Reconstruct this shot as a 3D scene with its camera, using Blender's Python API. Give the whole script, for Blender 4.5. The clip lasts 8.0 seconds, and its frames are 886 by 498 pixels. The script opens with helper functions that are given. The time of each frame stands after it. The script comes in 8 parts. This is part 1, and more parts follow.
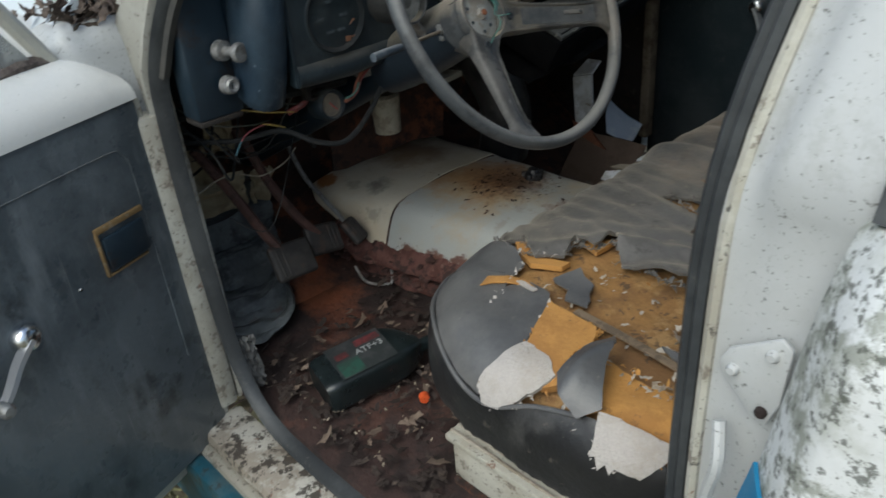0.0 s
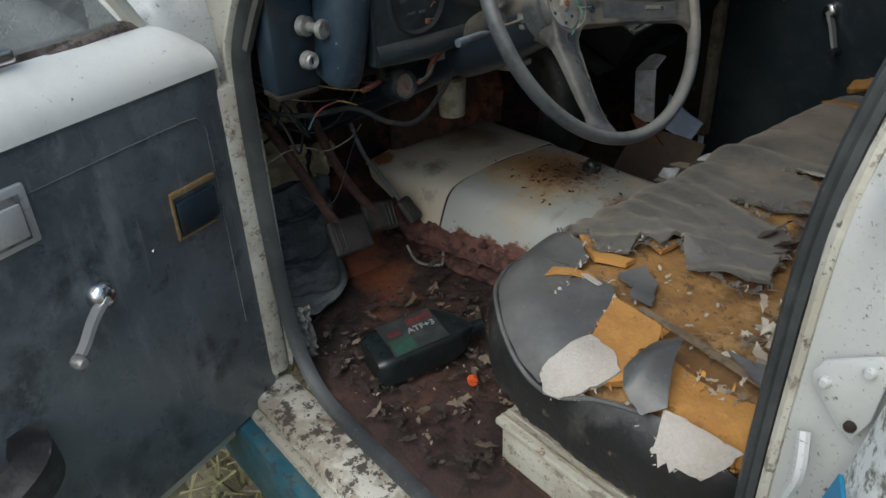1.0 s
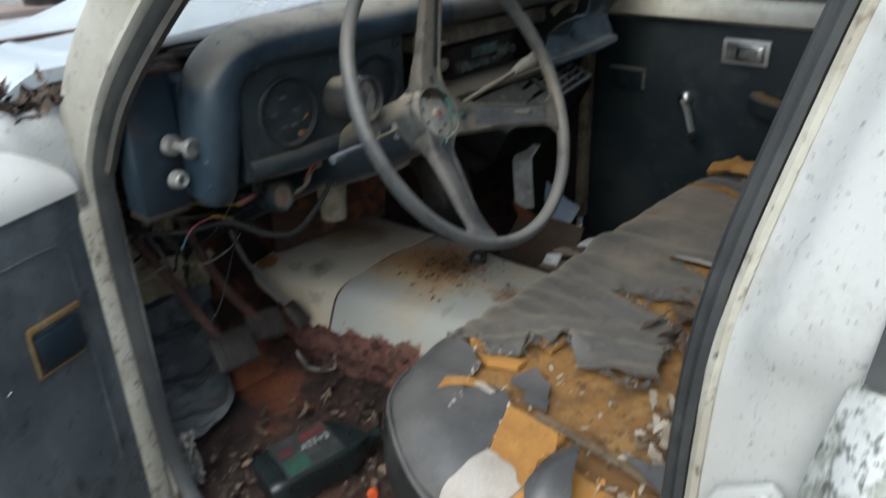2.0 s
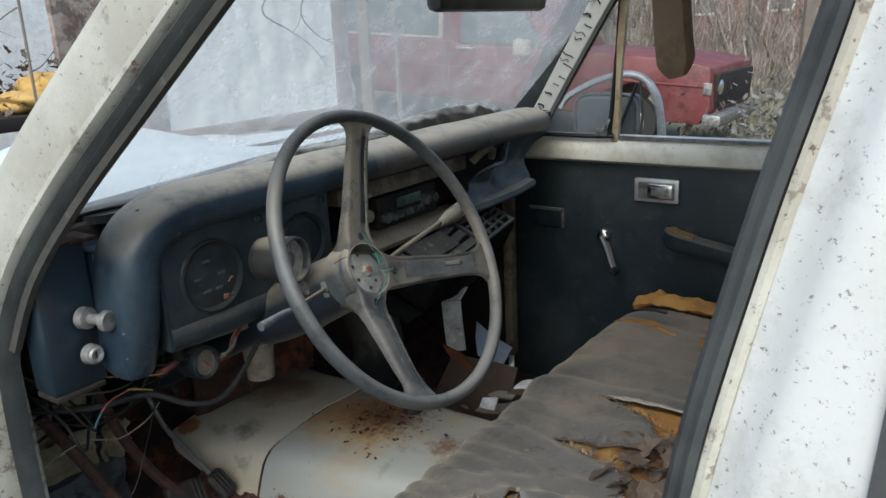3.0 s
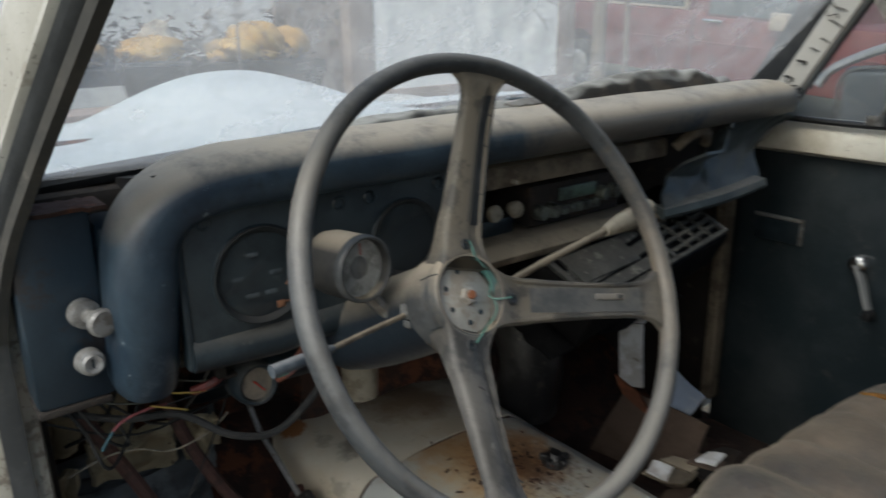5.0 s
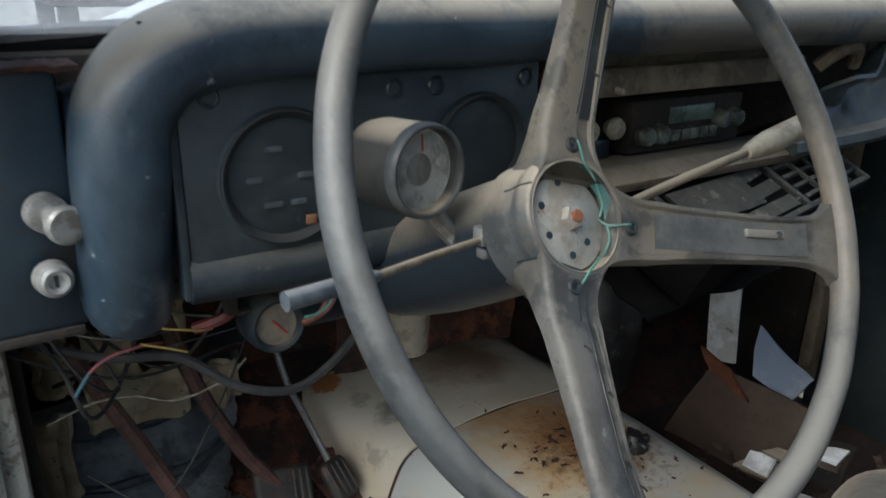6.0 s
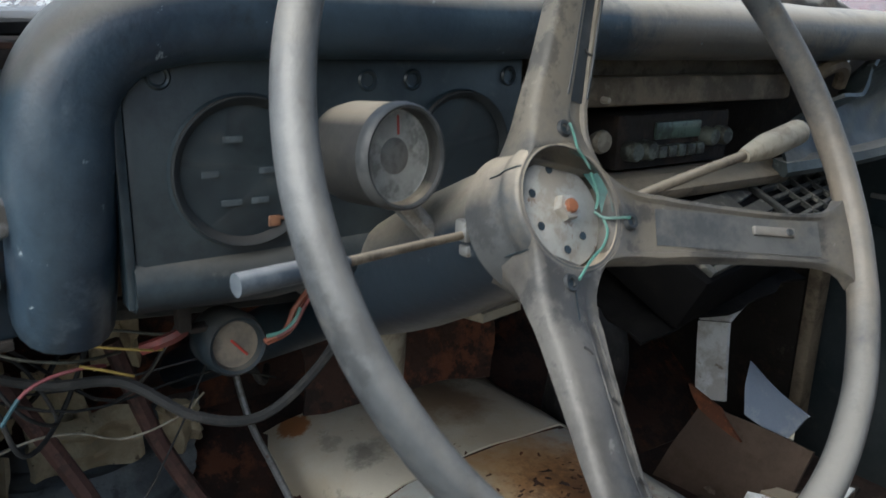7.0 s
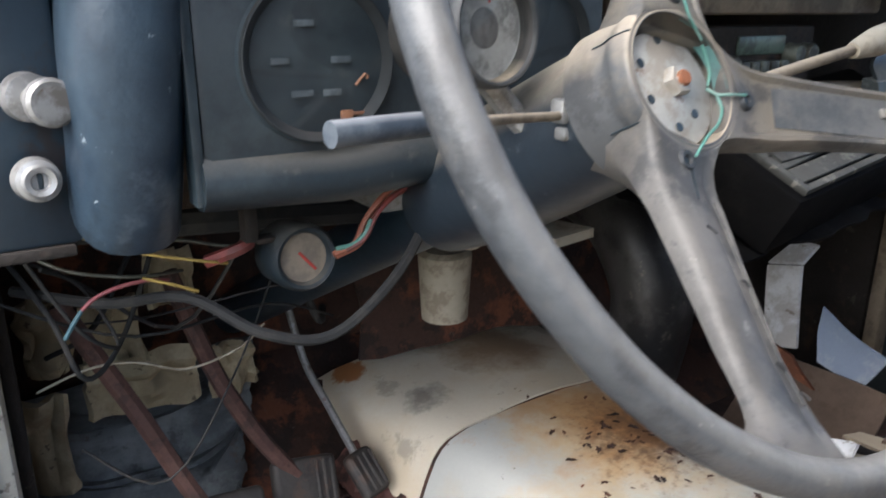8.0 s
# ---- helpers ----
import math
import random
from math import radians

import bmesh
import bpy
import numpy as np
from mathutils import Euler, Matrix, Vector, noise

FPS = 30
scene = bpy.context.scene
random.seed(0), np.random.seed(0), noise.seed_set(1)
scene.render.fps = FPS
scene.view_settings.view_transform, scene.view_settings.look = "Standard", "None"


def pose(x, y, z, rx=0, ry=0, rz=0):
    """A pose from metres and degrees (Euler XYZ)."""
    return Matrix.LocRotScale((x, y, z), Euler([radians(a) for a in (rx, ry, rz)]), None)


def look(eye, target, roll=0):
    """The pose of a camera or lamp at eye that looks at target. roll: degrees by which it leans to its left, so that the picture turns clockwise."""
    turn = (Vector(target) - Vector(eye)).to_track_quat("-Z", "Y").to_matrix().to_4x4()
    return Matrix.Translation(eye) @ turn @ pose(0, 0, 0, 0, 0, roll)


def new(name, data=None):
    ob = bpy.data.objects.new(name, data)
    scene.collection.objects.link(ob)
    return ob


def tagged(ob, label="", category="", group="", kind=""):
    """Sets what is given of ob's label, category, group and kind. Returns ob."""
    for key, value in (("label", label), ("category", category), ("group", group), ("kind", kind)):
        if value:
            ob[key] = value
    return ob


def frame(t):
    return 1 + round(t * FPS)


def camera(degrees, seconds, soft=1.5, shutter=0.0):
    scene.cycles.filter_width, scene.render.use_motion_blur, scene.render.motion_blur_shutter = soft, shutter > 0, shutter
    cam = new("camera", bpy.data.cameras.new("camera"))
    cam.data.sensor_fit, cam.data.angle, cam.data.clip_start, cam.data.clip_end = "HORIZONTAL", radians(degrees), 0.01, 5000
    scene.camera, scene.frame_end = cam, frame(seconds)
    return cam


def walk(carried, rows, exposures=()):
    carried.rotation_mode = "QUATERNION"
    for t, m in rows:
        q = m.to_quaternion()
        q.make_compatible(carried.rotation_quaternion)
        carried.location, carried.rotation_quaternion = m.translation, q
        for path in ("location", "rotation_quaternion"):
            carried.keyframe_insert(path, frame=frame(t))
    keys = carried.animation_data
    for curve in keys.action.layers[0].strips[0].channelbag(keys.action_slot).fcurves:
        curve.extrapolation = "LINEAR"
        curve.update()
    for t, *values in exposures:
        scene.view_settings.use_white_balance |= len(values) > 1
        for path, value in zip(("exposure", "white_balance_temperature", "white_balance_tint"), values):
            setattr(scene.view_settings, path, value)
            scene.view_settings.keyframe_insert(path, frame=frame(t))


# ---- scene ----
cam = camera(60.8, 8.0, 1.5, 0.4)
PATH = [
    (0, (0.79, -0.4, 1.498), (-0.525, 0.738, 0.511), -5.3),
    (0.5, (0.77, -0.421, 1.489), (-0.591, 0.638, 0.476), -3.8),
    (1, (0.76, -0.446, 1.514), (-0.586, 0.618, 0.487), -2.5),
    (1.5, (0.737, -0.442, 1.526), (-0.553, 0.678, 0.487), -2.7),
    (1.8, (0.74, -0.434, 1.533), (-0.504, 0.81, 0.581), -2.2),
    (2, (0.736, -0.405, 1.55), (-0.479, 0.927, 0.685), -2.1),
    (2.1, (0.732, -0.395, 1.56), (-0.47, 0.982, 0.749), -2.0),
    (2.2, (0.746, -0.391, 1.568), (-0.458, 1.019, 0.819), -2.5),
    (3.3, (0.693, -0.383, 1.574), (-0.416, 1.19, 1.028), -2.6),
    (3.5, (0.7, -0.382, 1.569), (-0.402, 1.193, 1.015), -2.5),
    (4, (0.686, -0.348, 1.553), (-0.447, 1.192, 0.968), -2.6),
    (4.5, (0.603, -0.167, 1.512), (-0.673, 1.241, 0.888), -2.7),
    (4.7, (0.565, -0.095, 1.514), (-0.804, 1.231, 0.908), -1.4),
    (5, (0.534, -0.033, 1.512), (-0.989, 1.118, 0.915), -1.0),
    (5.2, (0.49, -0.017, 1.505), (-1.087, 1.053, 0.898), -1.1),
    (6.3, (0.335, 0.085, 1.38), (-1.224, 1.125, 0.682), 1.4),
    (6.5, (0.324, 0.097, 1.376), (-1.238, 1.187, 0.769), 1.5),
    (7, (0.325, 0.078, 1.348), (-1.243, 1.192, 0.803), 1.4),
    (7.5, (0.316, 0.072, 1.312), (-1.275, 1.155, 0.768), 1.0),
    (8, (0.286, 0.064, 1.285), (-1.317, 1.094, 0.678), 0.2),
]
EXPOSURES = [(0.0, -0.05, 5800, 0), (1.0, -0.05, 5900, 1), (1.6, 0.08, 6000, 2), (2.0, 0.3, 5850, 1), (2.2, 0.4, 5850, 1), (3.5, 0.35, 5850, 2), (5.0, 0.3, 6150, 3), (6.5, 1.0, 5800, 2), (7.0, 1.03, 5850, 3), (7.5, 1.25, 5950, 6), (8.0, 1.75, 5950, 9)]
walk(cam, [(t, look(eye, target, roll)) for t, eye, target, roll in PATH], EXPOSURES)
SKY, SUN = 0.19, 1.15
# ---- world and light ----
world = bpy.data.worlds.new("overcast_sky")
world.use_nodes = True
scene.world = world
_wn = world.node_tree.nodes
_sky = _wn.new("ShaderNodeTexSky")
_sky.sky_type = "NISHITA"
_sky.sun_disc = False
_sky.sun_elevation = radians(48)
_sky.sun_rotation = radians(163)
_sky.air_density, _sky.dust_density, _sky.ozone_density = 1.0, 5.0, 1.0
_bg = _wn["Background"]
_bg.inputs["Strength"].default_value = SKY
world.node_tree.links.new(_sky.outputs[0], _bg.inputs["Color"])
sun_data = bpy.data.lights.new("sun", "SUN")
sun_data.energy, sun_data.angle, sun_data.color = SUN, radians(60), (1.0, 0.98, 0.95)
sun = new("sun", sun_data)
sun.matrix_world = look((1.2, -4.0, 6.5), (0, 0, 0.6))


# ---- materials ----
def nodes_of(name):
    m = bpy.data.materials.new(name)
    m.use_nodes = True
    nt = m.node_tree
    return m, nt, nt.nodes["Principled BSDF"]


def noise_tex(nt, scale, detail=6.0, rough=0.6, stretch=None, shift=0.0):
    tc = nt.nodes.new("ShaderNodeTexCoord")
    mp = nt.nodes.new("ShaderNodeMapping")
    if stretch:
        mp.inputs["Scale"].default_value = stretch
    mp.inputs["Location"].default_value = (shift, shift * 0.7, shift * 1.3)
    nt.links.new(tc.outputs["Object"], mp.inputs["Vector"])
    n = nt.nodes.new("ShaderNodeTexNoise")
    n.inputs["Scale"].default_value = scale
    n.inputs["Detail"].default_value = detail
    n.inputs["Roughness"].default_value = rough
    nt.links.new(mp.outputs["Vector"], n.inputs["Vector"])
    return n.outputs["Fac"]


def ramp(nt, fac, lo, hi):
    r = nt.nodes.new("ShaderNodeMapRange")
    r.inputs["From Min"].default_value = lo
    r.inputs["From Max"].default_value = hi
    nt.links.new(fac, r.inputs["Value"])
    return r.outputs["Result"]


def mixc(nt, fac, a, b):
    m = nt.nodes.new("ShaderNodeMix")
    m.data_type = "RGBA"
    if isinstance(fac, float):
        m.inputs[0].default_value = fac
    else:
        nt.links.new(fac, m.inputs[0])
    for k, c in ((6, a), (7, b)):
        if isinstance(c, tuple):
            m.inputs[k].default_value = (*c, 1)
        else:
            nt.links.new(c, m.inputs[k])
    return m.outputs[2]


def surface(name, base, rough=0.6, metal=0.0, layers=(), grain=0.15, grain_scale=180.0, bump=0.15, bump_scale=90.0,
            up=None, stretch=None, coat=0.0, rough_var=0.15, vary=0.0, spots=(), sheen=0.0, streaks=()):
    """base colour, then layers of (colour, noise scale, from, to, strength) laid over it where the noise is high;
    up: (colour, strength), laid on faces that look upwards: dust, on some parts a painted lit top; streaks: (colour,
    scale, stretch, from, to, strength)."""
    m, nt, p = nodes_of(name)
    col = base
    g = noise_tex(nt, grain_scale, 4, 0.7, stretch)
    dark = tuple(c * (1 - grain) for c in base)
    light = tuple(min(1, c * (1 + grain)) for c in base)
    col = mixc(nt, g, dark, light)
    if vary:
        oi = nt.nodes.new("ShaderNodeObjectInfo")
        hs = nt.nodes.new("ShaderNodeHueSaturation")
        mr = nt.nodes.new("ShaderNodeMapRange")
        mr.inputs["To Min"].default_value, mr.inputs["To Max"].default_value = 1 - vary, 1 + vary
        nt.links.new(oi.outputs["Random"], mr.inputs["Value"])
        nt.links.new(mr.outputs["Result"], hs.inputs["Value"])
        nt.links.new(col, hs.inputs["Color"])
        col = hs.outputs["Color"]
    for k, (c, sc, lo, hi, st) in enumerate(layers):
        f = ramp(nt, noise_tex(nt, sc, 9, 0.7, None, 1.7 * k), lo, lo + (hi - lo) * 0.5)
        mul = nt.nodes.new("ShaderNodeMath")
        mul.operation = "MULTIPLY"
        mul.inputs[1].default_value = st
        nt.links.new(f, mul.inputs[0])
        col = mixc(nt, mul.outputs[0], col, c)
    for k, (c, sc, axis_scale, lo, hi, st) in enumerate(streaks):
        f = ramp(nt, noise_tex(nt, sc, 7, 0.65, axis_scale, 3.1 + 2.3 * k), lo, hi)
        mul = nt.nodes.new("ShaderNodeMath")
        mul.operation = "MULTIPLY"
        mul.inputs[1].default_value = st
        nt.links.new(f, mul.inputs[0])
        col = mixc(nt, mul.outputs[0], col, c)
    for c, place, reach, sc, st in spots:
        tc = nt.nodes.new("ShaderNodeTexCoord")
        vd = nt.nodes.new("ShaderNodeVectorMath")
        vd.operation = "DISTANCE"
        vd.inputs[1].default_value = place
        nt.links.new(tc.outputs["Object"], vd.inputs[0])
        near = nt.nodes.new("ShaderNodeMapRange")
        near.inputs["From Max"].default_value = reach
        near.inputs["To Min"].default_value, near.inputs["To Max"].default_value = 0.30, -0.25
        nt.links.new(vd.outputs["Value"], near.inputs["Value"])
        ad = nt.nodes.new("ShaderNodeMath")
        ad.operation = "ADD"
        nt.links.new(near.outputs["Result"], ad.inputs[0])
        nt.links.new(noise_tex(nt, sc, 9, 0.7), ad.inputs[1])
        f = ramp(nt, ad.outputs[0], 0.52, 0.61 if st > 0.88 else 0.74)
        mul = nt.nodes.new("ShaderNodeMath")
        mul.operation = "MULTIPLY"
        mul.inputs[1].default_value = st
        nt.links.new(f, mul.inputs[0])
        col = mixc(nt, mul.outputs[0], col, c)
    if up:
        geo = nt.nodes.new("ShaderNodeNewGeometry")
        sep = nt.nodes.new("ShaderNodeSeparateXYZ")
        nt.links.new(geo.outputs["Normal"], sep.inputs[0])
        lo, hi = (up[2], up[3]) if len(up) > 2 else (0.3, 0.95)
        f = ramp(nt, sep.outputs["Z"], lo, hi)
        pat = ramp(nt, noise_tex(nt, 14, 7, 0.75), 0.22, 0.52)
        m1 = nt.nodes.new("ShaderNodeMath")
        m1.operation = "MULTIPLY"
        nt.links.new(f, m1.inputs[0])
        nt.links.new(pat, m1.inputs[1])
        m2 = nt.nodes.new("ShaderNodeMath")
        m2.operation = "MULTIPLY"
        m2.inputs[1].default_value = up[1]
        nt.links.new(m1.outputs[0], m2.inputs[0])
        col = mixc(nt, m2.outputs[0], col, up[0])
    nt.links.new(col, p.inputs["Base Color"])
    p.inputs["Metallic"].default_value = metal
    p.inputs["Coat Weight"].default_value = coat
    p.inputs["Sheen Weight"].default_value = sheen
    p.inputs["Sheen Tint"].default_value = (0.9, 0.8, 0.62, 1)
    rv = nt.nodes.new("ShaderNodeMapRange")
    rv.inputs["To Min"].default_value = max(0.02, rough - rough_var)
    rv.inputs["To Max"].default_value = min(1, rough + rough_var)
    nt.links.new(noise_tex(nt, 22, 5, 0.6), rv.inputs["Value"])
    nt.links.new(rv.outputs["Result"], p.inputs["Roughness"])
    if bump:
        b = nt.nodes.new("ShaderNodeBump")
        b.inputs["Strength"].default_value = bump
        b.inputs["Distance"].default_value = 0.004
        nt.links.new(noise_tex(nt, bump_scale, 8, 0.65, stretch), b.inputs["Height"])
        nt.links.new(b.outputs["Normal"], p.inputs["Normal"])
    return m


def pane(name, tint, gloss=0.05, dust=0.06, dust_col=(0.6, 0.6, 0.58)):
    m, nt, p = nodes_of(name)
    nt.nodes.remove(p)
    out = nt.nodes["Material Output"]
    tr = nt.nodes.new("ShaderNodeBsdfTransparent")
    tr.inputs[0].default_value = (*tint, 1)
    gl = nt.nodes.new("ShaderNodeBsdfGlossy")
    gl.inputs["Roughness"].default_value = 0.03
    df = nt.nodes.new("ShaderNodeBsdfDiffuse")
    df.inputs[0].default_value = (*dust_col, 1)
    tl = nt.nodes.new("ShaderNodeBsdfTranslucent")
    tl.inputs[0].default_value = (*dust_col, 1)
    film = nt.nodes.new("ShaderNodeMixShader")
    film.inputs[0].default_value = 0.6
    nt.links.new(df.outputs[0], film.inputs[1])
    nt.links.new(tl.outputs[0], film.inputs[2])
    a, b = nt.nodes.new("ShaderNodeMixShader"), nt.nodes.new("ShaderNodeMixShader")
    a.inputs[0].default_value = gloss
    nt.links.new(tr.outputs[0], a.inputs[1])
    nt.links.new(gl.outputs[0], a.inputs[2])
    mr = nt.nodes.new("ShaderNodeMapRange")
    mr.inputs["From Min"].default_value, mr.inputs["From Max"].default_value = 0.3, 0.75
    mr.inputs["To Min"].default_value, mr.inputs["To Max"].default_value = dust * 0.5, dust * 1.7
    nt.links.new(noise_tex(nt, 9, 7, 0.7), mr.inputs["Value"])
    nt.links.new(mr.outputs["Result"], b.inputs[0])
    nt.links.new(a.outputs[0], b.inputs[1])
    nt.links.new(film.outputs[0], b.inputs[2])
    nt.links.new(b.outputs[0], out.inputs["Surface"])
    return m


RUST = (0.16, 0.055, 0.022)
cream = surface("cream_paint", (0.57, 0.56, 0.49), 0.45, layers=(((0.42, 0.40, 0.33), 5, 0.48, 0.75, 0.5), ((0.28, 0.24, 0.18), 16, 0.60, 0.72, 0.55), (RUST, 30, 0.68, 0.72, 0.8), ((0.07, 0.06, 0.05), 110, 0.66, 0.70, 0.8)), grain=0.06, bump=0.08)
white_paint = surface("white_body_paint", (0.475, 0.485, 0.485), 0.42, layers=(((0.40, 0.405, 0.395), 2.5, 0.42, 0.70, 0.6), ((0.32, 0.32, 0.30), 12, 0.55, 0.73, 0.5), ((0.055, 0.055, 0.045), 105, 0.635, 0.675, 0.85), ((0.10, 0.095, 0.08), 230, 0.61, 0.655, 0.8), (RUST, 17, 0.74, 0.78, 0.6)), grain=0.04, bump=0.06)
gasket_black = surface("black_glazing_rubber", (0.010, 0.011, 0.012), 0.5, layers=(((0.035, 0.036, 0.036), 14, 0.50, 0.70, 0.5),), grain=0.25, bump=0.2)
mildew_paint = surface("mildewed_white_paint", (0.68, 0.69, 0.68), 0.6, layers=(((0.42, 0.43, 0.37), 6, 0.46, 0.68, 0.7), ((0.22, 0.23, 0.18), 26, 0.49, 0.64, 0.75), ((0.08, 0.085, 0.07), 100, 0.54, 0.63, 0.8)), grain=0.08, bump=0.14)
flaky_paint = surface("flaking_sill_paint", (0.56, 0.54, 0.48), 0.6, layers=(((0.30, 0.255, 0.20), 6, 0.50, 0.62, 0.8), ((0.05, 0.040, 0.032), 38, 0.53, 0.58, 0.92), (RUST, 22, 0.62, 0.68, 0.75), ((0.10, 0.08, 0.06), 14, 0.58, 0.68, 0.7)), grain=0.16, bump=0.4, bump_scale=60)
blue_paint = surface("blue_stripe_paint", (0.025, 0.19, 0.36), 0.45, layers=(((0.22, 0.31, 0.36), 16, 0.60, 0.75, 0.5), ((0.62, 0.63, 0.62), 40, 0.66, 0.70, 0.8)), grain=0.1)
rocker_paint = surface("grimy_teal_rocker_paint", (0.022, 0.105, 0.15), 0.5, layers=(((0.10, 0.15, 0.16), 12, 0.48, 0.68, 0.6), ((0.05, 0.04, 0.03), 22, 0.54, 0.66, 0.7), (RUST, 14, 0.64, 0.70, 0.7)), grain=0.15, bump=0.15)
cover_paint = surface("rusty_cover_paint", (0.350, 0.365, 0.352), 0.38, layers=(((0.37, 0.33, 0.25), 4, 0.48, 0.68, 0.5), ((0.24, 0.20, 0.15), 11, 0.60, 0.72, 0.45), ((0.07, 0.045, 0.03), 60, 0.66, 0.685, 0.8)), grain=0.06, bump=0.14,
                      spots=(((0.40, 0.30, 0.17), (-0.30, 0.72, 0.78), 0.36, 7, 0.8), ((0.34, 0.19, 0.075), (-0.36, 0.72, 0.78), 0.27, 15, 0.75), ((0.22, 0.105, 0.042), (-0.31, 0.74, 0.78), 0.21, 38, 0.7), ((0.085, 0.042, 0.022), (-0.27, 0.74, 0.78), 0.19, 75, 0.85),
                             ((0.30, 0.18, 0.08), (-0.44, 0.66, 0.77), 0.12, 16, 0.7), ((0.14, 0.060, 0.028), (-0.10, 0.70, 0.77), 0.08, 40, 0.85), ((0.11, 0.046, 0.030), (-0.36, 0.49, 0.665), 0.055, 34, 0.95), ((0.11, 0.046, 0.030), (-0.29, 0.51, 0.665), 0.055, 34, 0.95), ((0.10, 0.042, 0.030), (-0.22, 0.525, 0.665), 0.06, 34, 0.95), ((0.10, 0.042, 0.030), (-0.14, 0.54, 0.665), 0.06, 34, 0.95)))
# Warm cream raised in tone, standing in for light under the dash.
lifted_cover_paint = surface("stained_brightened_cream_paint", (0.50, 0.465, 0.385), 0.45, layers=(((0.46, 0.385, 0.265), 4, 0.46, 0.66, 0.6), ((0.24, 0.215, 0.175), 9, 0.58, 0.70, 0.6), ((0.10, 0.075, 0.05), 55, 0.66, 0.685, 0.8)), grain=0.06, bump=0.14,
                            spots=(((0.22, 0.145, 0.08), (-0.60, 0.73, 0.78), 0.20, 7, 0.85), ((0.13, 0.09, 0.055), (-0.68, 0.70, 0.78), 0.14, 18, 0.8), ((0.30, 0.12, 0.035), (-0.655, 0.50, 0.77), 0.06, 24, 0.95), ((0.14, 0.13, 0.115), (-0.52, 0.555, 0.76), 0.07, 20, 0.8)))
flange_rust = surface("scaly_pink_rust", (0.105, 0.046, 0.038), 0.85, layers=(((0.060, 0.021, 0.015), 14, 0.46, 0.62, 0.9), ((0.022, 0.012, 0.010), 30, 0.52, 0.62, 0.85), ((0.25, 0.16, 0.135), 40, 0.60, 0.70, 0.6)), grain=0.3, grain_scale=140, bump=0.8, bump_scale=60)
rust = surface("rusted_steel", (0.045, 0.021, 0.014), 0.85, spots=(((0.26, 0.085, 0.035), (-0.47, 0.345, 0.60), 0.15, 9, 0.85), ((0.20, 0.062, 0.028), (-0.56, 0.38, 0.64), 0.14, 12, 0.8), ((0.15, 0.050, 0.026), (-0.38, 0.31, 0.59), 0.14, 14, 0.7)), layers=(((0.15, 0.050, 0.022), 8, 0.50, 0.66, 0.85), ((0.013, 0.009, 0.008), 17, 0.49, 0.62, 0.85), ((0.11, 0.082, 0.06), 60, 0.65, 0.71, 0.5)), grain=0.35, grain_scale=140, bump=0.7, bump_scale=60)
floor_rust = surface("rusted_floor_dirt", (0.044, 0.024, 0.020), 0.9, spots=(((0.26, 0.085, 0.035), (-0.47, 0.345, 0.60), 0.15, 9, 0.85), ((0.20, 0.062, 0.028), (-0.56, 0.38, 0.64), 0.14, 12, 0.8), ((0.15, 0.050, 0.026), (-0.38, 0.31, 0.59), 0.14, 14, 0.7)), layers=(((0.090, 0.040, 0.028), 7, 0.53, 0.68, 0.65), ((0.016, 0.011, 0.010), 13, 0.46, 0.62, 0.8), ((0.080, 0.060, 0.046), 60, 0.63, 0.71, 0.5)), grain=0.45, grain_scale=220, bump=1.0, bump_scale=55)
dark_metal = surface("mottled_dark_metal", (0.014, 0.011, 0.009), 0.85, layers=(((0.055, 0.032, 0.020), 10, 0.54, 0.70, 0.65), ((0.08, 0.07, 0.052), 40, 0.62, 0.70, 0.5)), grain=0.4, bump=0.6)
# Upward faces: dust plus the windshield's light on the roll, in one colour.
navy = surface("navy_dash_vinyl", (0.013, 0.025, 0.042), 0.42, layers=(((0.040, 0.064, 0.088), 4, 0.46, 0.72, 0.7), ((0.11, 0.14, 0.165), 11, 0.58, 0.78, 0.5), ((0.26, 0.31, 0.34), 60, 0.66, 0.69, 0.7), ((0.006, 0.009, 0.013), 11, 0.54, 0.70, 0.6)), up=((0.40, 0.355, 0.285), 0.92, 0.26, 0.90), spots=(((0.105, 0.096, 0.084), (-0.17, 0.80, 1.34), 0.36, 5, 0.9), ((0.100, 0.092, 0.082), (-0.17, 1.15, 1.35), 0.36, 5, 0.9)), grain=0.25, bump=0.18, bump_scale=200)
navy_flat = surface("navy_dash_metal", (0.009, 0.018, 0.028), 0.42, layers=(((0.018, 0.033, 0.048), 7, 0.46, 0.70, 0.6), ((0.022, 0.015, 0.012), 14, 0.58, 0.68, 0.7), ((0.22, 0.27, 0.29), 80, 0.70, 0.73, 0.6)), grain=0.25, bump=0.12)
cluster_black = surface("cluster_plastic", (0.012, 0.019, 0.025), 0.45, layers=(((0.036, 0.049, 0.056), 8, 0.46, 0.70, 0.6), ((0.085, 0.085, 0.078), 30, 0.60, 0.74, 0.4)), up=((0.20, 0.18, 0.145), 0.4), grain=0.25, bump=0.12)
panel_black = surface("black_door_vinyl", (0.018, 0.028, 0.034), 0.42, layers=(((0.054, 0.063, 0.069), 4, 0.45, 0.75, 0.7), ((0.075, 0.075, 0.072), 22, 0.58, 0.72, 0.5), ((0.20, 0.19, 0.17), 90, 0.70, 0.73, 0.5)), up=((0.20, 0.18, 0.15), 0.7), grain=0.25, bump=0.14, bump_scale=260)
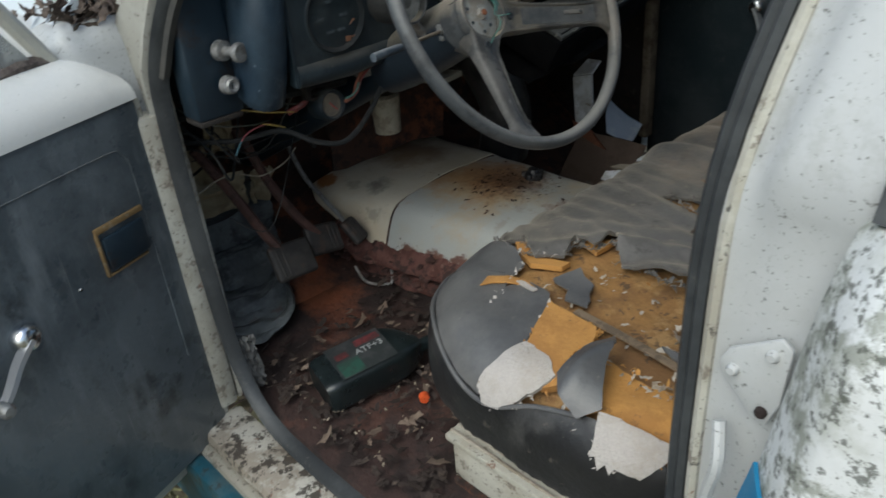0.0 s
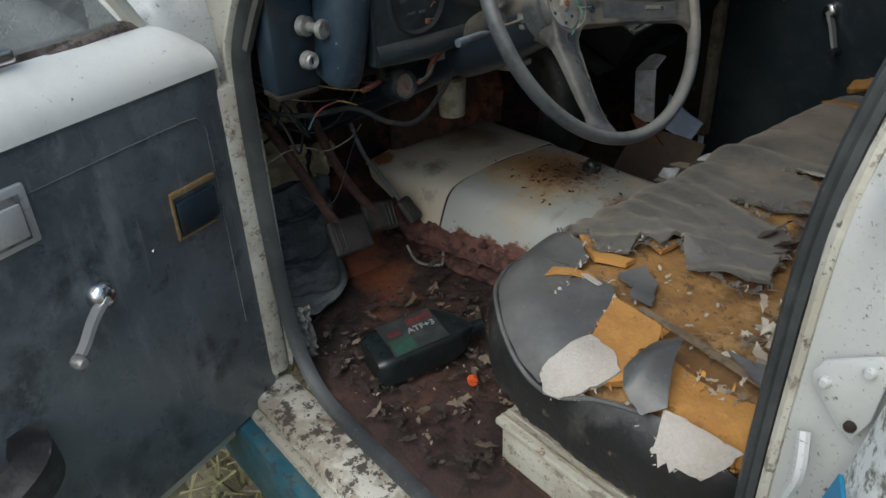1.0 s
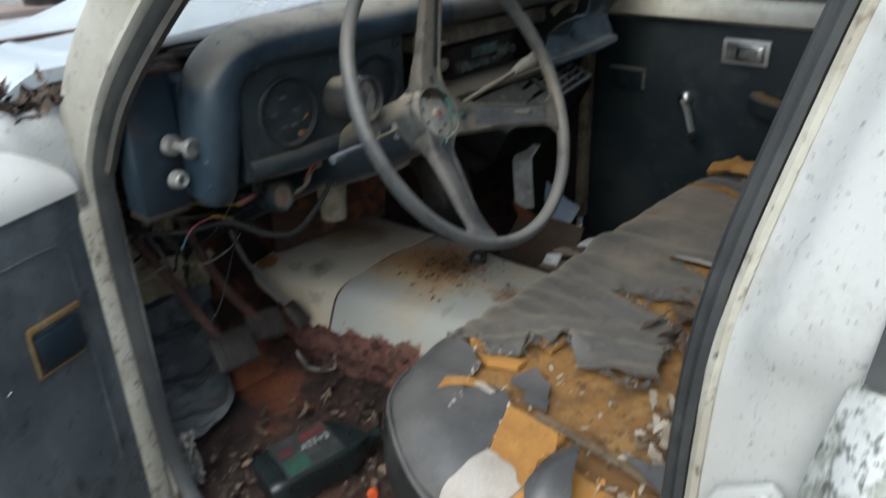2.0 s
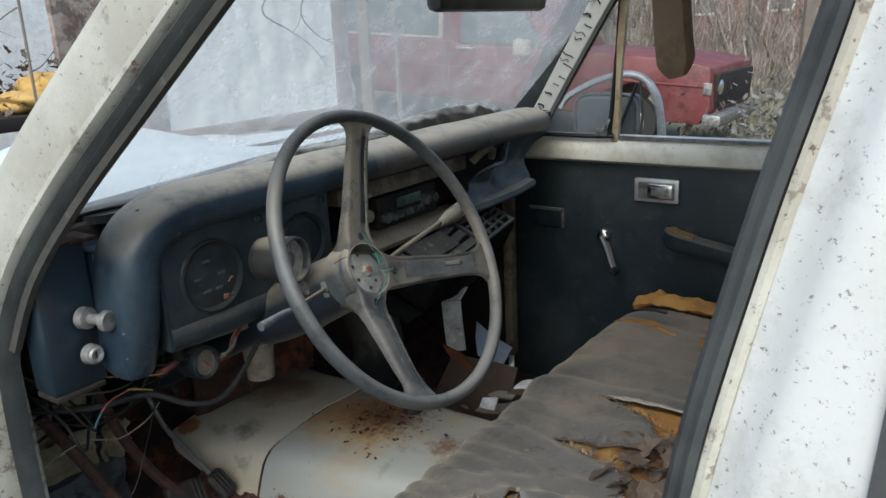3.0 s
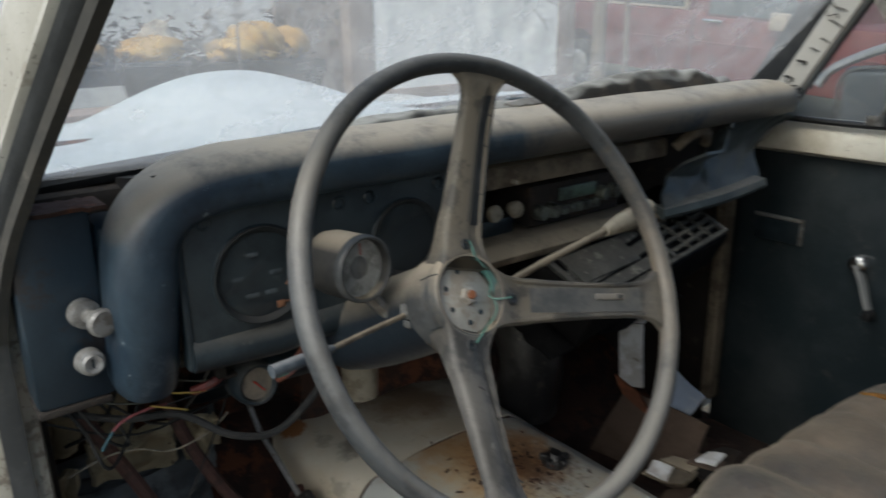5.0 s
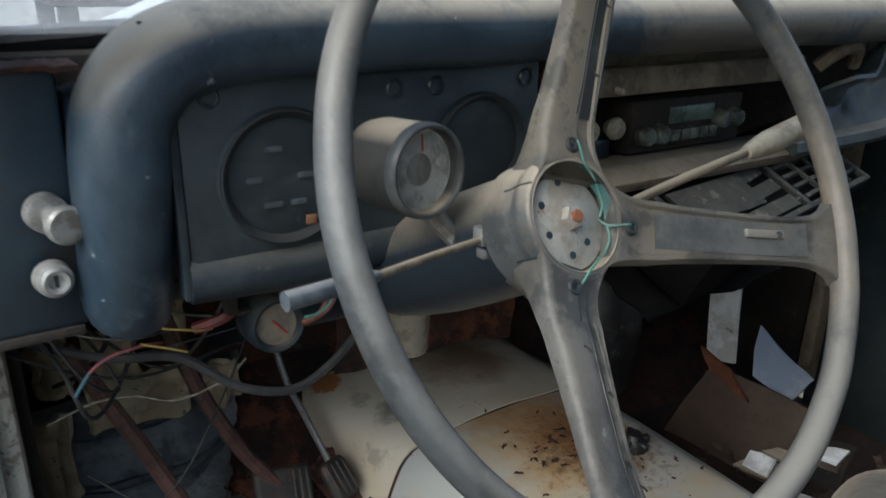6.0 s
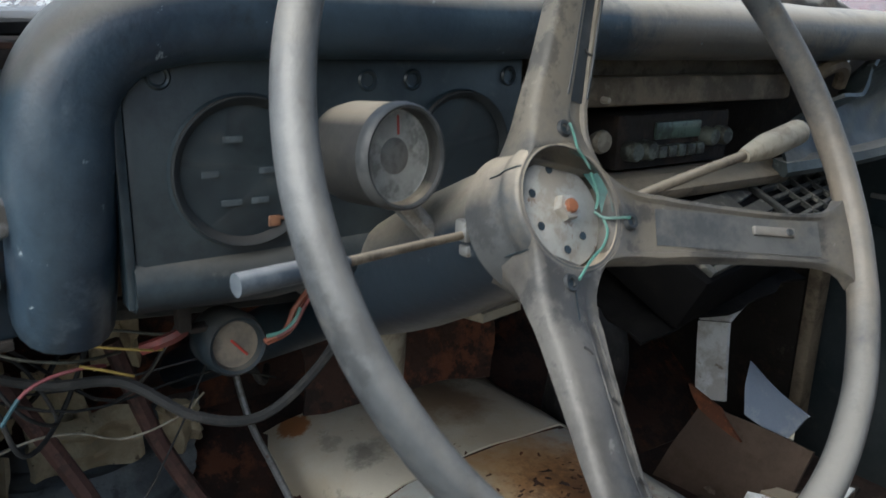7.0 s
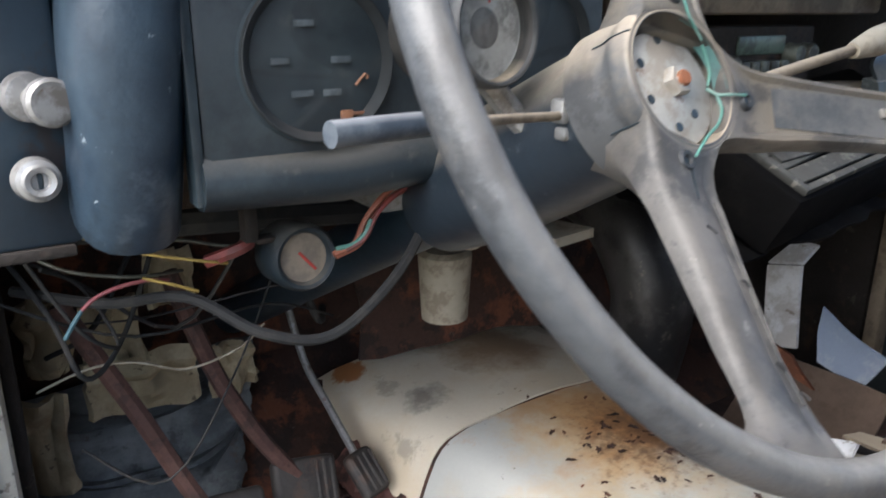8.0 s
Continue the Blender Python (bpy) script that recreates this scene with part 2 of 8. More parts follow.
# Same vinyl as panel_black with scuffs; paler base paints the sky's light on it.
door_vinyl = surface("scuffed_lightened_door_vinyl", (0.076, 0.090, 0.100), 0.30, layers=(((0.16, 0.18, 0.192), 2.5, 0.46, 0.66, 0.75), ((0.030, 0.033, 0.036), 4, 0.54, 0.68, 0.75), ((0.17, 0.18, 0.18), 28, 0.62, 0.72, 0.5), ((0.26, 0.26, 0.25), 130, 0.69, 0.715, 0.8)), streaks=(((0.27, 0.29, 0.30), 9, (2.0, 2.0, 0.5), 0.54, 0.72, 0.6), ((0.32, 0.33, 0.33), 55, (2.5, 2.5, 0.10), 0.63, 0.70, 0.5)), up=((0.22, 0.20, 0.17), 0.6), grain=0.4, grain_scale=60, bump=0.2, bump_scale=60)
belt_cream = surface("cream_belt_paint", (0.86, 0.83, 0.73), 0.45, layers=(((0.52, 0.46, 0.35), 5, 0.45, 0.70, 0.6), ((0.30, 0.20, 0.12), 26, 0.62, 0.70, 0.6), (RUST, 34, 0.67, 0.71, 0.8), ((0.08, 0.07, 0.06), 110, 0.64, 0.68, 0.7)), grain=0.06, bump=0.1)
pillar_cream = surface("weathered_pillar_paint", (0.40, 0.395, 0.355), 0.5, layers=(((0.29, 0.28, 0.24), 5, 0.44, 0.68, 0.6), ((0.16, 0.14, 0.11), 22, 0.58, 0.68, 0.6), (RUST, 34, 0.66, 0.70, 0.8), ((0.05, 0.045, 0.04), 120, 0.62, 0.66, 0.8)), grain=0.08, bump=0.15)
worn_cream = surface("grimy_worn_cream_paint", (0.48, 0.47, 0.41), 0.5, layers=(((0.32, 0.29, 0.23), 6, 0.44, 0.64, 0.65), ((0.13, 0.105, 0.08), 40, 0.56, 0.64, 0.7), (RUST, 18, 0.63, 0.69, 0.8), ((0.04, 0.035, 0.03), 110, 0.60, 0.65, 0.8)), grain=0.12, bump=0.3)
rubber = surface("door_seal_rubber", (0.030, 0.033, 0.036), 0.5, layers=(((0.075, 0.080, 0.082), 7, 0.44, 0.70, 0.55), ((0.15, 0.135, 0.11), 60, 0.62, 0.70, 0.4)), grain=0.2, bump=0.15)
# Grey on upward faces puts the light from above into the colour.
wheel_plastic = surface("faded_top_lit_wheel_plastic", (0.040, 0.045, 0.051), 0.44, layers=(((0.085, 0.092, 0.098), 6, 0.42, 0.70, 0.6), ((0.110, 0.098, 0.078), 4, 0.52, 0.70, 0.5), ((0.020, 0.022, 0.025), 22, 0.54, 0.66, 0.6), ((0.22, 0.215, 0.205), 90, 0.66, 0.72, 0.5)), up=((0.25, 0.24, 0.22), 0.75, 0.10, 0.95), grain=0.2, bump=0.25, bump_scale=120, spots=(((0.27, 0.225, 0.17), (0.02, 0.62, 1.22), 0.24, 6, 0.75),))
horn_metal = surface("dull_zinc_plate", (0.40, 0.40, 0.38), 0.5, 0.3, layers=(((0.24, 0.20, 0.15), 24, 0.5, 0.68, 0.6), ((0.16, 0.07, 0.03), 70, 0.62, 0.68, 0.7)), bump=0.1)
chrome = surface("pitted_chrome", (0.72, 0.73, 0.74), 0.2, 1.0, layers=(((0.25, 0.20, 0.15), 60, 0.62, 0.75, 0.5),), grain=0.08, bump=0.05, rough_var=0.1)
dull_chrome = surface("oxidised_chrome", (0.62, 0.63, 0.63), 0.42, 0.55, layers=(((0.36, 0.34, 0.31), 30, 0.52, 0.70, 0.6), ((0.25, 0.17, 0.11), 70, 0.66, 0.72, 0.6)), grain=0.1, bump=0.08)
dull_metal = surface("dull_aluminium", (0.30, 0.305, 0.30), 0.48, 0.6, layers=(((0.12, 0.10, 0.08), 24, 0.48, 0.66, 0.7), ((0.14, 0.06, 0.03), 60, 0.62, 0.70, 0.6)), bump=0.12)
alu_matte = surface("oxidised_aluminium", (0.33, 0.33, 0.325), 0.42, 0.5, layers=(((0.16, 0.155, 0.145), 40, 0.47, 0.66, 0.7),), grain=0.1, bump=0.12)
# First spot: browner passenger half, its tone also lifted for brighter light.
vinyl = surface("worn_grey_seat_vinyl", (0.100, 0.096, 0.093), 0.55, layers=(((0.15, 0.132, 0.105), 3.5, 0.46, 0.68, 0.4), ((0.058, 0.056, 0.055), 8, 0.50, 0.66, 0.6), ((0.030, 0.029, 0.028), 30, 0.57, 0.68, 0.65), ((0.25, 0.22, 0.175), 60, 0.61, 0.70, 0.5)), spots=(((0.28, 0.215, 0.155), (0.30, 1.05, 0.93), 0.72, 5, 0.85), ((0.075, 0.062, 0.050), (0.30, 0.95, 0.93), 0.60, 13, 0.45)), grain=0.18, bump=0.6, bump_scale=55, sheen=0.35)
vinyl_blue = surface("blue_grey_seat_vinyl", (0.078, 0.078, 0.080), 0.36, layers=(((0.150, 0.146, 0.138), 4, 0.42, 0.68, 0.6), ((0.050, 0.051, 0.055), 14, 0.56, 0.70, 0.45), ((0.26, 0.24, 0.21), 55, 0.63, 0.71, 0.5)), grain=0.12, bump=0.35, bump_scale=45)
vinyl_black = surface("black_seat_side_vinyl", (0.014, 0.014, 0.015), 0.38, layers=(((0.075, 0.073, 0.070), 7, 0.48, 0.68, 0.6), ((0.16, 0.14, 0.11), 40, 0.62, 0.70, 0.5)), grain=0.2, bump=0.3)
foam = surface("aged_seat_foam", (0.27, 0.145, 0.046), 0.95, layers=(((0.16, 0.085, 0.034), 6, 0.42, 0.60, 0.8), ((0.36, 0.225, 0.09), 18, 0.52, 0.66, 0.6), ((0.075, 0.048, 0.028), 55, 0.58, 0.64, 0.8)), grain=0.22, grain_scale=260, bump=0.7, bump_scale=110)
foam_bright = surface("orange_seat_foam", (0.44, 0.225, 0.058), 0.95, layers=(((0.29, 0.135, 0.036), 9, 0.46, 0.64, 0.65), ((0.17, 0.09, 0.04), 45, 0.60, 0.68, 0.6)), grain=0.14, grain_scale=300, bump=0.4, bump_scale=150)
fleece = surface("white_fabric_backing", (0.43, 0.40, 0.37), 0.95, layers=(((0.36, 0.32, 0.27), 14, 0.46, 0.66, 0.6), ((0.20, 0.16, 0.12), 60, 0.62, 0.70, 0.6)), grain=0.2, grain_scale=320, bump=0.8, bump_scale=180)
litter = surface("dry_leaf", (0.060, 0.043, 0.032), 0.85, layers=(((0.145, 0.112, 0.084), 25, 0.50, 0.70, 0.65), ((0.022, 0.016, 0.012), 50, 0.53, 0.68, 0.6)), grain=0.3, bump=0.3, vary=0.35)
pale_scrap = surface("pale_scrap", (0.40, 0.36, 0.30), 0.9, layers=(((0.20, 0.16, 0.115), 30, 0.47, 0.66, 0.7),), grain=0.25)
black_plastic = surface("black_bottle_plastic", (0.008, 0.012, 0.013), 0.30, layers=(((0.026, 0.034, 0.036), 9, 0.5, 0.8, 0.5),), grain=0.2)
mat_rubber = surface("ribbed_mat_rubber", (0.075, 0.083, 0.086), 0.5, layers=(((0.20, 0.215, 0.215), 6, 0.44, 0.66, 0.7), ((0.02, 0.022, 0.022), 12, 0.56, 0.68, 0.7), ((0.09, 0.055, 0.038), 20, 0.58, 0.68, 0.6)), streaks=(((0.26, 0.27, 0.27), 20, (2.2, 0.5, 1), 0.54, 0.70, 0.6),), grain=0.3, bump=0.4)
cable = surface("cable_sheath", (0.012, 0.013, 0.014), 0.9, layers=(((0.040, 0.038, 0.034), 20, 0.5, 0.7, 0.6),), grain=0.2, rough_var=0.05)
wire_pink = surface("pink_wire", (0.19, 0.046, 0.052), 0.5, layers=(((0.16, 0.06, 0.06), 30, 0.5, 0.65, 0.5),), grain=0.15)
wire_teal = surface("teal_wire_sleeve", (0.02, 0.065, 0.085), 0.5, layers=(((0.02, 0.05, 0.06), 40, 0.5, 0.65, 0.6),), grain=0.15)
wire_orange = surface("faded_orange_wire", (0.27, 0.095, 0.058), 0.5, layers=(((0.16, 0.06, 0.04), 30, 0.52, 0.66, 0.6),), grain=0.15)
wire_red = surface("red_wire", (0.20, 0.040, 0.035), 0.5, layers=(((0.06, 0.03, 0.025), 30, 0.5, 0.65, 0.6),), grain=0.15)
wire_green = surface("green_wire", (0.085, 0.215, 0.18), 0.55, layers=(((0.16, 0.24, 0.22), 120, 0.5, 0.68, 0.6),), grain=0.2)
wire_pale = surface("pale_wire", (0.30, 0.27, 0.21), 0.6, layers=(((0.15, 0.12, 0.085), 30, 0.48, 0.66, 0.7),), grain=0.15)
wire_yellow = surface("yellow_wire", (0.36, 0.26, 0.07), 0.6, grain=0.15)
orange_plastic = surface("orange_cap_plastic", (0.55, 0.085, 0.02), 0.45, layers=(((0.20, 0.05, 0.02), 40, 0.5, 0.66, 0.6),), grain=0.08)
brass_trim = surface("worn_gold_trim", (0.33, 0.22, 0.10), 0.5, 0.5, layers=(((0.55, 0.50, 0.42), 60, 0.55, 0.7, 0.6),), grain=0.25)
brown_fibre = surface("brown_fibreboard", (0.085, 0.060, 0.046), 0.85, layers=(((0.13, 0.095, 0.072), 7, 0.46, 0.68, 0.6), ((0.07, 0.045, 0.03), 16, 0.55, 0.68, 0.6)), grain=0.25, bump=0.2)
visor_vinyl = surface("tan_visor_vinyl", (0.24, 0.165, 0.095), 0.75, layers=(((0.13, 0.09, 0.05), 14, 0.5, 0.72, 0.6), ((0.34, 0.26, 0.17), 40, 0.6, 0.7, 0.4)), grain=0.2, bump=0.25)
tan_panel = surface("tan_dusty_plastic", (0.20, 0.165, 0.120), 0.75, layers=(((0.065, 0.050, 0.036), 12, 0.46, 0.66, 0.75), ((0.26, 0.22, 0.165), 40, 0.58, 0.70, 0.5)), up=((0.30, 0.255, 0.19), 0.8), grain=0.25, bump=0.2)
grey_fuzz = surface("frayed_grey_padding", (0.17, 0.165, 0.155), 0.95, layers=(((0.07, 0.06, 0.05), 25, 0.5, 0.7, 0.7),), grain=0.35, bump=0.8, bump_scale=90)
dial_black = surface("dark_dial", (0.010, 0.018, 0.024), 0.35, layers=(((0.040, 0.055, 0.066), 7, 0.44, 0.72, 0.65),), grain=0.15, bump=0)
dial_ring = surface("dusty_dial_ring", (0.007, 0.010, 0.012), 0.85, layers=(((0.016, 0.021, 0.024), 7, 0.44, 0.72, 0.65),), up=((0.060, 0.048, 0.041), 0.5, 0.4, 0.95), grain=0.15, bump=0)
dial_mark = surface("dial_lettering", (0.095, 0.115, 0.13), 0.6, layers=(((0.04, 0.05, 0.058), 70, 0.45, 0.62, 0.7),), grain=0.1, bump=0)
needle_red = surface("red_needle", (0.34, 0.04, 0.03), 0.5, grain=0.05, bump=0)
needle_orange = surface("orange_needle", (0.20, 0.095, 0.05), 0.6, layers=(((0.09, 0.05, 0.035), 90, 0.5, 0.65, 0.6),), grain=0.1, bump=0)
paper_white = surface("white_paper", (0.70, 0.72, 0.75), 0.8, layers=(((0.32, 0.30, 0.27), 10, 0.46, 0.66, 0.6), ((0.16, 0.11, 0.07), 40, 0.62, 0.70, 0.7)), grain=0.1)
paper_blue = surface("pale_blue_paper", (0.25, 0.31, 0.42), 0.75, layers=(((0.42, 0.45, 0.50), 10, 0.48, 0.66, 0.6),), grain=0.08)
label_red = surface("red_label_ink", (0.13, 0.028, 0.03), 0.5, layers=(((0.035, 0.02, 0.02), 40, 0.42, 0.60, 0.7),), grain=0.1, bump=0)
label_green = surface("green_label_ink", (0.025, 0.075, 0.055), 0.5, layers=(((0.03, 0.035, 0.03), 40, 0.45, 0.65, 0.6),), grain=0.1, bump=0)
label_grey = surface("faded_label_film", (0.026, 0.030, 0.031), 0.45, layers=(((0.07, 0.07, 0.07), 30, 0.50, 0.7, 0.5),), grain=0.15, bump=0)
windshield_glass = pane("dusty_windshield_glass", (0.95, 0.96, 0.955), 0.05, 0.23, (0.80, 0.81, 0.81))
# Blotchy film: dirt, and the leafy reflection on the pane painted in.
dirty_glass = pane("dirty_reflecting_vent_glass", (0.62, 0.64, 0.64), 0.16, 0.30, (0.55, 0.56, 0.54))
side_glass = pane("side_window_glass", (0.95, 0.96, 0.955), 0.05, 0.13, (0.72, 0.72, 0.68))
dial_glass = pane("dial_glass", (0.85, 0.87, 0.87), 0.04, 0.02)
mirror_silver = surface("mirror_silver", (0.8, 0.82, 0.83), 0.06, 1.0, grain=0.02, bump=0, rough_var=0.03)
hood_paint = surface("pale_hood_paint", (0.48, 0.535, 0.56), 0.5, layers=(((0.58, 0.61, 0.625), 3, 0.42, 0.66, 0.6), ((0.40, 0.44, 0.46), 7, 0.54, 0.70, 0.45), ((0.24, 0.24, 0.23), 45, 0.64, 0.71, 0.6)), grain=0.06, bump=0.2)
shed_white = surface("white_sheet_metal", (0.90, 0.90, 0.89), 0.6, layers=(((0.74, 0.745, 0.745), 7, 0.47, 0.60, 0.6), ((0.62, 0.62, 0.61), 26, 0.56, 0.66, 0.5), ((0.42, 0.40, 0.38), 34, 0.66, 0.71, 0.6)), grain=0.08, grain_scale=30, bump=1.0, bump_scale=22)
shed_post = surface("brown_grey_post", (0.33, 0.27, 0.24), 0.8, layers=(((0.20, 0.16, 0.14), 6, 0.46, 0.64, 0.7),), grain=0.15, bump=0.2)
shed_grey = surface("weathered_brown_board", (0.21, 0.165, 0.14), 0.9, layers=(((0.36, 0.31, 0.28), 7, 0.47, 0.62, 0.7), ((0.085, 0.065, 0.055), 11, 0.50, 0.62, 0.75), ((0.33, 0.24, 0.12), 5, 0.60, 0.68, 0.6)), grain=0.3, grain_scale=40, bump=0.4)
red_paint = surface("faded_red_car_paint", (0.135, 0.030, 0.033), 0.5, layers=(((0.17, 0.065, 0.062), 2, 0.42, 0.66, 0.7), ((0.075, 0.02, 0.02), 6, 0.52, 0.68, 0.7)), grain=0.08, bump=0.03)
car_glass = surface("dark_car_window", (0.10, 0.12, 0.13), 0.12, layers=(((0.22, 0.23, 0.23), 4, 0.45, 0.8, 0.5),), grain=0.1, bump=0, rough_var=0.05)
tyre = surface("tyre_rubber", (0.02, 0.02, 0.02), 0.8, grain=0.2, bump=0.3)
bark = surface("grey_brown_bark", (0.16, 0.135, 0.115), 0.9, layers=(((0.22, 0.19, 0.16), 5, 0.5, 0.75, 0.6),), grain=0.3, bump=0.4)
yellow_foam = surface("yellow_cushion_foam", (0.47, 0.31, 0.095), 0.95, layers=(((0.36, 0.21, 0.06), 5, 0.45, 0.62, 0.7), ((0.14, 0.09, 0.05), 18, 0.56, 0.66, 0.75), ((0.55, 0.44, 0.24), 12, 0.60, 0.68, 0.5)), grain=0.2, bump=0.8)
ground_mat = surface("leafy_ground", (0.16, 0.135, 0.10), 0.95, layers=(((0.14, 0.155, 0.07), 0.35, 0.40, 0.70, 0.5), ((0.20, 0.16, 0.11), 7, 0.48, 0.68, 0.6), ((0.06, 0.048, 0.034), 22, 0.52, 0.66, 0.6)), grain=0.4, grain_scale=60, bump=0.8, bump_scale=25)
grass_mat = surface("dry_grass", (0.16, 0.16, 0.07), 0.85, layers=(((0.30, 0.26, 0.15), 12, 0.45, 0.7, 0.7),), grain=0.2, bump=0)


# ---- mesh tools ----
def smooth_shade(bm, angle=40):
    lim = radians(angle)
    for f in bm.faces:
        f.smooth = True
    for e in bm.edges:
        if len(e.link_faces) == 2 and e.calc_face_angle(0) > lim:
            e.smooth = False


def part(name, bm, material, parent=None, label="", angle=40):
    bmesh.ops.recalc_face_normals(bm, faces=bm.faces)
    smooth_shade(bm, angle)
    me = bpy.data.meshes.new(name)
    bm.to_mesh(me)
    bm.free()
    me.materials.append(material)
    ob = new(name, me)
    if parent:
        ob.parent = parent
    if label:
        ob["label"] = label
    return ob


def thing(name, label, category, group="", at=(0, 0, 0)):
    ob = new(name)
    ob.empty_display_size = 0.1
    return tagged(ob, label, category, group)


def rbox(lo, hi, bevel=0.004, seg=2, bm=None, m=None):
    out = bm or bmesh.new()
    c = [(a + b) / 2 for a, b in zip(lo, hi)]
    s = [b - a for a, b in zip(lo, hi)]
    tmp = bmesh.new()
    bmesh.ops.create_cube(tmp, size=1, matrix=Matrix.LocRotScale(c, None, s))
    if bevel > 0:
        bmesh.ops.bevel(tmp, geom=list(tmp.edges), offset=min(bevel, min(s) * 0.45), segments=seg, affect="EDGES", profile=0.5)
    if m is not None:
        tmp.transform(m)
    return join(out, tmp)


def join(a, b):
    me = bpy.data.meshes.new("join")
    b.to_mesh(me)
    b.free()
    a.from_mesh(me)
    bpy.data.meshes.remove(me)
    return a


def curve_pts(pts, n=8):
    """A smooth line through the points."""
    p = [Vector(q) for q in pts]
    out = []
    for i in range(len(p) - 1):
        a, b, c, d = p[max(i - 1, 0)], p[i], p[i + 1], p[min(i + 2, len(p) - 1)]
        for k in range(n):
            t = k / n
            out.append(0.5 * (2 * b + (c - a) * t + (2 * a - 5 * b + 4 * c - d) * t * t + (3 * b - a - 3 * c + d) * t ** 3))
    out.append(p[-1])
    return out


def sweep(pts, ring, closed=False, scale=None, up=(0, 0, 1), caps=True):
    """A cross-section (list of 2D points) carried along a line."""
    p = [Vector(q) for q in pts]
    bm = bmesh.new()
    rows, u = [], Vector(up)
    n = len(p)
    for i in range(n):
        if closed:
            d = (p[(i + 1) % n] - p[i - 1]).normalized()
        else:
            d = (p[min(i + 1, n - 1)] - p[max(i - 1, 0)]).normalized()
        if i == 0 and abs(d.dot(u)) > 0.95:
            u = Vector((1, 0, 0)) if abs(d.x) < 0.9 else Vector((0, 1, 0))
        u = (u - d * u.dot(d)).normalized()
        w = d.cross(u)
        k = scale(i / max(1, n - 1)) if scale else 1
        rows.append([bm.verts.new(p[i] + w * (a * k) + u * (b * k)) for a, b in ring])
    m = len(ring)
    for i in range(n if closed else n - 1):
        a, b = rows[i], rows[(i + 1) % n]
        for j in range(m):
            bm.faces.new((a[j], a[(j + 1) % m], b[(j + 1) % m], b[j]))
    if caps and not closed:
        bm.faces.new(rows[0])
        bm.faces.new(rows[-1])
    return bm


def circle(r, n=10, rx=None):
    return [(r * math.cos(2 * math.pi * k / n), (rx or r) * math.sin(2 * math.pi * k / n)) for k in range(n)]


def tube(pts, r, n=8, closed=False, scale=None, smooth=6):
    return sweep(curve_pts(pts, smooth) if smooth and not closed else pts, circle(r, n), closed, scale)


def axes(o, n, up=(0, 0, 1)):
    """A frame at o whose z looks along n."""
    z = Vector(n).normalized()
    x = Vector(up).cross(z)
    if x.length < 1e-4:
        x = Vector((1, 0, 0))
    x.normalize()
    y = z.cross(x)
    m = Matrix((x, y, z)).transposed().to_4x4()
    m.translation = Vector(o)
    return m


def lathe(profile, m, seg=28):
    """A turned shape: (radius, height) points about the z of the frame m."""
    bm = bmesh.new()
    rows = []
    for r, h in profile:
        if r < 1e-5:
            rows.append([bm.verts.new((0, 0, h))])
        else:
            rows.append([bm.verts.new((r * math.cos(2 * math.pi * k / seg), r * math.sin(2 * math.pi * k / seg), h)) for k in range(seg)])
    for a, b in zip(rows, rows[1:]):
        for k in range(seg):
            q = [a[k % len(a)], a[(k + 1) % len(a)], b[(k + 1) % len(b)], b[k % len(b)]]
            q = list(dict.fromkeys(q))
            if len(q) > 2:
                bm.faces.new(q)
    bm.transform(m)
    return bm


def prism(poly, depth, bevel=0.0, m=None):
    """A flat outline (2D, in x-y) made thick along z, then moved by m."""
    bm = bmesh.new()
    v = [bm.verts.new((x, y, 0)) for x, y in poly]
    f = bm.faces.new(v)
    r = bmesh.ops.extrude_face_region(bm, geom=[f])
    for q in r["geom"]:
        if isinstance(q, bmesh.types.BMVert):
            q.co.z += depth
    if bevel:
        bmesh.ops.bevel(bm, geom=list(bm.edges), offset=bevel, segments=2, affect="EDGES", profile=0.5)
    if m is not None:
        bm.transform(m)
    return bm


def extrude_profile(prof, y0, y1, steps=1, wob=None):
    """An x-z outline carried across the cab along y."""
    bm = bmesh.new()
    rows = []
    for i in range(steps + 1):
        y = y0 + (y1 - y0) * i / steps
        rows.append([bm.verts.new(wob(x, y, z) if wob else (x, y, z)) for x, z in prof])
    m = len(prof)
    for a, b in zip(rows, rows[1:]):
        for j in range(m):
            bm.faces.new((a[j], a[(j + 1) % m], b[(j + 1) % m], b[j]))
    bm.faces.new(rows[0])
    bm.faces.new(rows[-1])
    return bm


def sheet(f, nu, nv, thick=0.003, toward=None):
    """A surface f(u, v) with thickness, u and v from 0 to 1; toward: the side to which it is thickened."""
    bm = bmesh.new()
    g = [[bm.verts.new(f(i / nu, j / nv)) for j in range(nv + 1)] for i in range(nu + 1)]
    for i in range(nu):
        for j in range(nv):
            bm.faces.new((g[i][j], g[i + 1][j], g[i + 1][j + 1], g[i][j + 1]))
    return thicken(bm, thick, toward)


def thicken(bm, thick, toward=None):
    bmesh.ops.recalc_face_normals(bm, faces=bm.faces)
    bm.normal_update()
    top = list(bm.faces)
    t = Vector(toward).normalized() if toward else None
    twin = {v: bm.verts.new(v.co + (t if t else -v.normal) * thick) for v in list(bm.verts)}
    edges = [e for e in bm.edges if len(e.link_faces) == 1]
    for f in top:
        bm.faces.new([twin[v] for v in reversed(f.verts)])
    for e in edges:
        a, b = e.verts
        bm.faces.new((a, b, twin[b], twin[a]))
    return bm


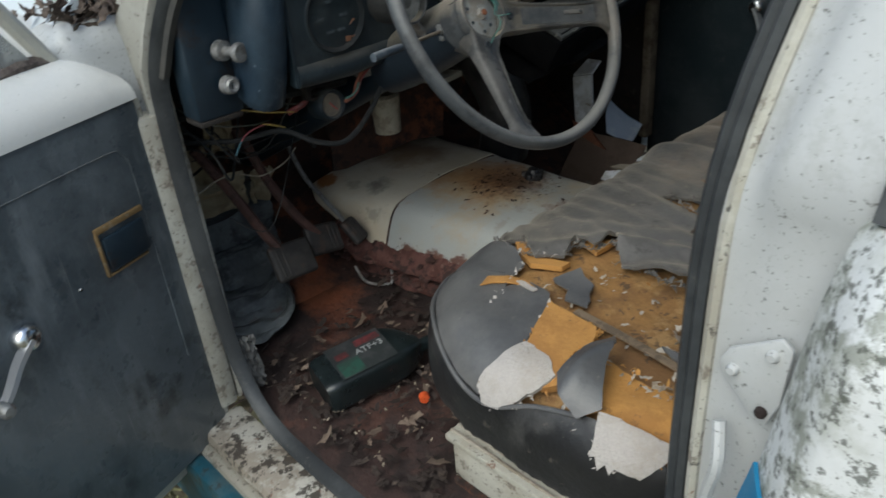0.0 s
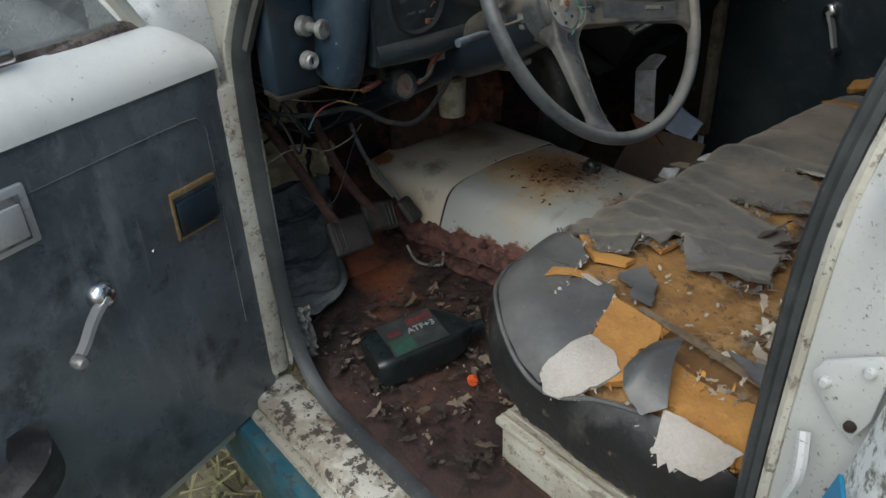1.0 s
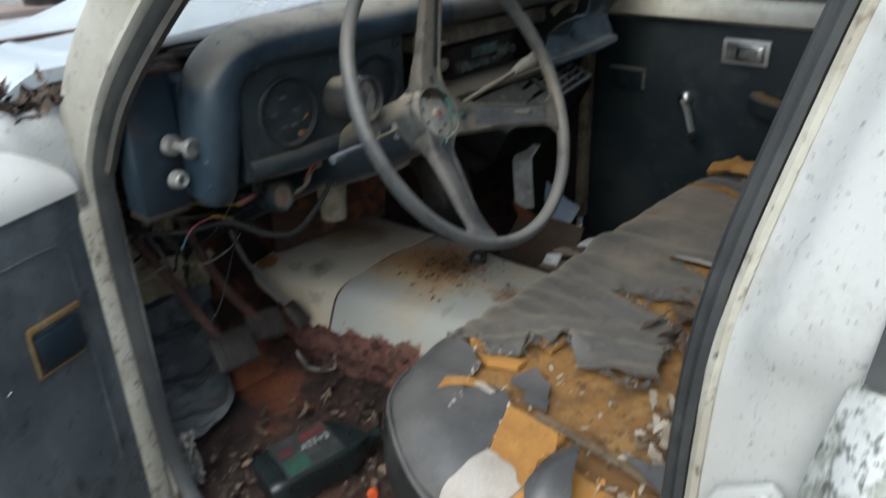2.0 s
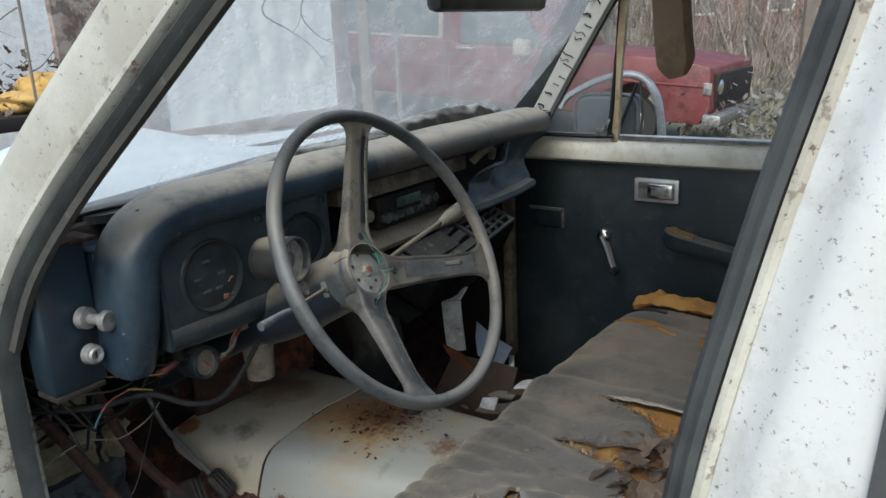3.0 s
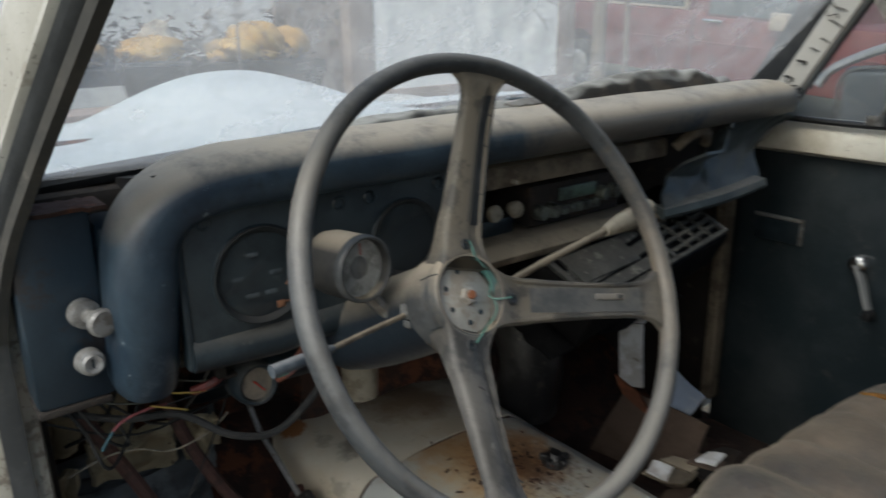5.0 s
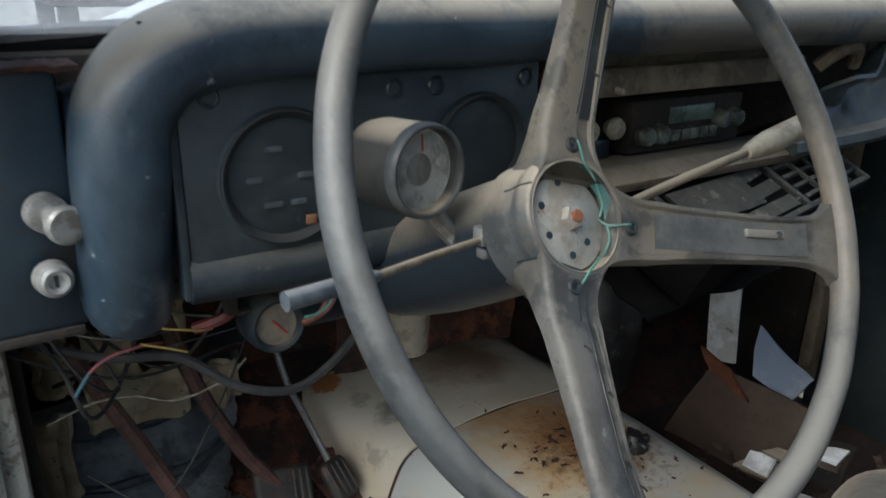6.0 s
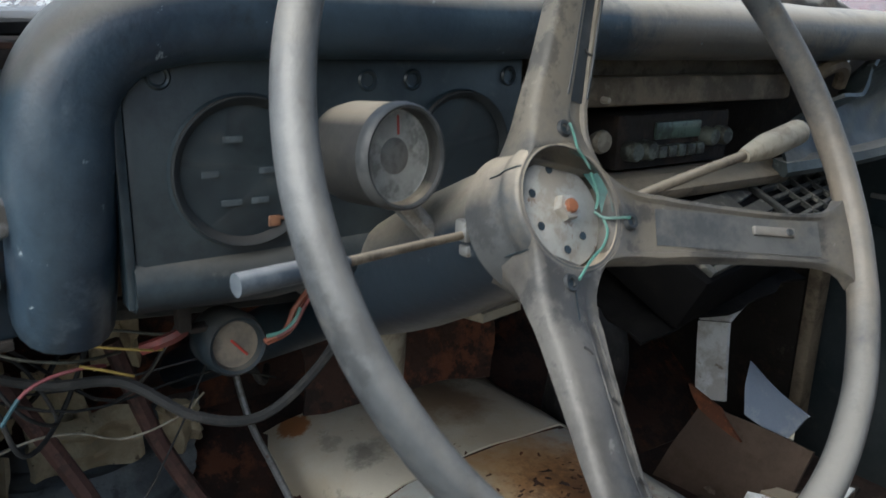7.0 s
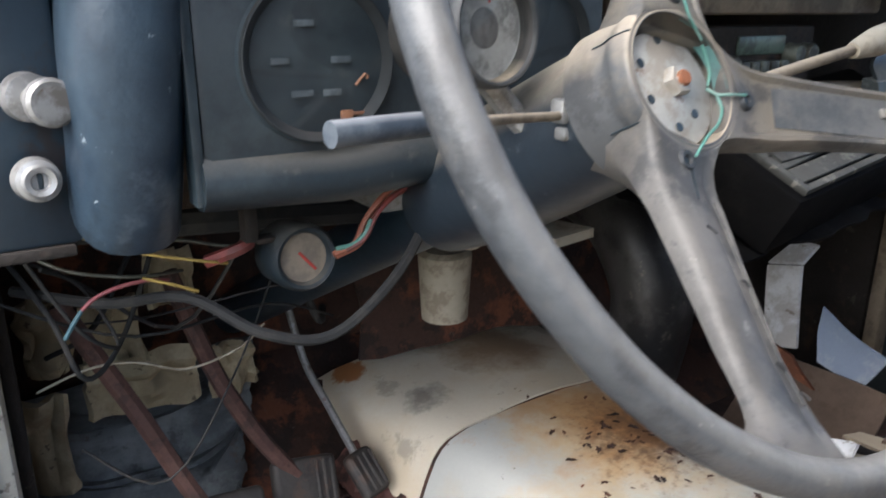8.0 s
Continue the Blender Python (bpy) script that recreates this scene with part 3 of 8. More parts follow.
def quad(a, b, c, d, thick=0.004, n=1, wob=0.0, seed=0):
    a, b, c, d = Vector(a), Vector(b), Vector(c), Vector(d)

    def f(u, v):
        q = (a * (1 - u) + b * u) * (1 - v) + (d * (1 - u) + c * u) * v
        return q + noise.noise_vector(q * 9 + Vector((seed, 0, 0))) * wob if wob else q
    return sheet(f, n, n, thick)


def fill_outline(poly, lift, step=0.012, thick=0.003, rag=0.0, seed=0.0):
    """A piece of cloth or vinyl: the outline (in the seat's unrolled plan) is made ragged, filled with small triangles and laid by lift(x, y)."""
    from mathutils.geometry import delaunay_2d_cdt
    out = []
    for i in range(len(poly)):
        a, b = Vector(poly[i]), Vector(poly[(i + 1) % len(poly)])
        k = max(1, int((b - a).length / step))
        for j in range(k):
            q = a.lerp(b, j / k)
            if rag:
                s = noise.noise_vector(Vector((q.x * 55, q.y * 55, seed))) * rag + noise.noise_vector(Vector((q.x * 170, q.y * 170, seed + 5))) * rag * 0.5
                q = q + Vector((s.x, s.y))
            out.append(q)
    n = len(out)
    pts = list(out)
    xs, ys = [q.x for q in out], [q.y for q in out]
    gx = min(xs)
    row = 0
    while gx < max(xs):
        gy = min(ys) + (step / 2 if row % 2 else 0)
        while gy < max(ys):
            inside = False
            near = False
            for i in range(n):
                a, b = out[i], out[(i + 1) % n]
                if (a.y > gy) != (b.y > gy) and gx < (b.x - a.x) * (gy - a.y) / (b.y - a.y) + a.x:
                    inside = not inside
                if (a.x - gx) ** 2 + (a.y - gy) ** 2 < (step * 0.45) ** 2:
                    near = True
            if inside and not near:
                pts.append(Vector((gx, gy)))
            gy += step
        gx += step * 0.87
        row += 1
    co, _, faces, *_ = delaunay_2d_cdt(pts, [], [list(range(n))], 1, 1e-6)
    bm = bmesh.new()
    vs = [bm.verts.new(lift(q.x, q.y)) for q in co]
    for f in faces:
        try:
            bm.faces.new([vs[i] for i in f])
        except ValueError:
            pass
    bmesh.ops.delete(bm, geom=[v for v in bm.verts if not v.link_faces], context="VERTS")
    return thicken(bm, thick)


def text_mesh(name, words, size, m, material, parent, depth=0.0006):
    cu = bpy.data.curves.new(name, "FONT")
    cu.body, cu.size, cu.extrude, cu.align_x, cu.align_y = words, size, depth, "CENTER", "CENTER"
    ob = new(name, cu)
    dg = bpy.context.evaluated_depsgraph_get()
    me = bpy.data.meshes.new_from_object(ob.evaluated_get(dg))
    bpy.data.objects.remove(ob)
    bpy.data.curves.remove(cu)
    me.transform(m)
    me.materials.clear()
    me.materials.append(material)
    o = new(name, me)
    o.parent = parent
    return o


# ---- the truck's shell ----
truck = thing("utility_truck", "derelict cream and blue utility truck with its driver's door open", "truck")


def side_y(z):
    """How far the upper body leans in towards the roof."""
    return max(0.0, z - 1.26) * 0.27


SEAL = [(0.66, 1.74), (0.625, 1.57), (0.597, 1.44), (0.572, 1.28), (0.566, 1.1), (0.566, 0.85), (0.564, 0.68), (0.535, 0.60), (0.47, 0.565), (0.30, 0.56),
        (0.05, 0.56), (-0.12, 0.56), (-0.215, 0.575), (-0.275, 0.625), (-0.31, 0.71), (-0.325, 0.85), (-0.33, 1.0), (-0.325, 1.12), (-0.305, 1.21),
        (-0.245, 1.31), (-0.16, 1.41), (-0.04, 1.52), (0.06, 1.61), (0.20, 1.735)]
seal_line = [(x, 0.03 + side_y(z), z) for x, z in SEAL]
seal_bm = sweep(curve_pts(seal_line, 5), [(-0.012, -0.004), (-0.006, -0.012), (0.0, -0.006), (0.006, -0.013), (0.014, -0.006), (0.015, 0.008), (-0.012, 0.010)], up=(0, 1, 0), scale=lambda t: 0.62 + 0.38 * min(1.0, max(0.0, (t - 0.30) * 8)))
door_seal = part("door_seal", seal_bm, rubber, truck, "perished black rubber door seal")
flange_mat = surface("greyed_seal_flange", (0.050, 0.050, 0.047), 0.7, layers=(((0.085, 0.08, 0.07), 9, 0.46, 0.66, 0.5), ((0.17, 0.16, 0.14), 40, 0.62, 0.70, 0.4)), grain=0.15, bump=0.15)
part("seal_flange", sweep(curve_pts(seal_line[18:], 5), [(-0.019, -0.002), (-0.012, -0.006), (-0.010, 0.008), (-0.018, 0.008)], up=(0, 1, 0)), flange_mat, truck)
# front pillar of the driver's side: ridge beside the seal, then a broad cream face
post_line = curve_pts([(-0.334, 0.03, 0.98), (-0.331, 0.03, 1.08), (-0.322, 0.03, 1.16)] + seal_line[18:], 5)
part("pillar_ridge", sweep(post_line, [(0.016, 0.010), (0.017, -0.006), (0.022, -0.014), (0.029, -0.014), (0.034, -0.006), (0.034, 0.010)], up=(0, 1, 0)), pillar_cream, truck)
part("front_pillar", sweep(post_line, [(0.033, 0.012), (0.034, -0.003), (0.040, -0.006), (0.090, -0.014), (0.104, -0.012), (0.112, -0.004), (0.114, 0.010), (0.104, 0.030), (0.034, 0.030)], up=(0, 1, 0)), pillar_cream, truck, "cream front pillar with chipped paint")
# passenger front pillar: dark gasket, cream cracked trim
pp = [(-0.40, 1.20), (-0.335, 1.27), (-0.255, 1.37), (-0.16, 1.50), (-0.07, 1.62), (0.03, 1.75)]
part("front_pillar", sweep(curve_pts([(x, 1.44 - side_y(z), z) for x, z in pp], 4), [(-0.035, -0.05), (0.03, -0.05), (0.03, 0.03), (0.0, 0.045), (-0.035, 0.03)], up=(1, 0, -0.7)), gasket_black, truck)
trim_b = surface("cracked_white_trim", (0.43, 0.425, 0.40), 0.55, layers=(((0.42, 0.40, 0.36), 9, 0.46, 0.66, 0.6), ((0.05, 0.04, 0.03), 34, 0.66, 0.69, 0.9), (RUST, 12, 0.64, 0.7, 0.7)), grain=0.08, bump=0.2)
part("pillar_trim", sweep(curve_pts([(x + 0.034, 1.395 - side_y(z), z) for x, z in pp[1:]], 4), [(-0.012, -0.020), (-0.008, -0.023), (0.008, -0.023), (0.012, -0.020), (0.012, 0.020), (0.008, 0.023), (-0.008, 0.023), (-0.012, 0.020)], up=(1, 0, -0.7)), trim_b, truck, "cracked white pillar trim with dark splits")
_rng = random.Random(4)
soot_split = surface("dark_split", (0.010, 0.009, 0.008), 0.9, grain=0.3)
for k in range(14):
    t = 1.335 + 0.30 * (k + _rng.uniform(0.1, 0.9)) / 14
    xx = -0.255 + 0.72 * (t - 1.37) + 0.034
    yy = 1.3825 - side_y(t)
    w = _rng.uniform(0.2, 0.8)
    c = _rng.uniform(-0.012, 0.014)
    part("split", tube([(xx + c - 0.022 * w, yy, t + 0.014 * w), (xx + c - 0.006, yy - 0.002, t + _rng.uniform(-0.006, 0.008)), (xx + c + 0.008, yy - 0.002, t + _rng.uniform(-0.008, 0.004)), (xx + c + 0.022 * w, yy, t - 0.012 * w)], _rng.uniform(0.0008, 0.0022), 5, smooth=3), soot_split, truck)

# front door post below the pillar, with the hinge face
part("hinge_post", join(rbox((-0.40, -0.012, 0.56), (-0.340, 0.03, 1.14), 0.010), rbox((-0.42, 0.03, 0.56), (-0.345, 0.06, 1.20), 0.01)), worn_cream, truck, "cream hinge post with worn paint and rust")
part("cowl_corner", rbox((-0.70, -0.085, 1.02), (-0.372, 0.058, 1.285), 0.045, 4), white_paint, truck, "white cowl corner under fallen leaves")
part("kick_panel", rbox((-0.80, 0.060, 0.55), (-0.40, 0.072, 1.25), 0.004), dark_metal, truck)
part("kick_panel", rbox((-0.80, 1.395, 0.55), (-0.37, 1.415, 1.25), 0.004), dark_metal, truck)
part("front_fender", rbox((-1.75, -0.13, 0.55), (-0.40, -0.02, 1.16), 0.05, 4), white_paint, truck)

# sill: flaking top, cream lip and blue rocker
part("sill", rbox((-0.36, -0.055, 0.47), (0.62, 0.035, 0.545), 0.012), flaky_paint, truck, "cream door sill with flaking paint and rust")
part("sill_lip", rbox((-0.42, -0.074, 0.44), (0.66, -0.05, 0.522), 0.010), worn_cream, truck)
part("rocker_panel", rbox((-0.45, -0.105, 0.36), (0.68, -0.070, 0.512), 0.012), rocker_paint, truck, "grimy blue rocker panel")

# rear pillar, jamb, quarter panel


def rear_side(u, v):
    z = 0.52 + v * 1.25
    x0 = 0.577 if z < 1.28 else 0.577 + (z - 1.28) * 0.20
    x = x0 + u * 0.62
    k = min(1.0, max(0.0, (z - 1.250) / 0.055))
    k = k * k * (3 - 2 * k)
    ridge = 0.010 * min(1.0, u * 18) * k + 0.004 * math.exp(-((u - 0.075) / 0.01) ** 2)
    strip = 0.012 * k * (1 - min(1.0, max(0.0, (u * 0.62 - 0.022) / 0.010)))
    return (x, 0.030 - 0.012 * k - ridge + strip + side_y(z), z)


part("rear_pillar", sheet(rear_side, 60, 60, 0.03, (0, 1, 0)), white_paint, truck, "white rear pillar and jamb speckled with mildew")


def quarter(u, v):
    z = 0.46 + 0.825 * v
    x0 = 0.641 + (z - 1.093) * (0.135 if z > 1.093 else 0.19 if z > 0.9 else 0.0) - (0.0 if z > 0.9 else 0.0367)
    x = x0 + u * u * 1.1
    edge = min(1.0, u * u * 1.1 / 0.045)
    top = max(0.0, (z - 1.22) / 0.065)
    y = 0.002 - 0.050 * math.sin(edge * math.pi / 2) + 0.03 * top * top
    return (x, y, z)


qp = sheet(quarter, 60, 44, 0.03, (0, 1, 0))
part("quarter_panel", qp, mildew_paint, truck, "white quarter panel blotched with grey-green mildew")
part("quarter_stripe", sheet(lambda u, v: Vector(quarter(u * 0.80, 0.55 + 0.217 * v)) + Vector((-0.0025, -0.004, 0)), 40, 8, 0.003), blue_paint, truck, "blue body stripe")
edge_strip = [(0.681 + 0.058 * (z - 1.28), 0.0055 + side_y(z), z) for z in (1.287, 1.31, 1.40, 1.50, 1.62, 1.74)]
part("rear_window_rubber", sweep(edge_strip, [(-0.0065, -0.004), (0.0065, -0.004), (0.0065, 0.010), (-0.0065, 0.010)], up=(0, 1, 0)), rubber, truck, "dark grey strip at the rear edge of the pillar")
part("jamb_flange", tube([(0.604, 0.012, 1.10), (0.612, 0.0, 1.07), (0.604, 0.004, 1.02), (0.600, 0.006, 0.90), (0.598, 0.008, 0.70)], 0.0052, 8), white_paint, truck)
plate = prism([(q + 0.002, s + 0.013) for q, s in ((0.594, 1.136), (0.600, 1.149), (0.634, 1.172), (0.643, 1.166), (0.640, 1.118), (0.632, 1.096), (0.622, 1.098), (0.597, 1.126))], 0.005, 0.0015, m=Matrix(((1, 0, 0, 0), (0, 0, -1, 0.022), (0, 1, 0, 0), (0, 0, 0, 1))))
striker = part("striker_plate", plate, white_paint, truck, "painted triangular striker plate with bolts")
for x, z, mt in ((0.607, 1.147, white_paint), (0.633, 1.171, white_paint), (0.631, 1.121, rust)):
    part("bolt", lathe([(0, 0.006), (0.003, 0.006), (0.0045, 0.004), (0.0045, 0)], axes((x, 0.018, z), (0, -1, 0)), 10), mt, striker)
part("opening_bead", sweep(curve_pts(seal_line[:8], 5), [(0.0095, 0.006), (0.0105, -0.004), (0.015, -0.007), (0.019, -0.004), (0.0205, 0.006)], up=(0, 1, 0)), worn_cream, truck, "worn edge of the door opening")

# floor, toe board, firewall, far side, back and roof
part("floor_pan", sheet(lambda u, v: (-0.50 + 2.05 * u, 0.04 + 1.40 * v, 0.585 + 0.006 * noise.noise(Vector((u * 14, v * 10, 0)))), 60, 44, 0.02), floor_rust, truck, "rusted steel floor covered in dirt")
part("toe_board", sheet(lambda u, v: (-0.50 - 0.27 * u, 0.04 + 1.40 * v, 0.585 + 0.20 * u ** 1.1), 10, 30, 0.02), rust, truck, "rusted toe board")
part("firewall", sheet(lambda u, v: (-0.77 - 0.012 * noise.noise(Vector((u * 6, v * 9, 3))), 0.04 + 1.40 * v, 0.78 + 0.55 * u), 16, 36, 0.02), rust, truck, "rusty brown firewall")
part("cowl_top", sheet(lambda u, v: (-0.80 + 0.44 * u, 0.075 + 1.36 * v, 1.27 + 0.055 * u), 6, 20, 0.02, (0, 0, -1)), hood_paint, truck)
# Unseen back wall, roof and far quarter, added to keep the cab dark.
part("back_wall", rbox((1.55, 0.0, 0.5), (1.60, 1.46, 1.80), 0.01), white_paint, truck)
part("roof", sheet(lambda u, v: (0.13 + 1.47 * u, 0.13 + 1.18 * v, 1.775 + 0.04 * math.sin(math.pi * v) * math.sin(math.pi * min(1, u * 1.3))), 14, 14, 0.03), white_paint, truck)
part("roof_rail", sweep([(0.10, 0.14, 1.77), (0.66, 0.14, 1.785), (1.6, 0.14, 1.78)], circle(0.025, 8)), white_paint, truck)
part("roof_rail", sweep([(0.05, 1.31, 1.77), (0.66, 1.31, 1.785), (1.6, 1.31, 1.78)], circle(0.025, 8)), white_paint, truck)
part("windshield_header", sweep([(0.10, 0.13, 1.755), (0.12, 0.72, 1.775), (0.10, 1.32, 1.755)], circle(0.028, 8)), cream, truck)
part("far_quarter", rbox((0.78, 1.42, 0.5), (1.60, 1.47, 1.40), 0.01), white_paint, truck)
glass = part("windshield", quad((-0.335, 0.09, 1.345), (-0.335, 1.37, 1.345), (0.075, 1.30, 1.745), (0.075, 0.15, 1.745), 0.005), windshield_glass, truck, "dusty windshield glass")
glass.visible_shadow = False
part("windshield_gasket", sweep(curve_pts([(-0.335, 0.08, 1.346), (-0.342, 0.36, 1.360), (-0.345, 0.72, 1.370), (-0.335, 1.38, 1.348)], 5), circle(0.011, 8)), gasket_black, truck)


def hood(u, v):
    x = -0.43 - 1.24 * u
    y = -0.075 + 1.55 * v
    side = min(1, v / 0.07, (1 - v) / 0.07)
    z = 1.265 + 0.066 * math.sin(side * math.pi / 2) - 0.115 * u * u
    z += 0.098 * math.exp(-abs((y - 0.555) / 0.215) ** 2.6) * math.exp(-(((x + 0.98) / 0.36) ** 2))
    z += 0.006 * math.exp(-((y - 0.10) / 0.012) ** 2) - 0.006 * math.exp(-((y - 0.72) / 0.008) ** 2) + 0.004 * math.exp(-((u - 0.05) / 0.012) ** 2)
    return (x, y, z + 0.003 * noise.noise(Vector((x * 6, y * 6, 0))))


part("hood", sheet(hood, 80, 140, 0.02, (0, 0, -1)), hood_paint, truck, "pale blue-grey hood with a raised hump")
part("far_fender", rbox((-1.75, 1.42, 0.55), (-0.40, 1.55, 1.24), 0.05, 4), white_paint, truck)
part("nose", rbox((-1.80, -0.10, 0.5), (-1.66, 1.54, 1.24), 0.05, 3), white_paint, truck)

# transmission cover in two pieces with a seam
def cover_edge(x):
    """Where the cover's side meets its top: y."""
    return 0.525 + (x + 0.44) * (0.22 if x > -0.44 else 0.29)


def cover_foot(x):
    """Height at which the paint ends: it climbs with the toe board."""
    return 0.666 + 0.46 * max(0.0, -0.485 - x) - 0.06 * max(0.0, x + 0.25)


def cover_foot_y(x):
    z = cover_foot(x)
    yl = cover_edge(x)
    return yl - 0.045 + 0.025 * (z - 0.67) / 0.065 if z < 0.735 else yl - 0.02 + 0.05 * (z - 0.735) / 0.031


def cover(x0, x1, nx, seed):
    def f(u, v):
        x = x0 + (x1 - x0) * u
        yl = cover_edge(x)
        yr = 0.875
        foot = min(cover_foot(x), 0.764)
        whole = [(yl - 0.045, 0.67), (yl - 0.033, 0.705), (yl - 0.02, 0.735), (yl - 0.004, 0.755), (yl + 0.03, 0.766), (yl + 0.10, 0.776), (0.72, 0.778), (yr - 0.03, 0.768), (yr + 0.02, 0.735), (yr + 0.06, 0.62)]
        prof = [(cover_foot_y(x) if foot < 0.764 else yl + 0.027, foot)] + [q for q in whole if q[1] > foot + 0.001 or q[0] > 0.6]
        spans = [math.hypot(q[0] - p[0], q[1] - p[1]) for p, q in zip(prof, prof[1:])]
        k = v * sum(spans)
        i = 0
        while i < len(spans) - 1 and k > spans[i]:
            k -= spans[i]
            i += 1
        p, q = prof[i], prof[i + 1]
        t = k / max(spans[i], 1e-6)
        y = p[0] + (q[0] - p[0]) * t
        return (x, y, p[1] + (q[1] - p[1]) * t + 0.004 * noise.noise(Vector((x * 9, y * 9, seed))) * min(1.0, v * 5))
    return sheet(f, nx, 40, 0.004)


tcover = part("transmission_cover", cover(-0.422, 0.12, 24, 1.0), cover_paint, truck, "cream transmission cover with rust stains")
part("front_cover", cover(-0.672, -0.428, 22, 2.0), lifted_cover_paint, tcover, "cream front half of the transmission cover")
part("cover_seam", cover(-0.431, -0.419, 2, 2.0), rust, tcover).location.z = -0.003
part("cover_hump", sheet(lambda u, v: (-0.74 + 0.05 * u, 0.47 + 0.43 * v, 0.60 + 0.168 * (1 - (2 * v - 1) ** 4) * (0.8 + 0.2 * u)), 4, 20, 0.01), rust, tcover)


def flange(u, v):
    """Rusted skirt of the tunnel under the paint: a lip, a sloping ledge and a ragged drop to the floor."""
    x = -0.565 + 0.66 * u
    y = cover_foot_y(x)
    z = cover_foot(x)
    prof = ((0.006, 0.012), (-0.004, 0.001), (-0.014, -0.010), (-0.024, -0.024), (-0.027, -0.034), (-0.006, -0.046), (0.004, -0.085))
    k = v * (len(prof) - 1)
    i = min(int(k), len(prof) - 2)
    t = k - i
    dy = prof[i][0] + (prof[i + 1][0] - prof[i][0]) * t
    dz = prof[i][1] + (prof[i + 1][1] - prof[i][1]) * t
    n = noise.noise(Vector((x * 34, v * 4, 7))) + 0.6 * noise.noise(Vector((x * 90, v * 9, 3)))
    return (x, y + dy - 0.006 * n, z + dz + 0.006 * noise.noise(Vector((x * 50, v * 3, 1))))


part("cover_flange", sheet(flange, 110, 24, 0.004), flange_rust, tcover, "scaly reddish rusted skirt under the paint")


def ledge(u, v):
    x = -0.395 + 0.34 * u
    a = math.pi * (0.02 + 0.95 * v)
    r = (0.021 + 0.006 * noise.noise(Vector((u * 9, v * 2, 4)))) * min(1.0, (u * 9) ** 0.6 + 0.15)
    n = noise.noise(Vector((u * 26, v * 5, 12)))
    return (x, 0.478 + 0.215 * (x + 0.38) - r * math.cos(a), 0.594 + r * 1.15 * math.sin(a) + 0.004 * n)


part("floor_ledge", sheet(ledge, 60, 16, 0.004), flange_rust, tcover, "rusted floor ledge")
# shifter stub on the cover
stub = lathe([(0, 0.022), (0.010, 0.022), (0.013, 0.014), (0.020, 0.010), (0.022, 0.0)], axes((-0.25, 0.79, 0.775), (0.1, 0, 1)), 12)
for a in range(5):
    rbox((0.012, -0.005, 0), (0.026, 0.005, 0.012), 0.002, 1, stub, axes((-0.25, 0.79, 0.778), (0, 0, 1)) @ Matrix.Rotation(a * 1.26, 4, "Z"))
part("shifter_socket", stub, vinyl_black, tcover, "broken black shifter socket")

# ---- dashboard ----


ROLL = [(-0.214, 1.285, 1.352), (-0.203, 1.255, 1.3585), (-0.194, 1.10, 1.3605), (-0.192, 0.80, 1.361), (-0.192, 0.50, 1.361), (-0.194, 0.30, 1.360), (-0.198, 0.232, 1.357), (-0.203, 0.186, 1.342), (-0.209, 0.160, 1.310), (-0.214, 0.1535, 1.27), (-0.224, 0.1525, 1.22), (-0.238, 0.1515, 1.178), (-0.248, 0.151, 1.158)]
ring_roll = [(0.0305 * (abs(math.cos(2 * math.pi * k / 22)) ** 0.8) * (1 if math.cos(2 * math.pi * k / 22) >= 0 else -1), 0.046 * (abs(math.sin(2 * math.pi * k / 22)) ** 0.8) * (1 if math.sin(2 * math.pi * k / 22) >= 0 else -1)) for k in range(22)]
roll_line = [q + Vector((0.002 * noise.noise(q * 7), 0, 0.0022 * noise.noise(q * 9))) for q in curve_pts(ROLL, 9)]
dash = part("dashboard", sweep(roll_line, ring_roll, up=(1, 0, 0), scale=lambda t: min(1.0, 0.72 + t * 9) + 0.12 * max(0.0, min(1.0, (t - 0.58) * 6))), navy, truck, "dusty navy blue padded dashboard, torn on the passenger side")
part("dash_top", sheet(lambda u, v: (-0.36 + 0.17 * u, 0.172 + 1.178 * v, 1.340 + 0.030 * u + 0.004 * noise.noise(Vector((u * 3, v * 12, 3)))), 6, 40, 0.012, (0, 0, -1)), vinyl_black, dash)


def torn_strip(u, v):
    """Perished weatherstrip and dirt heaped behind the pad, highest on the passenger's side."""
    y = 0.30 + 0.90 * u
    swell = math.exp(-abs((y - 0.96) / 0.155) ** 2.4)
    top = 1.394 + 0.024 * swell + 0.008 * math.exp(-((y - 1.10) / 0.05) ** 2) + 0.003 * noise.noise(Vector((y * 40, 0, 2)))
    top -= 0.03 * max(0.0, (y - 1.13) / 0.07) ** 2 + 0.025 * max(0.0, (0.46 - y) / 0.16)
    a = math.pi * v
    x = -0.256 + (0.030 if math.cos(a) > 0 else 0.036) * math.cos(a)
    rough = 0.005 * noise.noise(Vector((y * 26, v * 5, 9)))
    return (x + rough, y, 1.352 + (top - 1.352) * math.sin(a) ** 0.7 + rough * math.sin(a))


strip_mat = surface("crumbling_black_weatherstrip", (0.012, 0.011, 0.010), 0.9, layers=(((0.05, 0.042, 0.033), 22, 0.50, 0.66, 0.7),), up=((0.36, 0.36, 0.34), 0.9, 0.55, 0.95), grain=0.3, bump=0.6)
part("torn_weatherstrip", sheet(torn_strip, 130, 18, 0.003), strip_mat, dash, "crumbling dusty weatherstrip behind the dash pad")
part("end_cap", rbox((-0.31, 0.126, 1.165), (-0.240, 0.182, 1.318), 0.012), navy_flat, dash)
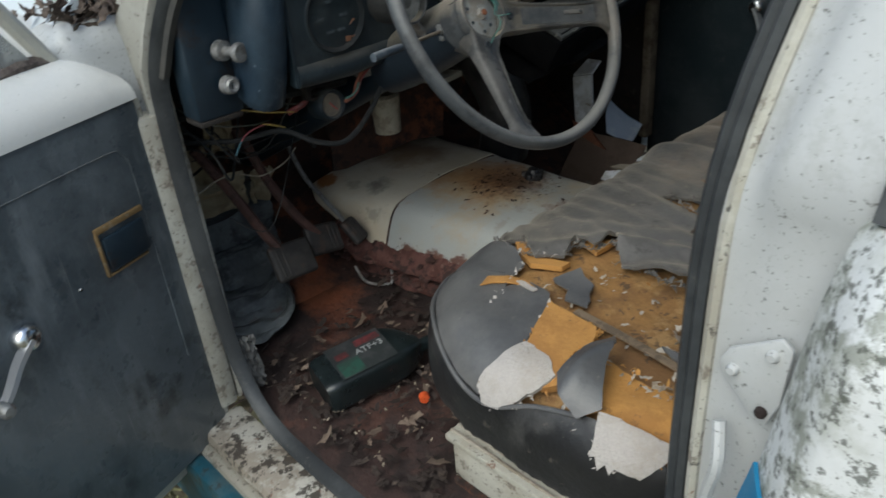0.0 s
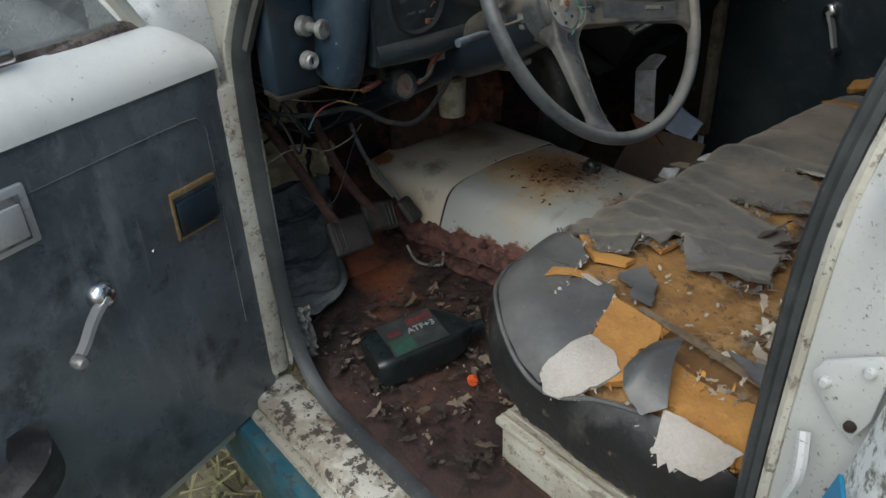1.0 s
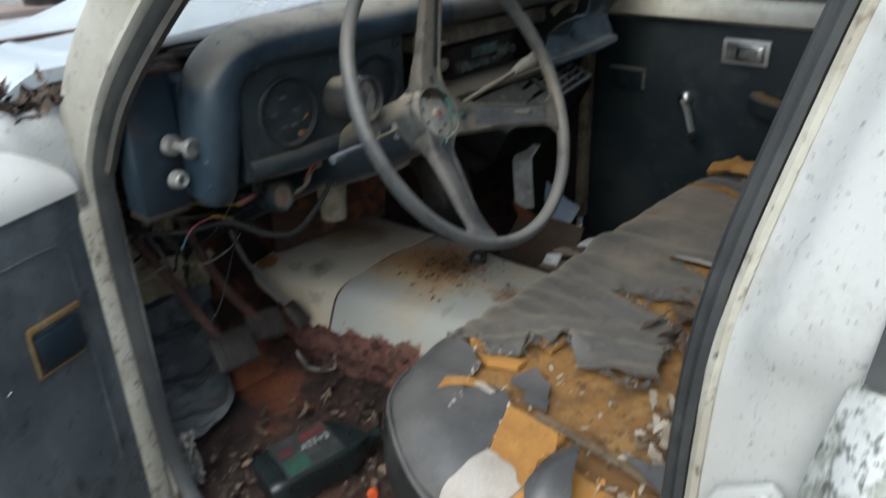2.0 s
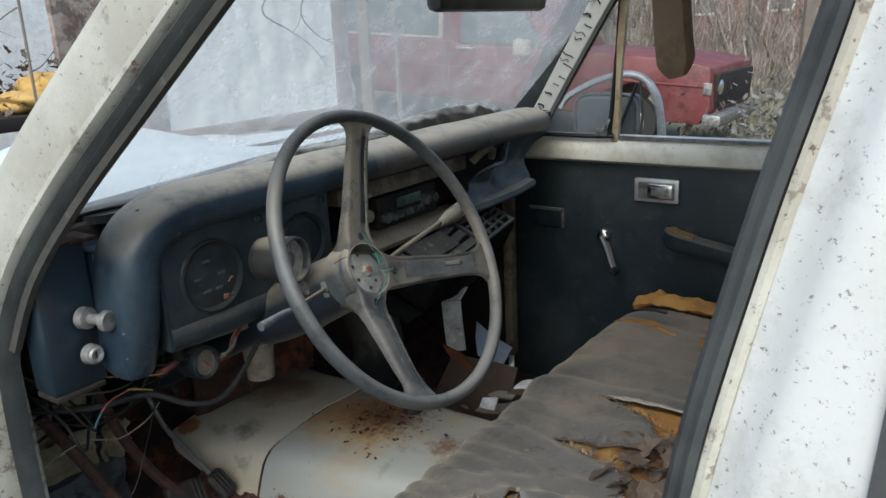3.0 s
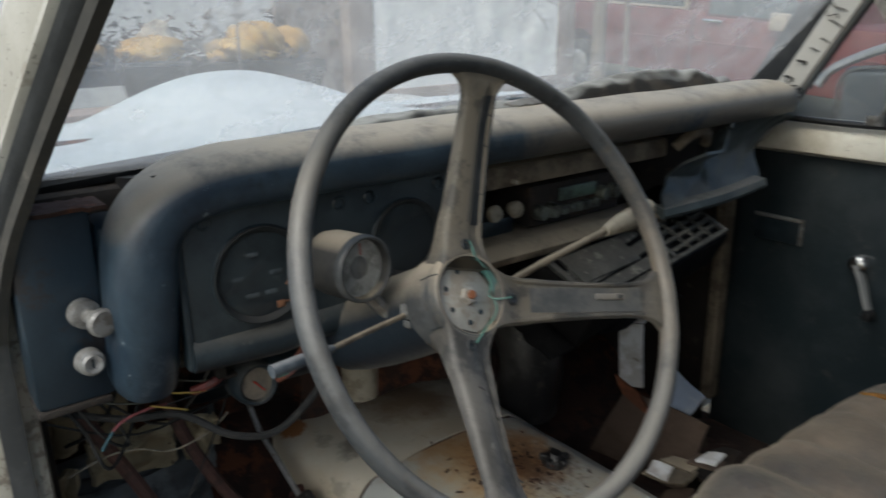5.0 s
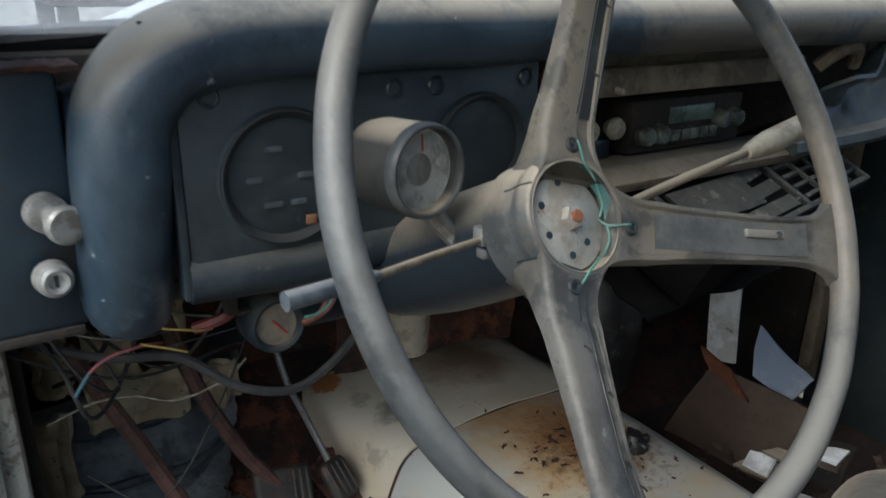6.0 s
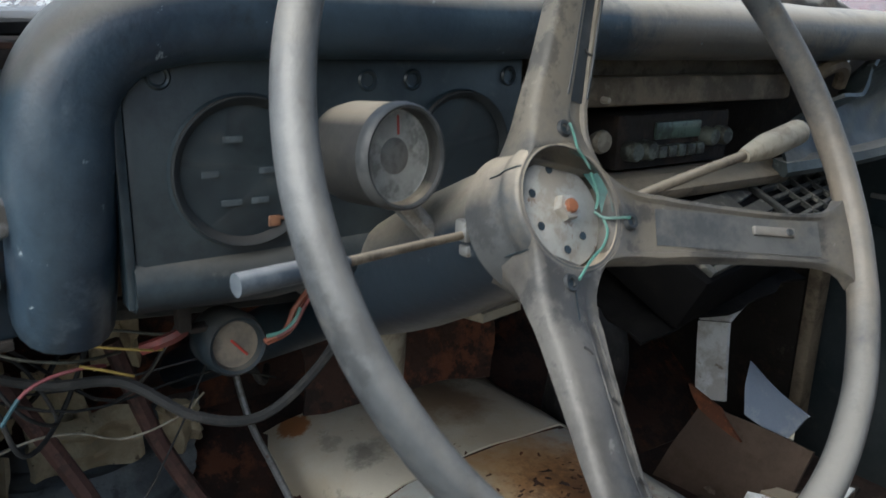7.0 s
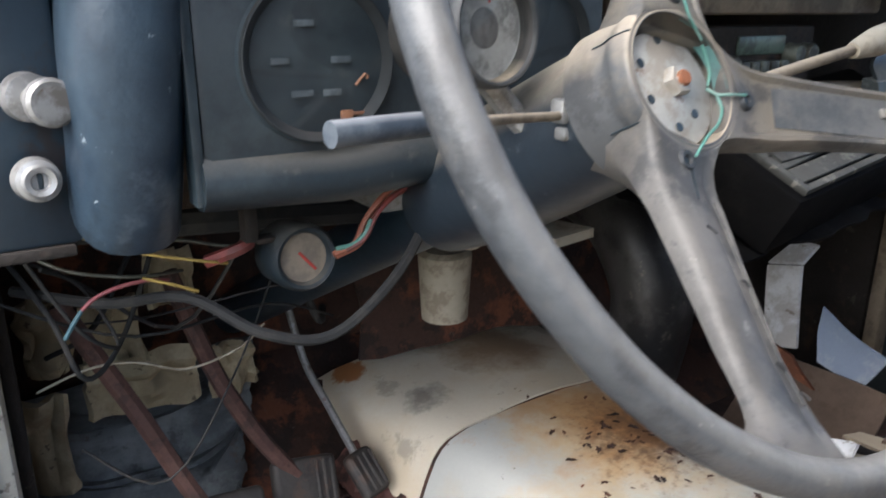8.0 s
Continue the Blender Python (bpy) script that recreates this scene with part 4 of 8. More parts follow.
part("switch_panel", rbox((-0.30, 0.048, 1.135), (-0.246, 0.124, 1.335), 0.006), navy_flat, dash, "navy metal switch panel")
part("panel_edge", rbox((-0.295, 0.048, 1.128), (-0.244, 0.118, 1.136), 0.002), dark_metal, dash)
part("inner_panel", rbox((-0.42, 0.075, 1.13), (-0.31, 0.62, 1.34), 0.01), dark_metal, dash)
cl = part("gauge_panel", rbox((-0.21, 0.188, 1.176), (-0.182, 0.52, 1.333), 0.006), cluster_black, dash, "black instrument cluster with two round dials")
part("cluster_lip", sweep([(-0.19, 0.187, 1.176), (-0.186, 0.28, 1.172), (-0.19, 0.38, 1.178)], [(-0.024, -0.012), (-0.006, -0.016), (0.008, -0.014), (0.016, -0.006), (0.0165, 0.004), (0.012, 0.014), (0.004, 0.022), (-0.012, 0.026)]), cluster_black, dash, angle=70)
part("cluster_seam", rbox((-0.20, 0.182, 1.165), (-0.181, 0.1885, 1.335), 0.001), dial_black, dash)


def dial(name, y, z, r, x=-0.181):
    m = axes((x, y, z), (1, 0, 0))
    d = part(name, lathe([(0, -0.004), (r * 0.95, -0.004), (r, 0.0015), (r * 1.05, 0.004), (r * 1.10, 0.0)], m, 40), dial_black, dash, "dark round dial behind hazed glass")
    g = part("dial_glass", lathe([(0, 0.0025), (r * 0.97, 0.0015)], m, 40), dial_glass, d)
    g.visible_shadow = False
    part("dial_bezel", lathe([(r * 0.93, 0.0012), (r * 1.02, 0.0065), (r * 1.045, 0.0072), (r * 1.065, 0.0066), (r * 1.07, 0.0)], m, 56), dial_ring, d)
    return d


speedo = dial("speedometer", 0.267, 1.253, 0.0495)
dial("second_dial", 0.452, 1.258, 0.044)
for y, z, w in ((0.258, 1.276, 0.014), (0.241, 1.253, 0.012), (0.283, 1.253, 0.014), (0.255, 1.232, 0.015), (0.276, 1.232, 0.013)):
    part("dial_mark", rbox((-0.180, y - w / 2, z - 0.0022), (-0.1792, y + w / 2, z + 0.0022), 0.0003, 1), dial_mark, speedo)
part("needle", join(rbox((-0.180, 0.281, 1.212), (-0.177, 0.290, 1.220), 0.001), rbox((-0.180, 0.286, 1.216), (-0.178, 0.299, 1.2185), 0.0006)), needle_orange, speedo, "fallen orange needle")
part("needle", tube([(-0.179, 0.293, 1.236), (-0.179, 0.300, 1.243), (-0.179, 0.302, 1.240)], 0.0012, 5, smooth=2), needle_orange, speedo)
for y, z in ((0.212, 1.318), (0.502, 1.316), (0.365, 1.314), (0.405, 1.314)):
    part("screw_hole", lathe([(0, -0.003), (0.004, -0.003), (0.0055, 0.001), (0.007, 0.0015), (0.0085, 0)], axes((-0.1815, y, z), (1, 0, 0)), 14), dial_black, cl)
kn = part("light_switch_knob", lathe([(0, 0.0), (0.0122, 0.0), (0.0142, -0.002), (0.0142, -0.008), (0.0095, -0.013), (0.0072, -0.019), (0.0072, -0.034), (0.0145, -0.036), (0.0152, -0.048), (0.0, -0.048)], axes((-0.197, 0.112, 1.233), (1, 0.22, 0.0)), 24), alu_matte, dash, "chrome pull knob of the light switch")
part("knob_inset", lathe([(0, 0.0012), (0.0102, 0.0008)], axes((-0.197, 0.112, 1.233), (1, 0.22, 0)), 20), dull_metal, kn)
ig = part("ignition_lock", lathe([(0, -0.003), (0.005, -0.003), (0.0058, 0.0), (0.009, 0.001), (0.0105, -0.003), (0.0130, -0.004), (0.0142, -0.016), (0, -0.016)], axes((-0.222, 0.101, 1.184), (1, 0.1, 0.05)), 24), alu_matte, dash, "chrome ignition lock")
part("key_slot", rbox((-0.2265, 0.0995, 1.179), (-0.2245, 0.1025, 1.189), 0.0003, 1), dial_black, ig)

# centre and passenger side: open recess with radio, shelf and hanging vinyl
# Near-black panel closes the back of the recess.
part("recess_back", rbox((-0.40, 0.60, 1.12), (-0.36, 1.40, 1.34), 0.005), dark_metal, dash)
part("shelf_strip", rbox((-0.28, 0.585, 1.280), (-0.222, 1.005, 1.312), 0.006), tan_panel, dash, "dusty tan strip under the pad")
part("lower_tray", prism([(-0.32, 1.165), (-0.20, 1.178), (-0.19, 1.192), (-0.215, 1.205), (-0.33, 1.196)], 0.40, 0.003, m=Matrix(((1, 0, 0, 0), (0, 0, 1, 0.585), (0, 1, 0, 0), (0, 0, 0, 1)))), tan_panel, dash, "dusty tan tray")
part("strip_screw", lathe([(0, 0.01), (0.003, 0.009), (0.004, 0)], axes((-0.222, 0.662, 1.288), (1, 0, 0)), 8), pale_scrap, dash)
dark_tan = surface("dark_brown_dash_metal", (0.085, 0.075, 0.058), 0.7, layers=(((0.17, 0.15, 0.115), 9, 0.48, 0.66, 0.7), ((0.025, 0.022, 0.018), 22, 0.54, 0.66, 0.7)), grain=0.25, bump=0.2)
radio_metal = surface("tarnished_radio_metal", (0.155, 0.172, 0.148), 0.55, 0.4, layers=(((0.035, 0.033, 0.030), 30, 0.45, 0.62, 0.8), ((0.26, 0.23, 0.18), 70, 0.60, 0.68, 0.5)), grain=0.25, bump=0.15)
radio_glass = surface("murky_radio_scale", (0.095, 0.145, 0.118), 0.35, layers=(((0.02, 0.025, 0.022), 30, 0.45, 0.62, 0.7), ((0.20, 0.20, 0.17), 60, 0.58, 0.66, 0.6)), grain=0.2, bump=0)
part("shelf_recess", rbox((-0.29, 0.585, 1.310), (-0.236, 1.005, 1.334), 0.004), dark_tan, dash, "dark brown recess over the strip")
radio = part("radio", rbox((-0.32, 0.715, 1.206), (-0.245, 0.915, 1.268), 0.004), dark_metal, dash, "old radio with push buttons and knobs")
for k, y in enumerate((0.733, 0.758, 0.868, 0.893)):
    part("radio_knob", lathe([(0, 0.016), (0.009, 0.016), (0.011, 0.013), (0.012, 0.0)], axes((-0.245, y, 1.232 + (0.006 if k > 1 else -0.004)), (1, 0, 0)), 16), radio_metal, radio)
for k in range(5):
    part("radio_button", rbox((-0.246, 0.775 + k * 0.017, 1.218), (-0.234, 0.789 + k * 0.017, 1.232), 0.002), radio_metal, radio)
part("radio_scale", rbox((-0.246, 0.775, 1.238), (-0.242, 0.857, 1.258), 0.002), radio_glass, radio)
for y in (0.642, 0.682):
    part("dash_knob", lathe([(0, 0.018), (0.011, 0.017), (0.013, 0.012), (0.010, 0.004), (0.008, 0.0)], axes((-0.25, y, 1.242), (1, 0, 0)), 18), wire_pale, dash, "yellowed plastic dash knob")
part("recess_clutter", rbox((-0.34, 0.62, 1.20), (-0.26, 0.70, 1.225), 0.004), dial_black, dash)


def torn_panel(u, v):
    yl = 0.955 + 0.080 * v
    yr = 1.228 + 0.058 * v ** 1.2
    y = yl + (yr - yl) * u
    rise = min(1.0, max(0.0, (y - 1.078 + 0.004 * noise.noise(Vector((u * 20, 0, 3)))) / 0.026))
    top = 1.290 + 0.047 * rise * rise * (3 - 2 * rise) + 0.004 * noise.noise(Vector((u * 14, 2, 1))) - 0.012 * max(0.0, (y - 1.25) / 0.04)
    lo = 1.204 + 0.012 * u
    z = lo + (top - lo) * v
    x = -0.188 - 0.030 * math.sin(v * 3.0) + 0.022 * v ** 4 + 0.006 * noise.noise(Vector((u * 5, v * 4, 0)))
    return (x, y, z)


torn_skin = surface("dark_teal_dash_skin", (0.030, 0.040, 0.044), 0.42, layers=(((0.075, 0.092, 0.098), 6, 0.44, 0.68, 0.7), ((0.14, 0.155, 0.16), 30, 0.60, 0.70, 0.5)), up=((0.26, 0.255, 0.24), 0.7, 0.55, 1.0), grain=0.25, bump=0.15)
part("torn_panel", sheet(torn_panel, 60, 24, 0.005), torn_skin, dash, "torn navy dash skin hanging down")
part("torn_panel_lip", sweep(curve_pts([(-0.190, 0.952, 1.200), (-0.174, 1.04, 1.206), (-0.168, 1.12, 1.211), (-0.174, 1.215, 1.216)], 6), [(-0.014, -0.008), (0.006, -0.011), (0.011, -0.004), (0.008, 0.007), (-0.013, 0.010)]), torn_skin, dash)
part("torn_rim", tube([torn_panel(0.24 + 0.76 * k / 14, 1.0) for k in range(15)], 0.0055, 8, smooth=2), torn_skin, dash)
# Black plastic taken darker, with little gloss, for the shade under the dash.
shade_black = surface("shaded_black_plastic", (0.004, 0.004, 0.0045), 0.8, layers=(((0.011, 0.0105, 0.010), 12, 0.48, 0.70, 0.6),), grain=0.3, bump=0.2)
shade_black.node_tree.nodes["Principled BSDF"].inputs["Specular IOR Level"].default_value = 0.08
vent_plastic = surface("grimy_vent_plastic", (0.045, 0.047, 0.044), 0.65, layers=(((0.016, 0.017, 0.017), 20, 0.45, 0.62, 0.8), ((0.24, 0.23, 0.20), 60, 0.57, 0.66, 0.7)), up=((0.14, 0.13, 0.11), 0.4), grain=0.3, bump=0.2)
part("torn_bracket", tube([(-0.205, 1.000, 1.298), (-0.190, 1.012, 1.316), (-0.183, 1.034, 1.324), (-0.187, 1.056, 1.316), (-0.197, 1.070, 1.298)], 0.009, 8), tan_panel, dash, "dusty bent bracket")


def vent_m(y=0.0):
    return Matrix.Translation((-0.19, 0.905, 1.135)) @ Euler((radians(4), radians(28), radians(10))).to_matrix().to_4x4()


vm = vent_m()
unit = part("heater_unit", rbox((-0.10, -0.21, -0.05), (0.055, 0.20, 0.022), 0.008, m=vm), shade_black, dash, "black under-dash heater unit with broken louvres")
part("vent_frame", join(join(rbox((-0.05, -0.20, 0.022), (0.05, -0.19, 0.030), 0.002, m=vm), rbox((-0.05, 0.185, 0.022), (0.05, 0.195, 0.030), 0.002, m=vm)), join(rbox((0.042, -0.19, 0.022), (0.05, 0.185, 0.030), 0.002, m=vm), rbox((-0.05, 0.02, 0.022), (0.05, 0.03, 0.030), 0.002, m=vm))), vent_plastic, unit)
for k in range(5):
    part("louvre", rbox((-0.045 + k * 0.019, 0.03, 0.020), (-0.039 + k * 0.019, 0.185, 0.031), 0.001, 1, m=vm @ Matrix.Rotation(0.02 * (k - 2), 4, "Z")), vent_plastic, unit)
for k in range(3):
    part("louvre", rbox((-0.042 + k * 0.03, -0.185, 0.021), (-0.022 + k * 0.03, 0.015, 0.027), 0.001, 1, m=vm @ Matrix.Rotation(0.10 - 0.05 * k, 4, "Z")), vent_plastic, unit)
for k in range(3):
    part("louvre_bar", rbox((-0.045, 0.07 + k * 0.035, 0.026), (0.042, 0.073 + k * 0.035, 0.033), 0.001, 1, m=vm), vent_plastic, unit)
part("vent_cover", rbox((-0.035, -0.18, 0.024), (0.02, -0.04, 0.030), 0.002, m=vm @ Matrix.Rotation(-0.06, 4, "Z")), vent_plastic, unit)
part("black_sheet", sheet(lambda u, v: (-0.30 + 0.16 * u + 0.02 * noise.noise(Vector((u * 3, v * 5, 9))), 0.66 + 0.30 * v, 1.100 - 0.05 * u + 0.02 * v + 0.008 * noise.noise(Vector((u * 5, v * 9, 4)))), 12, 18, 0.003), shade_black, dash, "sagging black plastic sheet")
dark_fuzz = surface("dark_frayed_padding", (0.085, 0.082, 0.076), 0.95, layers=(((0.20, 0.19, 0.17), 18, 0.47, 0.62, 0.7), ((0.02, 0.018, 0.016), 30, 0.50, 0.62, 0.8)), grain=0.35, bump=0.9, bump_scale=80)
# frayed padding at the foot of the glass
part("frayed_padding", sheet(lambda u, v: (-0.335 + 0.05 * v + 0.01 * noise.noise(Vector((u * 30, v, 0))), 0.72 + 0.56 * u, 1.372 + (0.014 + 0.011 * noise.noise(Vector((u * 9, v * 3, 5))) + 0.008 * noise.noise(Vector((u * 47, v * 6, 8)))) * math.sin(math.pi * v)), 110, 10, 0.008), dark_fuzz, dash, "frayed dark padding along the glass")
part("dash_tear", sheet(lambda u, v: (-0.235 + 0.03 * v, 0.655 + 0.06 * u, 1.394 + 0.006 * math.sin(math.pi * u) * math.sin(math.pi * v) + 0.003 * noise.noise(Vector((u * 8, v * 8, 2)))), 10, 6, 0.003), grey_fuzz, dash)
part("dash_crack", tube([(-0.30, 0.712, 1.3905), (-0.24, 0.716, 1.3945), (-0.19, 0.712, 1.387), (-0.155, 0.716, 1.368), (-0.15, 0.714, 1.345)], 0.0022, 5), dial_black, dash)
part("dash_end_rust", sheet(lambda u, v: (-0.295 + 0.05 * u, 0.05 + 0.09 * v, 1.337 + 0.004 * noise.noise(Vector((u * 20, v * 30, 1)))), 10, 16, 0.004), rust, dash, "crumbling rusty edge beside the dash")

# ---- steering ----
WO = Vector((0.0562, 0.4078, 1.2785))       # hub, on the column's axis
RO = Vector((0.0500, 0.4150, 1.2768))       # centre of the slightly bent rim
WA, WB = 0.4817, 0.0566
wn = Vector((math.cos(WA) * math.cos(WB), math.cos(WA) * math.sin(WB), math.sin(WA)))
wu = Vector((-math.sin(WB), math.cos(WB), 0))
wv = wn.cross(wu)
WR = 0.2142


def wp(a, r, h=0.0):
    """A point of the wheel: angle, radius, height over the rim's plane."""
    k = min(1.0, max(0.0, (r - 0.07) / 0.13))
    return WO.lerp(RO, k) + (wu * math.cos(a) + wv * math.sin(a)) * r + wn * h


rim_pts = [wp(2 * math.pi * k / 144, WR) for k in range(144)]
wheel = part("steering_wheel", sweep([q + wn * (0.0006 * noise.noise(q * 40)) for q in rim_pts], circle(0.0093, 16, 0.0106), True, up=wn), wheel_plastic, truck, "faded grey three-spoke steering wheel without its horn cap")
spoke_plastic = surface("worn_spoke_plastic", (0.058, 0.056, 0.053), 0.48, layers=(((0.122, 0.117, 0.110), 9, 0.42, 0.70, 0.7), ((0.150, 0.132, 0.104), 7, 0.48, 0.66, 0.6), ((0.022, 0.024, 0.027), 22, 0.52, 0.64, 0.65), ((0.21, 0.205, 0.195), 80, 0.64, 0.71, 0.5)), grain=0.2, bump=0.22, bump_scale=90)
dusty_spoke = surface("dusty_upper_spoke_plastic", (0.085, 0.082, 0.076), 0.5, layers=(((0.20, 0.175, 0.135), 6, 0.36, 0.60, 0.8), ((0.035, 0.036, 0.036), 26, 0.54, 0.66, 0.6), ((0.26, 0.24, 0.20), 70, 0.62, 0.70, 0.5)), grain=0.2, bump=0.22, bump_scale=90)
insert_mat = surface("dark_spoke_insert", (0.026, 0.030, 0.034), 0.5, layers=(((0.075, 0.078, 0.08), 20, 0.48, 0.72, 0.6),), grain=0.2, bump=0.1)


def crest(r):
    """Height of a spoke's face over the rim's plane."""
    tab = ((0.0, -0.0630), (0.052, -0.0622), (0.066, -0.0590), (0.085, -0.0505), (0.12, -0.0365), (0.16, -0.0200), (0.185, -0.0070), (0.198, 0.0), (0.23, 0.004))
    for p, q in zip(tab, tab[1:]):
        if r <= q[0]:
            return p[1] + (q[1] - p[1]) * (r - p[0]) / (q[0] - p[0])
    return tab[-1][1]


def spoke_half(r):
    """Half the width of a spoke, flared into the rim."""
    return 0.0200 + 0.012 * math.exp(-max(0.0, r - 0.055) / 0.016) * (1.0 if r > 0.07 else 0.0) - 0.0016 * min(1.0, max(0.0, (r - 0.10) / 0.05)) + 0.017 * math.exp(-max(0.0, WR - 0.008 - r) / 0.0085)


SPOKES = [radians(a) for a in (76.2, -19.8, -114.6)]
for ar, side in zip(SPOKES, (-1, 0, 1)):
    # (across, drop below the face, all in metres at half width 0.02)
    SECTION = [(-1.0, -0.016), (-1.0, -0.0075), (-0.90, -0.0025), (-0.74, -0.0006), (0.10, 0.0), (0.22, -0.0006), (0.28, -0.0036), (0.70, -0.0040), (0.76, -0.0010), (0.88, -0.0008), (1.0, -0.0055), (1.0, -0.016), (0.45, -0.021), (-0.45, -0.021)]
    if side == 0:
        SECTION = [(-1.0, -0.016), (-1.0, -0.004), (-0.93, -0.0008), (-0.80, -0.0004), (-0.70, -0.0034), (-0.2, -0.0038), (0.3, -0.0036), (0.70, -0.0034), (0.80, -0.0004), (0.93, -0.0008), (1.0, -0.004), (1.0, -0.016), (0.45, -0.021), (-0.45, -0.021)]
    if side > 0:
        SECTION = [(-1.0, -0.016), (-1.0, -0.0070), (-0.86, -0.0022), (-0.60, -0.0004), (-0.1, 0.0), (0.34, -0.0004), (0.42, -0.0022), (0.50, -0.0026), (0.74, -0.0022), (0.82, -0.0012), (1.0, -0.0060), (1.0, -0.016), (0.45, -0.021), (-0.45, -0.021)]
    if side < 0:
        SECTION = [(-q, d) for q, d in reversed(SECTION)]
    tang = wu * -math.sin(ar) + wv * math.cos(ar)
    lean = 0.003 if side > 0 else 0.0
    bm = bmesh.new()
    rows = []
    # the root fans out of the hub's round wall in a fillet
    end = 0.076
    we = spoke_half(end)
    for t in (0.0, 0.08, 0.18, 0.30, 0.42, 0.55, 0.70, 0.85):
        row = []
        for q, d in SECTION:
            c0 = (0.0418 * math.cos(radians(54) * q), 0.0418 * math.sin(radians(54) * q))
            c1 = (0.056 - 0.0175 * q * q, 0.0235 * q)
            c2 = (end, we * q)
            ax, ay = ((1 - t) ** 2 * c0[k] + 2 * t * (1 - t) * c1[k] + t * t * c2[k] for k in (0, 1))
            drop = d * min(1.0, t * 1.4) if d > -0.012 else d * (1.15 + 1.9 * (1 - t) ** 1.5)
            row.append(bm.verts.new(wp(ar, ax, crest(math.hypot(ax, ay * (1 - t))) + (-0.0012 if t == 0 else 0.0004 * (1 - t))) + tang * (ay + lean * t * (1 - end / 0.2)) + wn * drop))
        rows.append(row)
    for r in (end, 0.082, 0.090, 0.10, 0.115, 0.13, 0.145, 0.16, 0.172, 0.182, 0.189, 0.195, 0.200, 0.205, 0.211):
        w = spoke_half(r)
        deep = 1.15 - 0.5 * min(1.0, max(0.0, (r - 0.076) / 0.11))
        flat = min(1.0, max(0.0, (0.203 - r) / 0.018))
        rows.append([bm.verts.new(wp(ar, r, crest(r)) + tang * (w * q + lean * (1 - r / 0.2)) + wn * (d * (deep if d < -0.012 else flat if d > -0.0045 else 0.6 + 0.4 * flat))) for q, d in SECTION])
    n = len(SECTION)
    for p0, p1 in zip(rows, rows[1:]):
        for j in range(n):
            bm.faces.new((p0[j], p0[(j + 1) % n], p1[(j + 1) % n], p1[j]))
    bm.faces.new(rows[0])
    bm.faces.new(rows[-1])
    part("spoke", bm, dusty_spoke if side < 0 else spoke_plastic, wheel, angle=48)
    # the moulded channel of the upper spoke, the ribs of the others
    if side < 0:
        part("spoke_insert", sheet(lambda u, v: wp(ar, 0.070 + 0.118 * u, crest(0.070 + 0.118 * u) - 0.0030) + tang * (-0.0098 + 0.0012 * u + (0.0086 - 0.0016 * u) * (2 * v - 1)), 14, 2, 0.0012), insert_mat, wheel)
        for q in (-0.0188, -0.0018):
            part("spoke_rib", tube([wp(ar, r, crest(r) - 0.0006) + tang * q * (1 - 0.12 * (r - 0.06) / 0.13) for r in (0.072, 0.09, 0.12, 0.15, 0.186)], 0.0011, 6), insert_mat, wheel)
        for r0 in (0.098, 0.142, 0.170):
            part("spoke_nick", tube([wp(ar, r0, crest(r0) - 0.0010) + tang * -0.0172, wp(ar, r0 + 0.001, crest(r0) - 0.0014) + tang * -0.0140, wp(ar, r0 + 0.004, crest(r0) - 0.0010) + tang * -0.0120], 0.0009, 5), vinyl_black, wheel)
    if side > 0:
        for q in (0.0070, 0.0150):
            part("spoke_rib", tube([wp(ar, r, crest(r) - 0.0008) + tang * q * (1.0 - 0.1 * (r - 0.07) / 0.1) for r in (0.072, 0.10, 0.13, 0.16, 0.182)], 0.0008, 6), spoke_plastic, wheel)
        for r0, q0, ln in ((0.092, -0.002, 0.006), (0.120, 0.009, 0.004), (0.163, 0.008, 0.004), (0.176, 0.013, 0.005)):
            part("spoke_nick", tube([wp(ar, r0, crest(r0) + 0.0002) + tang * q0, wp(ar, r0 + 0.001, crest(r0 + 0.001) + 0.0002) + tang * (q0 + ln * 0.6), wp(ar, r0 + 0.003, crest(r0 + 0.003)) + tang * (q0 + ln)], 0.0008, 5), vinyl_black, wheel)
        part("plastic_crack", tube([wp(ar + 0.10, 0.046, -0.0622), wp(ar + 0.06, 0.056, -0.0610), wp(ar + 0.05, 0.066, -0.0588), wp(ar + 0.02, 0.074, -0.0553)], 0.0006, 5), dial_black, wheel)
    if side == 0:
        part("spoke_recess", sheet(lambda u, v: wp(ar, 0.072 + 0.112 * u, crest(0.072 + 0.112 * u) - 0.0028) + tang * (0.0128 * (2 * v - 1)), 12, 2, 0.001), surface("greyed_spoke_recess", (0.050, 0.055, 0.060), 0.5, layers=(((0.12, 0.12, 0.118), 14, 0.44, 0.68, 0.65), ((0.15, 0.13, 0.10), 8, 0.52, 0.70, 0.5)), grain=0.2, bump=0.15), wheel)
        slope = Matrix(((wp(ar, 0.168, crest(0.168)) - wp(ar, 0.136, crest(0.136))).normalized(), tang, wn)).transposed().to_4x4()
        slope.translation = wp(ar, 0.152, crest(0.152) - 0.0022) + tang * 0.003
        tab = rbox((-0.016, -0.0034, -0.001), (0.016, 0.0034, 0.0022), 0.0012)
        tab.transform(slope)
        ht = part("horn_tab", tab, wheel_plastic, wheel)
        part("tab_screw", lathe([(0, 0.0014), (0.0022, 0.0012), (0.0027, 0.0)], slope @ Matrix.Translation((0.011, 0, 0.0022)), 10), insert_mat, ht)
